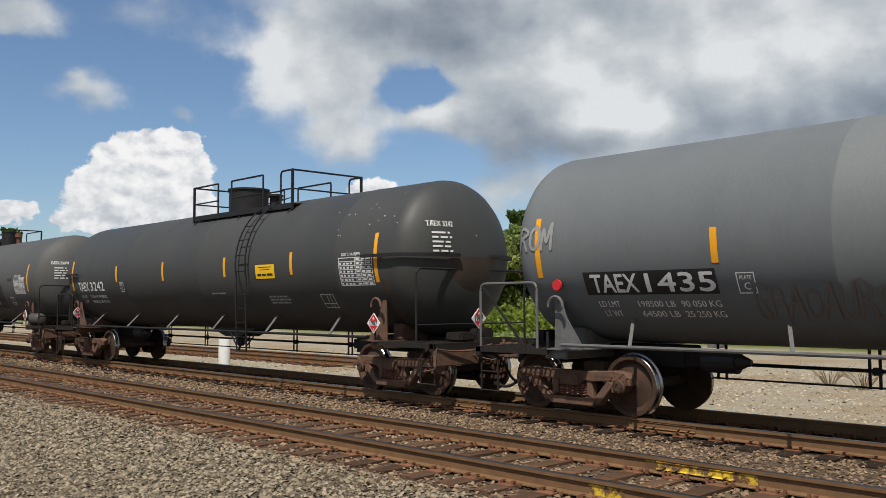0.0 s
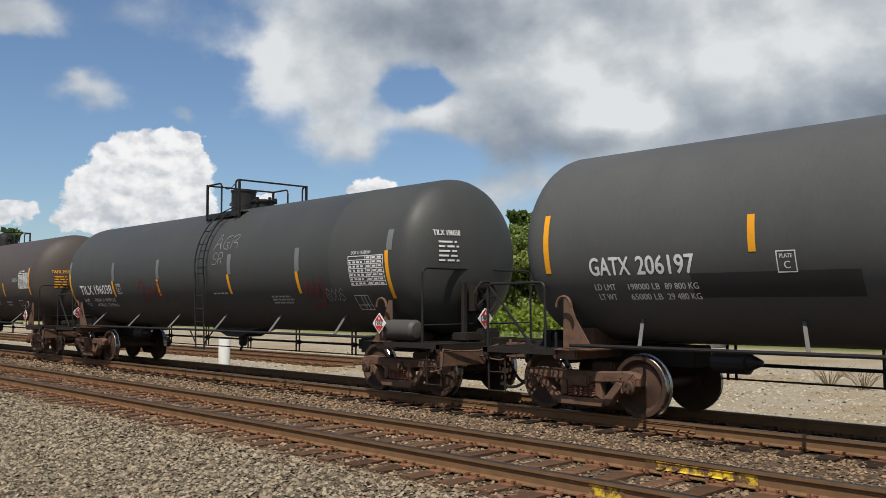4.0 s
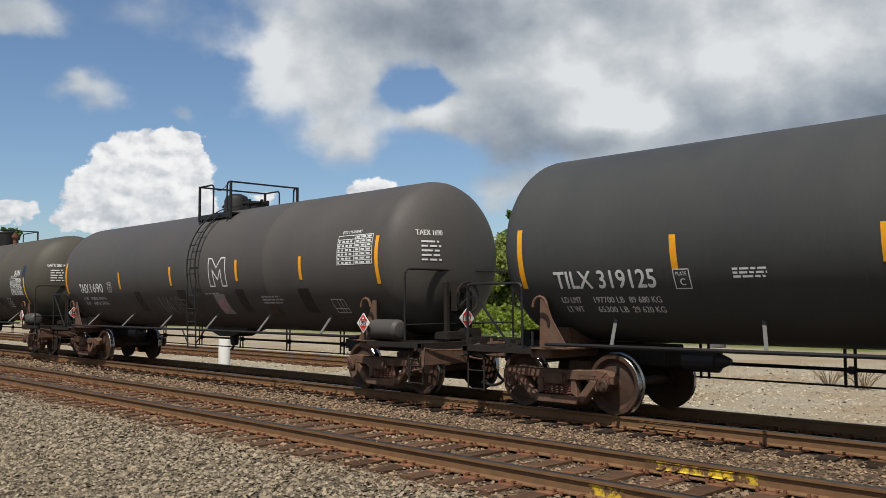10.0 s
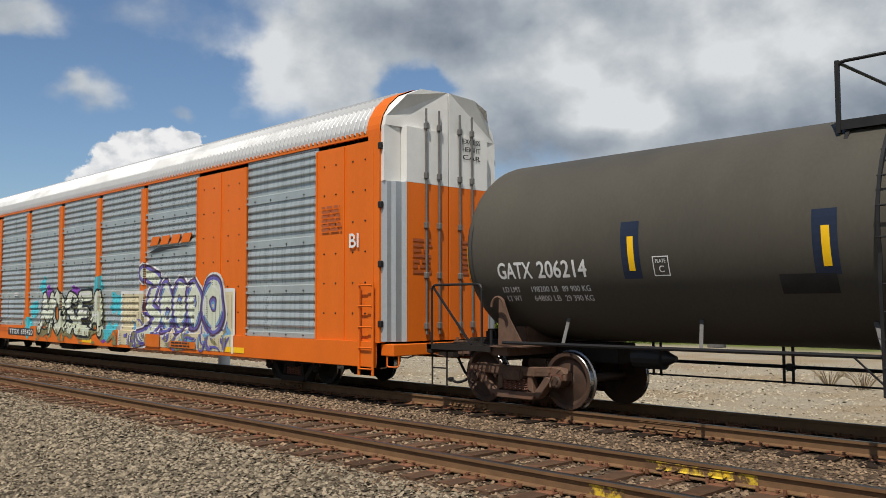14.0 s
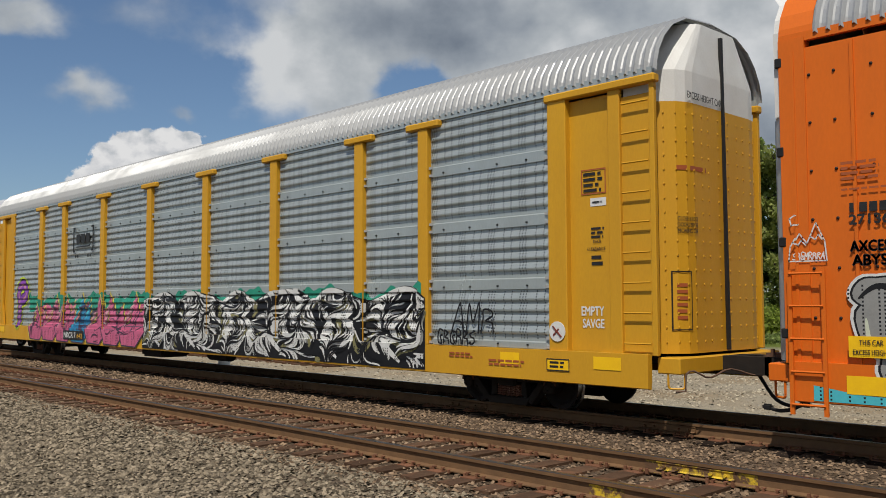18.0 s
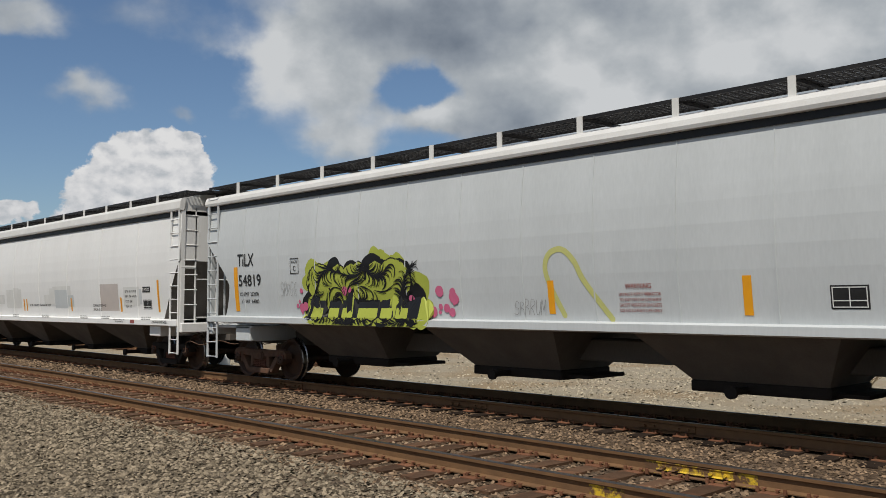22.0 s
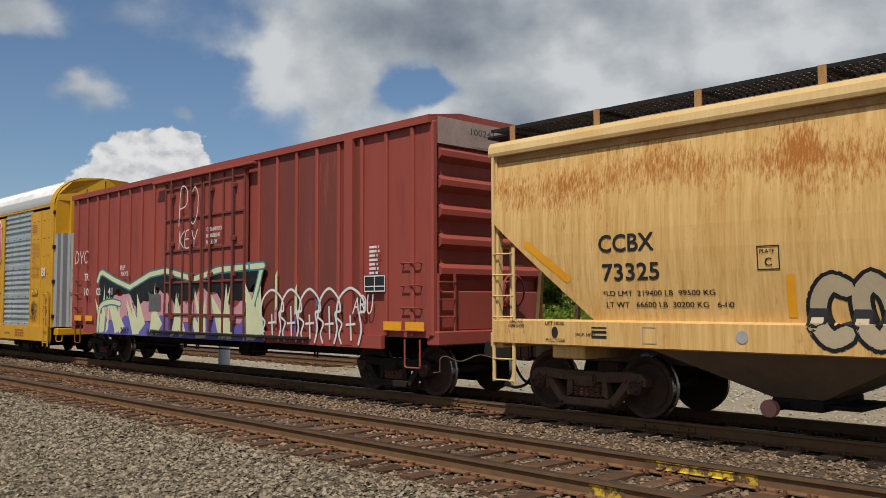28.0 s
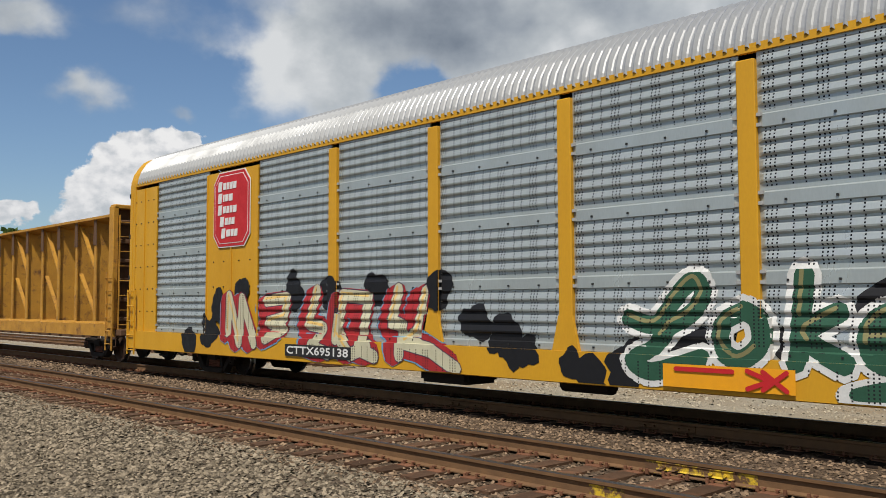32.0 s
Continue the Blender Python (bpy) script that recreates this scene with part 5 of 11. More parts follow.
            turned(bm, [(top - 0.12, r), (top + hh * 0.6, r), (top + hh * 0.6, r * 1.15), (top + hh * 0.8, r * 1.15), (top + hh * 0.9, r * 0.9), (top + hh, 0.05)], "z", 22, (ladder_x + x, y, 0))
            for k in range(6):
                a = k * math.tau / 6
                bevelled(bm, ladder_x + x + math.cos(a) * r * 1.12 - 0.035, ladder_x + x + math.cos(a) * r * 1.12 + 0.035, y + math.sin(a) * r * 1.12 - 0.035, y + math.sin(a) * r * 1.12 + 0.035, top + hh * 0.45, top + hh * 1.1, 0.01)
        part({"manway": "manway", "valve": "relief_valve"}.get(kind, "valve_bonnet"), fixed(bm), M["spring_rust"] if (kind == "valve" and dome.get("rust")) else M["black_steel"], car, smooth=True)
    # hand brake wheel and air reservoir on the front platform
    if wheel_brake:
        bm = bmesh.new()
        xb, yb, zb = half - 0.85, -0.1, 1.79
        tube(bm, [(xb + 0.1, yb + math.cos(k * math.tau / 20) * 0.29, zb + math.sin(k * math.tau / 20) * 0.29) for k in range(21)], 0.022, 6)
        turned(bm, [(0.04, 0.05), (0.13, 0.06)], "x", 10, (xb, yb, zb))
        for k in range(5):
            a = k * math.tau / 5
            tube(bm, [(xb + 0.1, yb, zb), (xb + 0.1, yb + math.cos(a) * 0.29, zb + math.sin(a) * 0.29)], 0.016, 6)
        brake = part("hand_brake", bm, M["truck_dark"], car, smooth=True)
        bm = bmesh.new()
        bevelled(bm, xb - 0.22, xb + 0.06, yb - 0.2, yb + 0.2, zb - 0.3, zb + 0.22, 0.05)
        turned(bm, [(-0.1, 0.12), (0.02, 0.1)], "x", 12, (xb + 0.06, yb - 0.02, zb - 0.34))
        part("gear_housing", fixed(bm), M["truck_dark"], brake)
        for y in (yb - 0.34, yb + 0.12):
            bm = bmesh.new()
            bevelled(bm, xb - 0.16, xb - 0.08, y - 0.05, y + 0.05, 0.97, zb + 0.3, 0.012, 1)
            part("brake_post", bm, M["truck_dark"], brake)
        bm = bmesh.new()
        for k in range(9):
            tube(bm, [(xb + 0.02, yb + 0.02 * (k % 2), zb - 0.4 - 0.05 * k), (xb + 0.02, yb + 0.02 * ((k + 1) % 2), zb - 0.45 - 0.05 * k)], 0.014, 5)
        part("brake_chain", bm, M["truck_rust"], brake)
        bm = bmesh.new()
        x = half - 1.75
        turned(bm, [(-0.42, 0.05), (-0.4, 0.14), (-0.34, 0.19), (0.34, 0.19), (0.4, 0.14), (0.42, 0.05)], "x", 18, (x, -1.25, 1.2))
        part("air_reservoir", fixed(bm), M["tank_dark"], car, smooth=True)
    for x in (half - 2.12, -half + 2.0):
        bm = bmesh.new()
        bar(bm, (x, -1.47, 0.95), (x, -1.47, 1.25), 0.04, 0.02)
        part("placard_post", bm, M["black_steel"], car)
    placard(car, half - 2.12, -1.5, 1.32)
    placard(car, half - 0.5, -0.38, 1.41, turn=90)
    bm = bmesh.new()
    bar(bm, (half - 0.515, -0.38, 0.95), (half - 0.515, -0.38, 1.35), 0.04, 0.02)
    part("placard_post", bm, M["black_steel"], car)
    placard(car, -half + 0.55, 0.9, 1.3, turn=0, dark=True)
    bm = bmesh.new()
    bar(bm, (-half + 0.55, 0.91, 0.95), (-half + 0.55, 0.91, 1.2), 0.04, 0.02)
    part("placard_post", bm, M["black_steel"], car)
    # reflective stripes
    for x, z0, z1 in stripes:
        stripe(car, x, z0, z1, surf, M[stripe_mat])
    if extras:
        extras(car, surf, half, cyl)
    return car


# ---- spray paint ----
def spray(name, rgb, rough=0.55):
    if name not in M:
        M[name] = material(name, rgb, tuple(c * 0.78 for c in rgb), rough=rough, scale=2.5, fine=45, bump=0.02)
    return M[name]


INK = dict(black=(0.012, 0.012, 0.014), white=(0.72, 0.72, 0.7), pink=(0.62, 0.14, 0.26), teal=(0.03, 0.3, 0.2), blue=(0.03, 0.24, 0.45), lime=(0.5, 0.62, 0.04),
           purple=(0.24, 0.06, 0.4), violet=(0.14, 0.12, 0.42), cyan=(0.08, 0.5, 0.58), cream=(0.6, 0.57, 0.4), pale=(0.62, 0.66, 0.52), olive=(0.24, 0.22, 0.1), red=(0.42, 0.03, 0.035),
           gold=(0.75, 0.5, 0.16), green=(0.03, 0.1, 0.06), mint=(0.45, 0.6, 0.5), grey=(0.3, 0.3, 0.29), brown=(0.09, 0.05, 0.03), yellow=(0.75, 0.62, 0.12), rose=(0.6, 0.3, 0.34))


def blob(bm, cx, cz, rx, rz, surf, off, rnd, mi=0, rough=0.25, n=18):
    pts = []
    ph = [rnd.uniform(0, 6.28) for _ in range(3)]
    for k in range(n):
        a = k * math.tau / n
        s = 1 + rough * (0.5 * math.sin(2 * a + ph[0]) + 0.4 * math.sin(3 * a + ph[1]) + 0.3 * math.sin(5 * a + ph[2]))
        pts.append((cx + math.cos(a) * rx * s, cz + math.sin(a) * rz * s))
    bm.faces.new([bm.verts.new(surf(x, z, off * PAINT)) for x, z in pts]).material_index = mi


GLYPHS = (((0.05, 0), (0.1, 0.55), (0.05, 1.0), (0.6, 0.95), (0.75, 0.7), (0.3, 0.5), (0.8, 0.4), (0.95, 0.0)),
          ((0.9, 0.9), (0.45, 1.0), (0.1, 0.75), (0.3, 0.55), (0.8, 0.45), (0.9, 0.15), (0.5, 0.0), (0.05, 0.1)),
          ((0.05, 0.0), (0.1, 1.0), (0.5, 0.35), (0.85, 1.0), (0.95, 0.0)),
          ((0.9, 0.95), (0.3, 1.0), (0.1, 0.5), (0.3, 0.05), (0.9, 0.0), (0.5, 0.5), (0.85, 0.55)),
          ((0.0, 0.0), (0.45, 1.0), (0.6, 0.9), (0.95, 0.0), (0.7, 0.4), (0.2, 0.38)),
          ((0.5, 0.95), (0.12, 0.75), (0.12, 0.25), (0.5, 0.02), (0.88, 0.25), (0.88, 0.75), (0.5, 0.97)),
          ((0.1, 1.0), (0.12, 0.3), (0.45, 0.0), (0.85, 0.3), (0.9, 1.0)),
          ((0.1, 0.0), (0.1, 0.98), (0.75, 0.95), (0.85, 0.65), (0.15, 0.5), (0.5, 0.42), (0.9, 0.0)))


def graffiti(car, x0, x1, z0, z1, surf, n, seed, fill, line="black", glow=None, shine=None, cloud=None, lean=0.1, wide=0.3, weave=0, name="graffiti", jag=0.06, low=None, second=None):
    """A sprayed piece of n bulky letters: cloud behind, glow, outline, fill, shine, and woven lines over it. Each layer lies proud of the last."""
    rnd = random.Random(seed)
    w, h = (x1 - x0) / n, z1 - z0
    strokes = []
    for i in range(n):
        g = GLYPHS[rnd.randrange(len(GLYPHS))]
        hh = h * rnd.uniform(0.82, 1.0)
        zb = z0 + (h - hh) * rnd.uniform(0, 1)
        pts = [(x0 + i * w + w * (-0.06 + 1.12 * px) + lean * (pz - 0.5) * h + rnd.uniform(-jag, jag), zb + wide * 0.5 + pz * (hh - wide) + rnd.uniform(-jag, jag)) for px, pz in g]
        strokes.append(curve_points(pts, 4) if rnd.random() < 0.75 else pts)
    layers = []
    if cloud:
        bm = bmesh.new()
        for i in range(n * 3):
            blob(bm, rnd.uniform(x0, x1), rnd.uniform(z0 + h * 0.25, z1), rnd.uniform(0.3, 0.55) * w, rnd.uniform(0.25, 0.5) * h, surf, 0.004 + i * 0.00008, rnd)
        layers.append((bm, cloud))
    if low:
        bm = bmesh.new()
        for i in range(n * 2):
            blob(bm, x0 + (i + 0.5) * (x1 - x0) / (2 * n), z0 + h * 0.12, w * 0.42, h * 0.3, surf, 0.0065 + i * 0.00008, rnd, rough=0.4)
        layers.append((bm, low))
    if glow:
        bm = bmesh.new()
        for i, s in enumerate(strokes):
            ribbon(bm, s, wide + 0.2, surf, 0.009 + i * 0.0002)
        layers.append((bm, glow))
    bm = bmesh.new()
    for i, s in enumerate(strokes):
        ribbon(bm, s, wide + 0.09, surf, 0.0125 + i * 0.0002)
    layers.append((bm, line))
    half = strokes[::2] if second else strokes
    bm = bmesh.new()
    for i, s in enumerate(half):
        ribbon(bm, s, wide, surf, 0.016 + i * 0.0002)
    layers.append((bm, fill))
    if second:
        bm = bmesh.new()
        for i, s in enumerate(strokes[1::2]):
            ribbon(bm, s, wide, surf, 0.016 + i * 0.0002)
        layers.append((bm, second))
    if weave:
        bm = bmesh.new()
        for i in range(weave):
            xa = rnd.uniform(x0, x1 - 0.3)
            pts = [(xa, rnd.uniform(z0, z1))]
            for k in range(3):
                pts.append((pts[-1][0] + rnd.uniform(-0.25, 0.45), min(max(pts[-1][1] + rnd.uniform(-0.5, 0.5) * h * 0.7, z0), z1)))
            ribbon(bm, curve_points(pts, 4), rnd.uniform(0.03, 0.08), surf, 0.0195 + i * 0.00008)
        layers.append((bm, line))
    if shine:
        bm = bmesh.new()
        for i, s in enumerate(strokes):
            k = max(len(s) // 4, 2)
            for a in range(0, len(s) - 2, k):
                seg = [(x + 0.05, z + wide * 0.18) for x, z in s[a:a + max(k // 2, 2)]]
                ribbon(bm, seg, 0.045, surf, 0.0225 + i * 0.0001)
        layers.append((bm, shine))
    for bm, c in layers:
        part(name, bm, spray("spray_" + c, INK[c]), car)["kind"] = "stuff"


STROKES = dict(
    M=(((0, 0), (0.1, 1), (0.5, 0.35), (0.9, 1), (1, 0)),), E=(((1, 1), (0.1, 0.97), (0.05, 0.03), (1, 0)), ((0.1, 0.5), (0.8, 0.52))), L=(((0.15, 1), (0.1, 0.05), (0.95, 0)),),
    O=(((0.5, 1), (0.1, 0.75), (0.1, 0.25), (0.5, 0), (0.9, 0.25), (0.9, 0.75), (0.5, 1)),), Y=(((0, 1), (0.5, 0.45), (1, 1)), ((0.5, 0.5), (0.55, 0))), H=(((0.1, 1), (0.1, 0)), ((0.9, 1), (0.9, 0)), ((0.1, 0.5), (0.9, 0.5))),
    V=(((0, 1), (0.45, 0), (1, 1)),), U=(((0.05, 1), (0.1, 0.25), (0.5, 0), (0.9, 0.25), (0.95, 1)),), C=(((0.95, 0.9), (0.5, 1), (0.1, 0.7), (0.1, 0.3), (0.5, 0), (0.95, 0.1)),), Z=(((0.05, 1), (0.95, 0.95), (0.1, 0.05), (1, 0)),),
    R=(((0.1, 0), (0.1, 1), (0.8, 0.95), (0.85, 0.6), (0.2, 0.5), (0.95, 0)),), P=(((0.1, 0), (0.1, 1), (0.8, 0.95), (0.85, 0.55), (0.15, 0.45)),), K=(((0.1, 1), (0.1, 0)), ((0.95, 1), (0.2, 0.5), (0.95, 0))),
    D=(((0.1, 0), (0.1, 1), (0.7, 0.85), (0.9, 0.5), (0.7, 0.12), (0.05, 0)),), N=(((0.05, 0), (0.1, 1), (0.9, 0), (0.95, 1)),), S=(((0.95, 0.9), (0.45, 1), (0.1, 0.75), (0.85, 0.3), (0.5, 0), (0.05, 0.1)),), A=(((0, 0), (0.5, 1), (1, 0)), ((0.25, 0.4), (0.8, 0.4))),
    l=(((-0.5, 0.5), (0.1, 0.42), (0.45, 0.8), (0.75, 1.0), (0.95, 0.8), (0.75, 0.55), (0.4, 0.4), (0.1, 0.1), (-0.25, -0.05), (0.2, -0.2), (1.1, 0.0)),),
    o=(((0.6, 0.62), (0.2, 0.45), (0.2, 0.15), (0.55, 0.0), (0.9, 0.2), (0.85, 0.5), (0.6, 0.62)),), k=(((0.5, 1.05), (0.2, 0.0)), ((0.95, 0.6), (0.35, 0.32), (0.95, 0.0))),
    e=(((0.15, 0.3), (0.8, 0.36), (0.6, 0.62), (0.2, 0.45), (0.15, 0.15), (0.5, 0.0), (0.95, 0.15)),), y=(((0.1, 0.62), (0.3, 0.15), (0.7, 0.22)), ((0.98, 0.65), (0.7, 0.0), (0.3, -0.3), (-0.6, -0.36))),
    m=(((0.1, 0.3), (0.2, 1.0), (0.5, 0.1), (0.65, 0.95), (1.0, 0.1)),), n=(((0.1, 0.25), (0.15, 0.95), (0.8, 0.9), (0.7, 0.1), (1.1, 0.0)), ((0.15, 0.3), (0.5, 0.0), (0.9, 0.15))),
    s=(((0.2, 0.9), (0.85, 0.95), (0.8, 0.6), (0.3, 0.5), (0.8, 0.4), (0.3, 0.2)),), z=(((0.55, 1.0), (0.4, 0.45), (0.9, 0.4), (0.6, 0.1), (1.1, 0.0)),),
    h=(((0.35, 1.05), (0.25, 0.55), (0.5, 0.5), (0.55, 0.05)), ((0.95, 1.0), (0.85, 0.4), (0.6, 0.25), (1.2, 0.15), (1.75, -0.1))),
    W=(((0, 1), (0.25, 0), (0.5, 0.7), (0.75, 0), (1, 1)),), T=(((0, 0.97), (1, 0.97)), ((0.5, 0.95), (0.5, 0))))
INK.update(smoke=(0.16, 0.14, 0.125), sand=(0.62, 0.55, 0.36), plum=(0.09, 0.05, 0.09), drab=(0.36, 0.34, 0.25), lemon=(0.4, 0.45, 0.07), haze=(0.5, 0.4, 0.26), azure=(0.16, 0.36, 0.55), shard=(0.66, 0.68, 0.42), cyan_dark=(0.05, 0.22, 0.24))


RELIEF = {}


def rack_depth(layout, x, z):
    """How far an autorack's side stands out at (x, z)."""
    if z < 0.981:
        return 1.602
    for kind, x0, x1 in layout:
        foot = 0.13 if kind == "post" and z < 1.5 else 0.0
        if kind != "screen" and x0 - foot <= x <= x1 + foot:
            return {"sheet": 1.563, "post": 1.588, "tee": 1.602}[kind]
    for kind, x0, x1 in layout:
        if x0 <= x <= x1:
            edge = min(max(min(x - x0, x1 - x) / 0.07, 0.0), 1.0)
            h = (z - 0.91) % 0.98
            if h < 0.19:
                return 1.502 + 0.03 * edge
            r = h - 0.285
            if r < 0 or r > 3 * 0.17 + 0.145:
                return 1.502
            r %= 0.17
            for a, b, da, db in ((0.0, 0.028, 0.0, 0.036), (0.028, 0.05, 0.036, 0.039), (0.05, 0.12, 0.039, 0.014), (0.12, 0.145, 0.014, 0.0)):
                if a <= r <= b:
                    return 1.502 + edge * (da + (db - da) * (r - a) / (b - a))
            return 1.502
    return 1.6


def sliced(polys, axis, cuts):
    """Polygons cut apart along planes across an axis."""
    out = []
    for rest in polys:
        lo, hi = min(p[axis] for p in rest) + 1e-4, max(p[axis] for p in rest) - 1e-4
        for c in cuts:
            if not lo < c < hi:
                continue
            low, high = [], []
            for p, q in zip(rest, rest[1:] + rest[:1]):
                (low if p[axis] <= c else high).append(p)
                if (p[axis] <= c) != (q[axis] <= c):
                    f = (c - p[axis]) / (q[axis] - p[axis])
                    m = tuple(u + (v - u) * f for u, v in zip(p, q))
                    low.append(m)
                    high.append(m)
            if len(low) > 2:
                out.append(low)
            rest = high
            if len(rest) < 3:
                break
        if len(rest) > 2:
            out.append(rest)
    return out


def conform(bm, layout):
    """Cuts flat paint along the ribs and bays of an autorack's side and lays it on them."""
    zs = [0.979, 0.983, 1.5, 1.502]
    for tier in (0.91, 1.89):
        zs += [tier + 0.17, tier + 0.19, tier + 0.002]
        for r in range(4):
            zs += [tier + 0.285 + 0.17 * r + d for d in (0.0, 0.028, 0.05, 0.12, 0.145)]
    xs = []
    for kind, x0, x1 in layout:
        if kind == "screen":
            xs += [x0 + 0.001, x0 + 0.07, x1 - 0.07, x1 - 0.001]
        else:
            xs += [x0 - 0.001, x0 + 0.001, x1 - 0.001, x1 + 0.001]
            if kind == "post":
                xs += [x0 - 0.131, x0 - 0.129, x1 + 0.129, x1 + 0.131]
    polys = [[tuple(v.co) for v in f.verts] for f in bm.faces]
    polys = sliced(sliced(polys, 0, sorted(xs)), 2, sorted(zs))
    bm.clear()
    for poly in polys:
        vs = []
        for x, y, z in poly:
            vs.append(bm.verts.new((x, -rack_depth(layout, x, z) - 0.0025 - max(-1.606 - y, 0.0), z)))
        bm.faces.new(vs)


def sprayed(bm, color, car, name="graffiti"):
    if car in RELIEF:
        conform(bm, RELIEF[car])
        key = "rack_spray_" + color
        if key not in M:
            M[key] = dotted(material(key, INK[color], tuple(c * 0.7 for c in INK[color]), rough=0.55, scale=3.5, fine=45, bump=0.02))
        ob = part(name, bm, M[key], car)
        ob["kind"] = "stuff"
        return ob
    ob = part(name, bm, spray("spray_" + color, INK[color]), car)
    ob["kind"] = "stuff"
    return ob


def piece(car, word, x0, x1, z0, z1, surf, fill, line, glow, shade, wide, lw, shine=None, seed=0, bent=False, base=0.012, spike=0.0):
    """A sprayed word in bulky strokes: glow, drop shade, outline, fill and highlights, each proud of the last."""
    rnd = random.Random(seed)
    w = (x1 - x0) / len(word)
    strokes = []
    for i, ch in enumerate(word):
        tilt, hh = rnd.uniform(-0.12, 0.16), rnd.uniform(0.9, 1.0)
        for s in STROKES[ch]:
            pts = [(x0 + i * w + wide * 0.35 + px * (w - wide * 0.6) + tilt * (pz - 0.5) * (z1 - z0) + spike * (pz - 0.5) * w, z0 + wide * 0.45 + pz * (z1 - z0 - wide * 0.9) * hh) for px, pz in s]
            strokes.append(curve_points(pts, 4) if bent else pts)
    plan = [(glow, wide + 2 * lw + 0.12, 0, 0), (shade, wide + lw, 0.11, -0.09), (line, wide + 2 * lw, 0, 0), (fill, wide, 0, 0)]
    off = base
    for color, width, dx, dz in plan:
        if not color:
            continue
        bm = bmesh.new()
        for i, s in enumerate(strokes):
            ribbon(bm, [(x + dx, z + dz) for x, z in s], width, surf, off + i * 0.0001)
        sprayed(bm, color, car)
        off += 0.004
    if shine:
        bm = bmesh.new()
        for i, s in enumerate(strokes):
            ribbon(bm, [(x - wide * 0.12, z + wide * 0.2) for x, z in s[:max(2, len(s) * 2 // 3)]], wide * 0.22, surf, off + i * 0.0001)
        sprayed(bm, shine, car)


def spikes(car, x0, x1, z0, z1, surf, colors, seed):
    """A row of sharp, leaning letters: glow, outline, fill and a bright ridge, in flat shards."""
    rnd = random.Random(seed)
    n = len(colors)
    w = (x1 - x0) / n
    shards = []
    for i, color in enumerate(colors):
        x, lean, h = x0 + i * w, rnd.uniform(-0.35, 0.45), (z1 - z0) * rnd.uniform(0.86, 1.0)
        tip = (x + w * (0.45 + lean), z0 + h)
        shards.append((color, [(x + w * 0.05, z0 + 0.02), (x + w * 0.75, z0), (x + w * 1.2, z0 + h * 0.3), (x + w * (0.8 + lean * 0.5), z0 + h * 0.5), tip, (x + w * (0.3 + lean * 0.4), z0 + h * 0.45), (x - w * 0.15, z0 + h * 0.35)]))
        shards.append((color, [(x + w * 0.5, z0 + h * 0.28), (x + w * 1.05, z0 + h * 0.42), (x + w * (1.0 + lean * 0.4), z0 + h * rnd.uniform(0.75, 0.95)), (x + w * 0.72, z0 + h * 0.55)]))
    groups = {}
    for k, (color, pts) in enumerate(shards):
        cx, cz = sum(p for p, q in pts) / len(pts), sum(q for p, q in pts) / len(pts)
        for paint, grow, off in (("yellow", 0.12, 0.01), ("plum", 0.055, 0.014 + 0.003 * k), (color, 0.0, 0.0155 + 0.003 * k)):
            bm = groups.setdefault(paint, bmesh.new())
            out = []
            for px, pz in pts:
                d = math.hypot(px - cx, pz - cz) or 1.0
                out.append((px + (px - cx) / d * grow, pz + (pz - cz) / d * grow))
            bm.faces.new([bm.verts.new(surf(px, pz, (off + 0.0001 * k) * PAINT)) for px, pz in out])
        ridge = groups.setdefault("rose" if color == "pink" else "cyan", bmesh.new())
        a, b = pts[-1], pts[len(pts) // 2 + 1 if len(pts) > 4 else 2]
        flick(ridge, [(a[0] + (b[0] - a[0]) * j / 5 + 0.06, a[1] + (b[1] - a[1]) * j / 5 - 0.05) for j in range(6)], 0.09, surf, 0.0165 + 0.003 * k)
    for color, bm in groups.items():
        sprayed(bm, color, car)


def bubble(car, cx, cz, rx, rz, surf, hole, lift, seed):
    """A fat round letter: white and plum rims, pale fill, shaded edges and a deep counter."""
    rnd = random.Random(seed)
    for color, grow, off in (("white", 0.17, 0.013), ("plum", 0.12, 0.015 + lift), ("violet", 0.07, 0.0165 + lift), ("pale", 0.0, 0.018 + lift)):
        bm = bmesh.new()
        blob(bm, cx, cz, rx + grow, rz + grow, surf, off, random.Random(seed), rough=0.12, n=28)
        sprayed(bm, color, car)
    for color, w, off, shrink in (("violet", 0.12, 0.0195, 0.94), ("azure", 0.05, 0.0205, 0.9), ("plum", 0.03, 0.0215, 0.98)):
        bm = bmesh.new()
        for a0 in (0.55 * math.pi, 1.15 * math.pi, 1.6 * math.pi):
            flick(bm, [(cx + math.cos(a0 + 0.11 * j) * rx * shrink, cz + math.sin(a0 + 0.11 * j) * rz * shrink) for j in range(10)], w, surf, off + lift)
        sprayed(bm, color, car)
    hx, hz, hr = hole
    for color, k, off in (("plum", 1.25, 0.0225), ("violet", 1.0, 0.0235), ("azure", 0.62, 0.0245), ("sand", 0.3, 0.0255)):
        bm = bmesh.new()
        blob(bm, cx + hx, cz + hz - 0.05 * (1 - k), hr * k, hr * 1.25 * k, surf, off + lift, random.Random(seed + 1), rough=0.2)
        sprayed(bm, color, car)
    bm = bmesh.new()
    for a0 in (0.25 * math.pi, 0.85 * math.pi):
        flick(bm, [(cx + math.cos(a0 + 0.12 * j) * rx * 0.72, cz + math.sin(a0 + 0.12 * j) * rz * 0.78) for j in range(8)], 0.05, surf, 0.0265 + lift)
    sprayed(bm, "white", car)


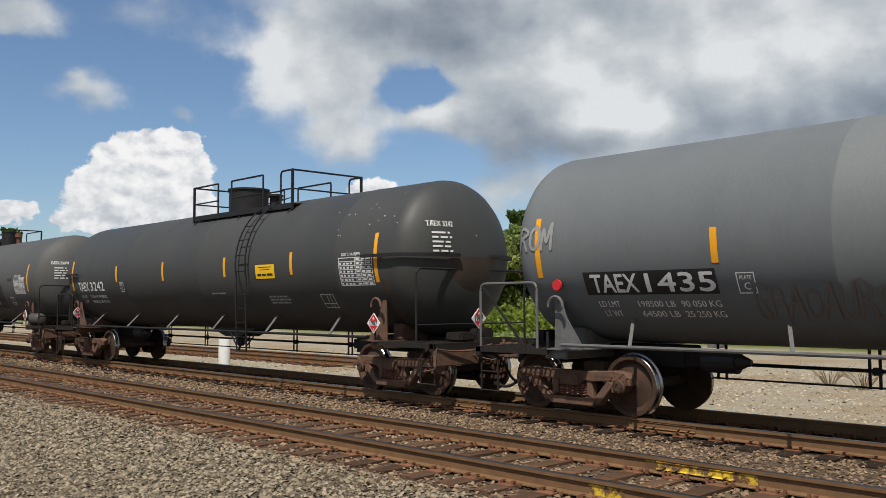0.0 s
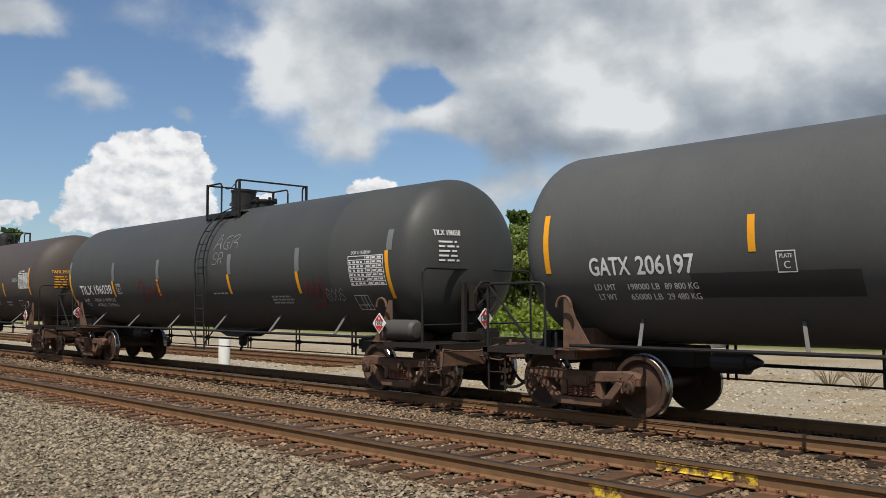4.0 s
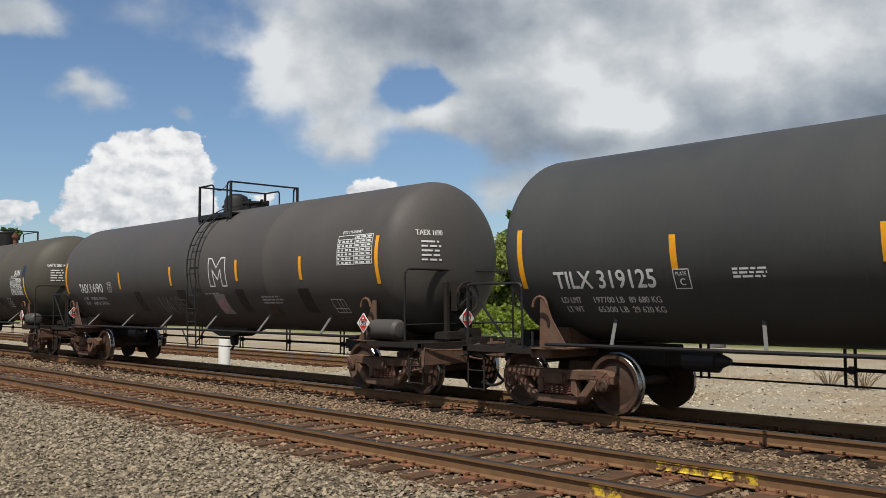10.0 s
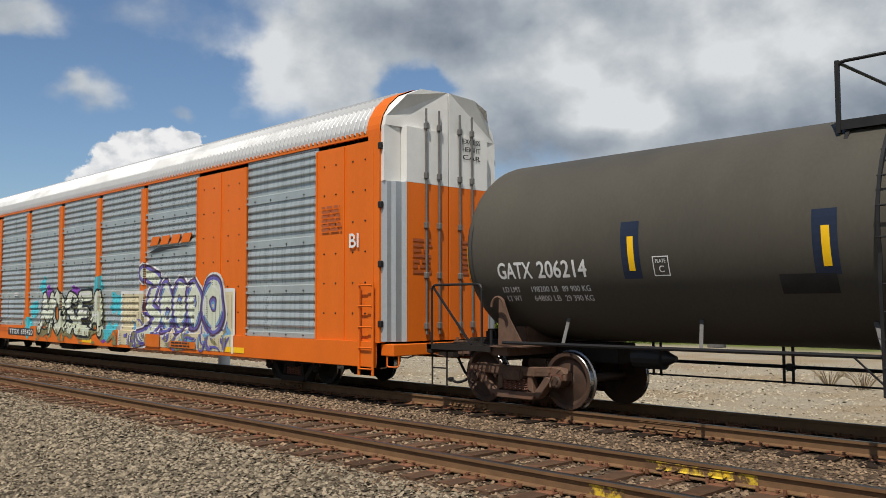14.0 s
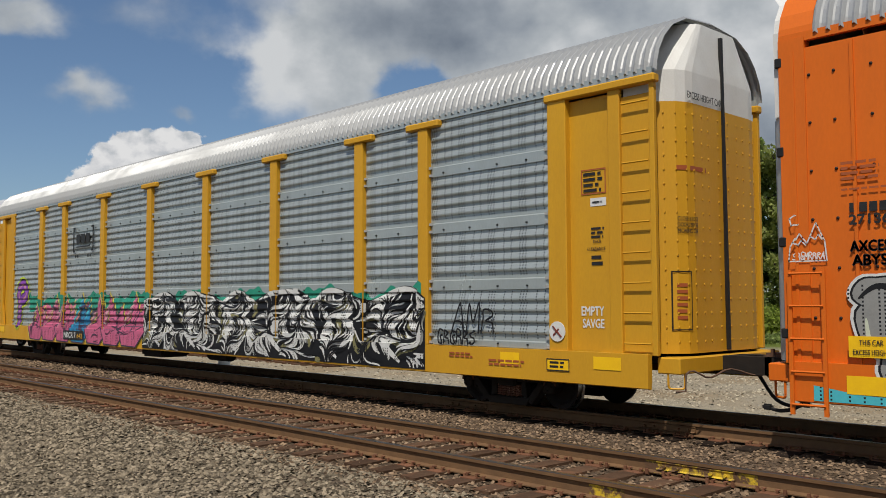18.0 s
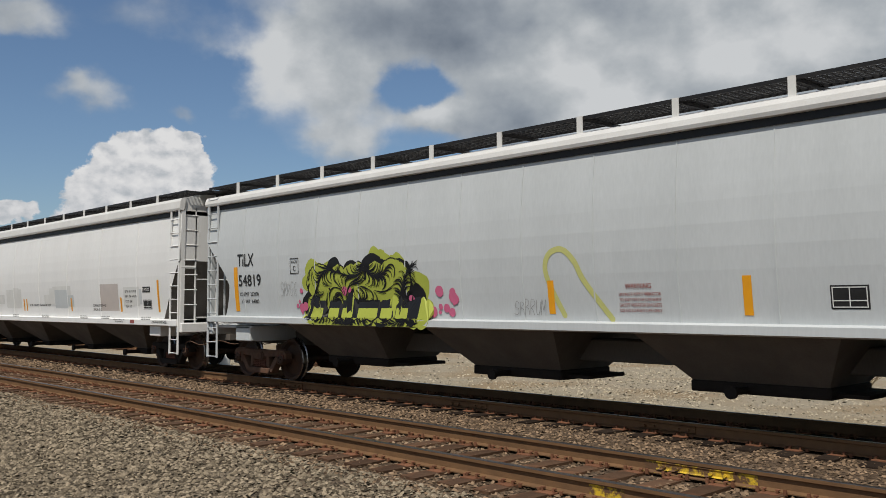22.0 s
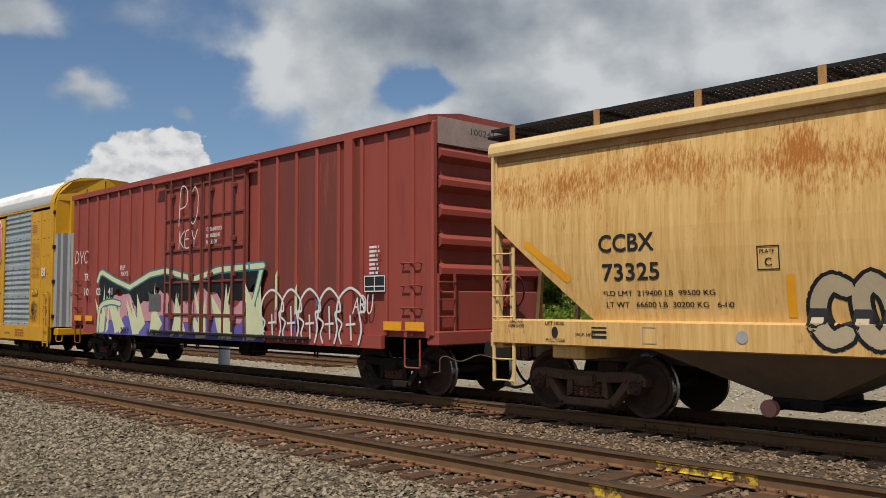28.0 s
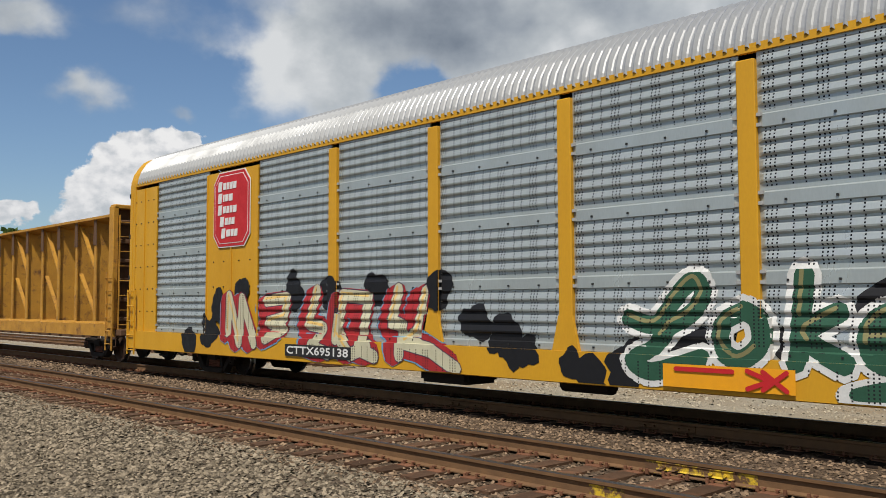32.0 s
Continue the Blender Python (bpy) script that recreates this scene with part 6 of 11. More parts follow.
def cloud(car, spots, surf, color, r, rough=0.3, base=0.004):
    bm = bmesh.new()
    rnd = random.Random(len(spots) * 7 + int(r * 100))
    for i, (x, z) in enumerate(spots):
        for k in range(3):
            blob(bm, x + rnd.uniform(-0.6, 0.6) * r, z + rnd.uniform(-0.35, 0.35) * r, r * rnd.uniform(0.6, 1.1), r * rnd.uniform(0.6, 1.0), surf, base + (i * 3 + k) * 0.00005, rnd, rough=rough)
    sprayed(bm, color, car)


def panel(car, x0, x1, z0, z1, surf, color, edge, base=0.006):
    bm = bmesh.new()
    patch(bm, x0, x1, z0, z1, surf, base * PAINT, 8, 6)
    sprayed(bm, color, car)
    if edge:
        bm = bmesh.new()
        ribbon(bm, [(x0, z0), (x0, z1), (x1, z1), (x1, z0)], 0.08, surf, base + 0.003)
        sprayed(bm, edge, car)


def band(car, x0, x1, low, high, surf, color, off, n=87):
    bm = bmesh.new()
    xs = [x0 + (x1 - x0) * k / n for k in range(n + 1)]
    for a, b in zip(xs, xs[1:]):
        bm.faces.new([bm.verts.new(surf(x, z, off * PAINT)) for x, z in ((a, low(a)), (b, low(b)), (b, high(b)), (a, high(a)))])
    sprayed(bm, color, car)


def flick(bm, pts, w, surf, off):
    """A tapered stroke."""
    n = len(pts)
    edge = []
    for i, (x, z) in enumerate(pts):
        a, b = pts[max(i - 1, 0)], pts[min(i + 1, n - 1)]
        d = math.hypot(b[0] - a[0], b[1] - a[1]) or 1e-6
        h = w / 2 * (0.12 + math.sin(math.pi * (i + 0.4) / n) ** 0.7)
        edge.append(((x - (b[1] - a[1]) / d * h, z + (b[0] - a[0]) / d * h), (x + (b[1] - a[1]) / d * h, z - (b[0] - a[0]) / d * h)))
    rows = [[bm.verts.new(surf(px, pz, off * PAINT)) for px, pz in e] for e in edge]
    for r0, r1 in zip(rows, rows[1:]):
        bm.faces.new((r0[0], r1[0], r1[1], r0[1]))


def swirl(car, x0, x1, z0, z1, surf, count, seed, color, w, base=0.035, curl=1.6, step=0.075, steps=8, top=None):
    """Many tapered lines that follow one curling field."""
    rnd = random.Random(seed)
    bm = bmesh.new()
    for i in range(count):
        x, z = rnd.uniform(x0, x1), rnd.uniform(z0, z1)
        pts = []
        for k in range(steps):
            if not (x0 <= x <= x1 and z0 <= z <= (top(x) if top else z1)):
                break
            pts.append((x, z))
            a = curl * (math.sin(x * 3.3 + 1.3 * z) + 1.1 * math.sin(z * 4.1 - x * 1.7))
            x, z = x + math.cos(a) * step, z + math.sin(a) * step
        if len(pts) > 2:
            flick(bm, pts, w * rnd.uniform(0.7, 1.3), surf, base + i * 0.00004)
    sprayed(bm, color, car)


def tangle(car, x0, x1, z0, z1, surf, seed):
    """A dense wild-style piece: black ground, humped white contours, and white, grey and olive strokes woven through."""
    hump = lambda x: z0 + (z1 - z0) * (0.82 + 0.18 * abs(math.sin((x - x0) * math.pi / 1.85 + 0.4 * math.sin(x * 2.1))))
    band(car, x0, x1, lambda x: z0, hump, surf, "black", 0.012, 120)
    for color, count, w, lift in (("olive", 70, 0.15, 0.014), ("grey", 90, 0.1, 0.018), ("white", 820, 0.046, 0.022)):
        swirl(car, x0, x1, z0, z1 + 0.2, surf, count, seed + count, color, w, lift, 1.5, 0.085, 10, hump)
    bm = bmesh.new()
    x, k = x0, 0
    while x < x1 - 1.0:
        pts = [(x + 1.5 * j / 10, hump(x + 1.5 * j / 10) - 0.06) for j in range(11)]
        flick(bm, pts, 0.1, surf, 0.048)
        flick(bm, curve_points([(x + 0.25, z1 - 0.25), (x + 0.7, z1 - 0.75), (x + 0.45, z0 + 0.5), (x + 1.0, z0 + 0.1)], 5), 0.15, surf, 0.0485)
        flick(bm, curve_points([(x + 1.6, z1 - 0.3), (x + 1.2, z1 - 0.6), (x + 1.5, z0 + 0.6), (x + 1.1, z0 + 0.3)], 5), 0.14, surf, 0.049)
        x += 1.85
    sprayed(bm, "white", car)
    swirl(car, x0, x1, z0, z1, surf, 420, seed + 5, "black", 0.03, 0.0495, 1.5, 0.08, 9, hump)


def tag(car, word, x0, x1, z0, z1, surf, color, w=0.03):
    """A word in single sprayed strokes."""
    bm = bmesh.new()
    ww = (x1 - x0) / len(word)
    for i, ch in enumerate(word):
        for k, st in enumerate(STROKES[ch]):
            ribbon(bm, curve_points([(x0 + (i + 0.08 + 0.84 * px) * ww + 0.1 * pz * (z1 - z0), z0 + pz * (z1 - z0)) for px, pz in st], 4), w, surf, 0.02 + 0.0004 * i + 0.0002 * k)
    ob = part("spray_tag", bm, spray("spray_" + color, INK[color]), car)
    ob["kind"] = "stuff"
    return ob


def scrawl(car, x0, x1, z0, z1, surf, n, seed, color, w=0.045, name="spray_tag"):
    """A quick tag of thin joined letters."""
    rnd = random.Random(seed)
    bm = bmesh.new()
    ww = (x1 - x0) / n
    for i in range(n):
        g = GLYPHS[rnd.randrange(len(GLYPHS))]
        pts = [(x0 + i * ww + ww * (0.05 + 0.9 * px) + 0.12 * pz * (z1 - z0), z0 + (z1 - z0) * (pz * rnd.uniform(0.75, 1.0))) for px, pz in g]
        ribbon(bm, curve_points(pts, 4), w, surf, 0.0245 + i * 0.0002)
    ob = part(name, bm, spray("spray_" + color, INK[color]), car)
    ob["kind"] = "stuff"
    return ob


# ---- ladders and grab irons of box-like cars ----
def side_ladder(car, x, w, y, z0, z1, n, mat, name="ladder", rails=True, drop=0.0):
    bm = bmesh.new()
    if rails:
        for s in (-w / 2, w / 2):
            bar(bm, (x + s, y, z0 - drop), (x + s, y, z1), 0.045, 0.03)
    for i in range(n):
        z = z0 + (z1 - z0) * (i + 0.5) / n
        tube(bm, [(x - w / 2, y - 0.03, z), (x + w / 2, y - 0.03, z)], 0.014, 6)
        if not rails:
            for s in (-w / 2, w / 2):
                tube(bm, [(x + s, y - 0.03, z), (x + s, y + 0.05, z - 0.02)], 0.014, 6)
            part("grab_iron", bm, mat, car)
            bm = bmesh.new()
    if rails:
        return part(name, bm, mat, car)
    bm.free()


def end_ladder(car, x, y, w, z0, z1, n, mat, name="end_ladder"):
    bm = bmesh.new()
    for s in (-w / 2, w / 2):
        bar(bm, (x, y + s, z0), (x, y + s, z1), 0.04, 0.03)
    for i in range(n):
        z = z0 + (z1 - z0) * (i + 0.5) / n
        tube(bm, [(x + 0.02, y - w / 2, z), (x + 0.02, y + w / 2, z)], 0.014, 6)
    return part(name, bm, mat, car)


# ---- autoracks ----
def dotted(m):
    """Adds the rows of small drilled holes of a screen panel to a material."""
    t = m.node_tree
    bsdf = t.nodes["Principled BSDF"]
    old = bsdf.inputs["Base Color"].links[0].from_socket
    tc = nd(t, "ShaderNodeTexCoord")
    sep = nd(t, "ShaderNodeSeparateXYZ")
    t.links.new(tc.outputs["Object"], sep.inputs[0])

    def cell(v, pitch, r):
        f = math_node(t, "FRACT", math_node(t, "DIVIDE", v, pitch))
        d = math_node(t, "ABSOLUTE", math_node(t, "SUBTRACT", f, 0.5))
        return math_node(t, "LESS_THAN", d, r / pitch)

    # columns of holes: three close together, then two singles
    cols = None
    for p in (0.06, 0.12, 0.18, 0.39, 0.55):
        f = math_node(t, "FRACT", math_node(t, "DIVIDE", math_node(t, "ADD", sep.outputs[0], 0.335 - p + 6.7), 0.67))
        near = math_node(t, "LESS_THAN", math_node(t, "ABSOLUTE", math_node(t, "SUBTRACT", f, 0.5)), 0.0108 / 0.67)
        cols = near if cols is None else math_node(t, "ADD", cols, near)
    # none on the plain band at the foot of each tier
    tier = math_node(t, "FRACT", math_node(t, "DIVIDE", math_node(t, "SUBTRACT", sep.outputs[2], 0.91 - 0.98), 0.98))
    hole = math_node(t, "MULTIPLY", cols, cell(sep.outputs[2], 0.045, 0.0115))
    fac = math_node(t, "MULTIPLY", hole, math_node(t, "GREATER_THAN", tier, 0.23))
    mix = nd(t, "ShaderNodeMix", data_type="RGBA")
    t.links.new(fac, mix.inputs[0])
    t.links.new(old, mix.inputs[6])
    mix.inputs[7].default_value = (0.01, 0.01, 0.012, 1)
    t.links.new(mix.outputs[2], bsdf.inputs["Base Color"])
    return m


dotted(M["rack_panel"])
SCREENS = {}


def screen_panel(w, y, z0, z1, tiers):
    """A corrugated screen panel: in each tier a group of sideways ribs under a flat band."""
    key = (round(w, 2), y, z0, z1)
    if key not in SCREENS:
        bm = bmesh.new()
        prof = [(y, z0)]
        th = 0.98
        for k in range(tiers):
            b = z1 - (tiers - k) * th
            prof += [(y - 0.03, max(b, z0) + 0.012), (y - 0.03, b + 0.17), (y, b + 0.19)]
            for r in range(4):
                c = b + 0.285 + r * 0.17
                prof += [(y, c), (y - 0.036, c + 0.028), (y - 0.039, c + 0.05), (y - 0.014, c + 0.12), (y, c + 0.145)]
            prof += [(y, b + th - 0.002)]
        prof.append((y, z1))
        inset = 0.07
        rows = []
        for yy, z in prof:
            rows.append([bm.verts.new((-w / 2, y, z)), bm.verts.new((-w / 2 + inset, yy, z)), bm.verts.new((w / 2 - inset, yy, z)), bm.verts.new((w / 2, y, z))])
        for a, b in zip(rows, rows[1:]):
            for i in range(3):
                bm.faces.new((a[i], a[i + 1], b[i + 1], b[i]))
        back = [bm.verts.new(p) for p in ((-w / 2, y + 0.03, z0), (w / 2, y + 0.03, z0), (w / 2, y + 0.03, z1), (-w / 2, y + 0.03, z1))]
        bm.faces.new(back[::-1])
        # bolts on the flat bands and latches at the edges
        for k in range(tiers):
            zb = z1 - (tiers - k) * th + 0.05 + (0.07 if k == 0 else 0)
            x = -w / 2 + 0.35
            while x < w / 2 - 0.2:
                box(bm, x - 0.014, x + 0.014, y - 0.05, y - 0.025, zb, zb + 0.028, 1)
                x += 0.62
            for s in (-1, 1):
                for dz in (0.0, 0.13):
                    box(bm, s * (w / 2 - 0.035) - 0.035, s * (w / 2 - 0.035) + 0.035, y - 0.05, y, zb - 0.03 + dz, zb + 0.015 + dz, 2)
        fixed(bm)
        me = bpy.data.meshes.new("screen_panel")
        bm.to_mesh(me)
        bm.free()
        for mm in ("rack_panel", "black_ink", "grey_ink"):
            me.materials.append(M[mm])
        SCREENS[key] = me
    return SCREENS[key]


ROOF = [(-1.52, 4.86), (-1.5, 5.0), (-1.44, 5.18), (-1.3, 5.4), (-1.08, 5.6), (-0.72, 5.76), (0, 5.82), (0.72, 5.76), (1.08, 5.6), (1.3, 5.4), (1.44, 5.18), (1.5, 5.0), (1.52, 4.86)]


def rack_roof(car, x0, x1, mat, pitch=0.152):
    """Arched roof of sheet with ribs running from eave to eave."""
    bm = bmesh.new()
    n = int((x1 - x0) / pitch)
    prev = None
    for i in range(n):
        for f, d in ((0.0, 0.0), (0.36, 0.0), (0.46, 0.04), (0.62, 0.046), (0.86, 0.012)):
            x = x0 + (i + f) * (x1 - x0) / n
            ring = [bm.verts.new((x, yy * (1 + d / 1.5), zz + d)) for yy, zz in ROOF]
            if prev:
                for a in range(len(ROOF) - 1):
                    bm.faces.new((prev[a], prev[a + 1], ring[a + 1], ring[a]))
            prev = ring
    part("roof", fixed(bm), mat, car, "corrugated silver roof")


def rivet_mesh():
    bm = bmesh.new()
    turned(bm, [(0.0, 0.02), (-0.012, 0.018), (-0.02, 0.008)], "y", 6)
    fixed(bm)
    me = bpy.data.meshes.new("rivet")
    bm.to_mesh(me)
    bm.free()
    me.materials.append(M["black_steel"])
    return me


RIVET = rivet_mesh()


def autorack(name, label, a, b, paint, layout, end_paint, door_low, closed=True, roof="rack_roof", sill_paint=None):
    """An autorack between couplings a and b. layout: bays of ("screen" | "sheet" | "post" | "tee", from, to)."""
    c, half = (a + b) / 2, (a - b) / 2
    car = car_thing(name, label, "autorack", c)
    RELIEF[car] = layout
    P = M[paint]
    Y = -1.5
    e = 13.75
    for s in (-1, 1):
        add_truck(car, "small", s * (half - 4.2))
    add_draft_gear(car, half)
    bm = bmesh.new()
    for s in (-1, 1):
        extrude_x(bm, [(s * 1.5, 0.98), (s * 1.6, 0.98), (s * 1.6, 0.52), (s * 1.52, 0.5), (s * 1.5, 0.62)], -e + 0.1, e - 0.1)
    part("side_sill", fixed(bm), P, car)
    bm = bmesh.new()
    box(bm, -e + 0.2, e - 0.2, -1.49, 1.49, 0.84, 0.94)
    for s in (-1, 1):
        box(bm, s * (half - 0.45) - 0.6, s * (half - 0.45) + 0.4, -0.32, 0.32, 0.68, 0.93)
    bevelled(bm, -half + 3, half - 3, -0.25, 0.25, 0.55, 0.84, 0.02)
    part("deck", bm, M["truck_dark"], car)
    bm = bmesh.new()
    bevelled(bm, -2.4, -1.2, -1.3, -0.5, 0.3, 0.62, 0.06)
    part("brake_reservoir", fixed(bm), M["truck_dark"], car)
    bm = bmesh.new()
    turned(bm, [(0.2, 0.16), (1.1, 0.16)], "x", 12, (0.3, -0.8, 0.45))
    part("brake_gear", fixed(bm), M["truck_dark"], car)
    # top chord under the eave
    for s in (-1, 1):
        bm = bmesh.new()
        box(bm, -e, e, s * 1.47 if s > 0 else -1.54, s * 1.54 if s > 0 else -1.47, 4.83, 4.94)
        part("top_chord", bm, M["rack_panel"] if not closed else P, car)
    for kind, x0, x1 in layout:
        w, m = x1 - x0, (x0 + x1) / 2
        for side in (0, 180):
            turn = pose(0, 0, 0, 0, 0, side)
            if kind == "screen":
                ob = new("screen_panel", screen_panel(w, Y, 0.975, 4.83, 4))
                ob.parent = car
                ob.matrix_basis = turn @ pose(m if not side else -m, 0, 0)
                continue
            mm = m if not side else -m
            bm = bmesh.new()
            if kind == "sheet":
                box(bm, mm - w / 2, mm + w / 2, Y - 0.035, Y + 0.02, 0.96, 4.74)
                for xx in (-w / 2, 0, w / 2):
                    box(bm, mm + xx - 0.02, mm + xx + 0.02, Y - 0.06, Y - 0.03, 0.98, 4.72)
                sheet = part("side_sheet", bm, P, car, m=turn)
                for k in range(6):
                    for xx in (-w * 0.36, -w * 0.15, w * 0.15, w * 0.36):
                        rivet = new("rivet", RIVET)
                        rivet.parent = sheet
                        rivet.matrix_basis = pose(mm + xx, Y - 0.035, 1.5 + k * 0.58)
            elif kind == "post":
                bevelled(bm, mm - w / 2, mm + w / 2, Y - 0.075, Y + 0.04, 0.98, 4.74, 0.012, 1)
                slab(bm, [(mm - w / 2 - 0.13, 0.96), (mm + w / 2 + 0.13, 0.96), (mm + w / 2, 1.5), (mm - w / 2, 1.5)], Y - 0.085, Y - 0.03)
                part("post", fixed(bm), P, car, m=turn)
            elif kind == "tee":
                bevelled(bm, mm - w / 2, mm + w / 2, Y - 0.1, Y + 0.04, 0.98, 4.72, 0.012, 1)
                bevelled(bm, mm - 0.42, mm + 0.42, Y - 0.13, Y + 0.0, 4.72, 4.84, 0.02, 1)
                part("post", bm, P, car, m=turn)
    rack_roof(car, -e + (0.35 if closed else -0.1), e - (0.35 if closed else -0.1), M[roof])
    for s in (0, 180):
        turn = pose(0, 0, 0, 0, 0, s)
        if closed:
            # arched end cap and closed doors with corner columns
            bm = bmesh.new()
            ring0 = [bm.verts.new((e - 0.4, y * 1.012, z + 0.02)) for y, z in ROOF]
            ring1 = [bm.verts.new((e + 0.02, y * 1.012, z + 0.02)) for y, z in ROOF]
            for i in range(len(ROOF) - 1):
                bm.faces.new((ring0[i], ring0[i + 1], ring1[i + 1], ring1[i]))
            part("end_cap", fixed(bm), P, car, m=turn)
            for y in (-1, 1):
                bm = bmesh.new()
                extrude_x(bm, [(y * 1.55, 0.96), (y * 1.55, 4.88), (y * 1.4, 4.88), (y * 1.4, 0.96)], e - 0.3, e + 0.02)
                part("corner_post", fixed(bm), P, car, m=turn)
                bm = bmesh.new()
                slabx = [(e + 0.02, y * 1.5), (e + 0.12, y * 1.44), (e + 0.12, y * 1.34), (e + 0.2, y * 1.3), (e + 0.2, y * 1.16), (e + 0.28, y * 1.1), (e + 0.02, y * 1.1)]
                lo = [bm.verts.new((xx, yy, 0.98)) for xx, yy in slabx]
                hi = [bm.verts.new((xx, yy, 3.95)) for xx, yy in slabx]
                for i in range(len(slabx)):
                    j = (i + 1) % len(slabx)
                    bm.faces.new((lo[i], lo[j], hi[j], hi[i]))
                bm.faces.new(lo)
                bm.faces.new(hi[::-1])
                part("door_hinge_column", fixed(bm), M["galvanized"], car, "galvanized folded door column", m=turn)
                for z0, z1, mat in ((0.98, 3.95, door_low), (3.954, 5.0, end_paint)):
                    bm = bmesh.new()
                    box(bm, e + 0.02, e + 0.27, min(y * 0.02, y * 1.09), max(y * 0.02, y * 1.09), z0, z1)
                    part("end_door", bm, M[mat], car, m=turn)
                bm = bmesh.new()
                prof = [(y * 0.02, 5.0), (y * 1.48, 5.0)] + [(yy, zz) for yy, zz in ROOF if yy * y > 0.05 and zz > 5.0][::(1 if y > 0 else -1)][::-1] + [(y * 0.02, 5.8)]
                face = [bm.verts.new((e + 0.27 if abs(yy) < 1.1 else e + 0.1, yy, zz)) for yy, zz in prof]
                bm.faces.new(face)
                back = [bm.verts.new((e + 0.0, yy, zz)) for yy, zz in prof]
                for i in range(len(prof)):
                    j = (i + 1) % len(prof)
                    bm.faces.new((face[i], face[j], back[j], back[i]))
                part("end_door_top", fixed(bm), M[end_paint], car, m=turn)
                bm = bmesh.new()
                extrude_x(bm, [(y * 1.5, 3.954), (y * 1.1, 3.954), (y * 1.1, 5.0), (y * 1.5, 5.0)], e + 0.02, e + 0.1)
                part("end_door_side", fixed(bm), M[end_paint], car, m=turn)
                for dy in (0.28, 0.62):
                    bm = bmesh.new()
                    tube(bm, [(e + 0.3, y * dy, 1.1), (e + 0.3, y * dy, 5.4)], 0.022, 7)
                    for k in range(5):
                        bevelled(bm, e + 0.26, e + 0.34, y * dy - 0.04, y * dy + 0.04, 1.2 + k * 0.95, 1.32 + k * 0.95, 0.01, 1)
                    part("lock_bar", bm, M["grey_steel"], car, m=turn)
                bm = bmesh.new()
                for k in range(4):
                    bevelled(bm, e - 0.02, e + 0.07, y * 1.52 - 0.04, y * 1.52 + 0.04, 1.25 + k * 1.1, 1.37 + k * 1.1, 0.012, 1)
                part("hinges", bm, M["black_steel"], car, m=turn)
        else:
            # round corner doors set in from open end posts
            bm = bmesh.new()
            arc = [(e - 0.55 + math.sin(k * math.pi / 12) * 0.75, -1.42 + (1 - math.cos(k * math.pi / 12)) * 0.6) for k in range(7)]
            arc += [(xx, -yy) for xx, yy in arc[::-1]]
            for z0, z1, mi in ((0.98, 4.5, 0), (4.5, 5.72, 1)):
                lo = [bm.verts.new((xx, yy * (1 if z1 < 5 else 1), z0)) for xx, yy in arc]
                hi = [bm.verts.new((xx if z1 < 5 else xx - 0.05, yy * (1 if z1 < 5 else 0.55), z1)) for xx, yy in arc]
                mids = None
                if z1 > 5:
                    mids = [bm.verts.new((xx, yy, 4.95)) for xx, yy in arc]
                    for i in range(len(arc) - 1):
                        bm.faces.new((lo[i], lo[i + 1], mids[i + 1], mids[i])).material_index = mi
                        bm.faces.new((mids[i], mids[i + 1], hi[i + 1], hi[i])).material_index = mi
                else:
                    for i in range(len(arc) - 1):
                        bm.faces.new((lo[i], lo[i + 1], hi[i + 1], hi[i])).material_index = mi
                if z1 > 5:
                    bm.faces.new(hi[::-1]).material_index = mi
            for k in range(17):
                for xx, yy in arc[2:-2] + [(e + 0.2, yy) for yy in (-0.6, -0.42, -0.14, 0.14, 0.42, 0.6)]:
                    turned(bm, [(0.0, 0.02), (0.014, 0.012)], "x", 5, (xx - 0.003, yy, 1.14 + k * 0.2))
            part("end_door", fixed(bm), (P, M["white_paint"]), car, "riveted radial end door", m=turn)
            bm = bmesh.new()
            bar(bm, (e + 0.23, 0, 1.0), (e + 0.2, 0, 5.6), 0.05, 0.05)
            part("door_seam", bm, M["black_steel"], car, m=turn)
            for y in (-1.5, 1.5):
                bm = bmesh.new()
                w = 0.04
                bevelled(bm, e - 0.75, e - 0.55, y - w, y + w, 0.96, 4.74, 0.01, 1)
                bevelled(bm, e - 0.06, e + 0.02, y - w, y + w, 0.96, 4.74, 0.01, 1)
                bevelled(bm, e - 1.55, e - 0.72, y * 0.953 - 0.02, y * 0.953 + 0.02, 0.96, 4.7, 0.008, 1)
                bevelled(bm, e - 1.85, e - 1.5, y - 0.06, y + 0.06, 0.96, 4.74, 0.012, 1)
                slab(bm, [(e - 0.92, 0.97), (e - 0.56, 0.97), (e - 0.56, 1.95), (e - 0.68, 1.95)], y - 0.03, y + 0.03)
                bevelled(bm, e - 0.55, e - 0.06, y * 0.985 - 0.01, y * 0.985 + 0.01, 0.96, 4.6, 0.004, 1)
                bevelled(bm, e - 1.9, e + 0.06, y - 0.09, y + 0.06, 4.72, 4.84, 0.02, 1)
                part("end_frame", bm, P, car, m=turn)
                for k in range(9):
                    z = 1.12 + k * 0.42
                    yy = y * 1.04
                    bm = bmesh.new()
                    tube(bm, [(e - 0.5, yy, z), (e - 0.06, yy, z)], 0.014, 6)
                    part("grab_iron", bm, P, car, m=turn)
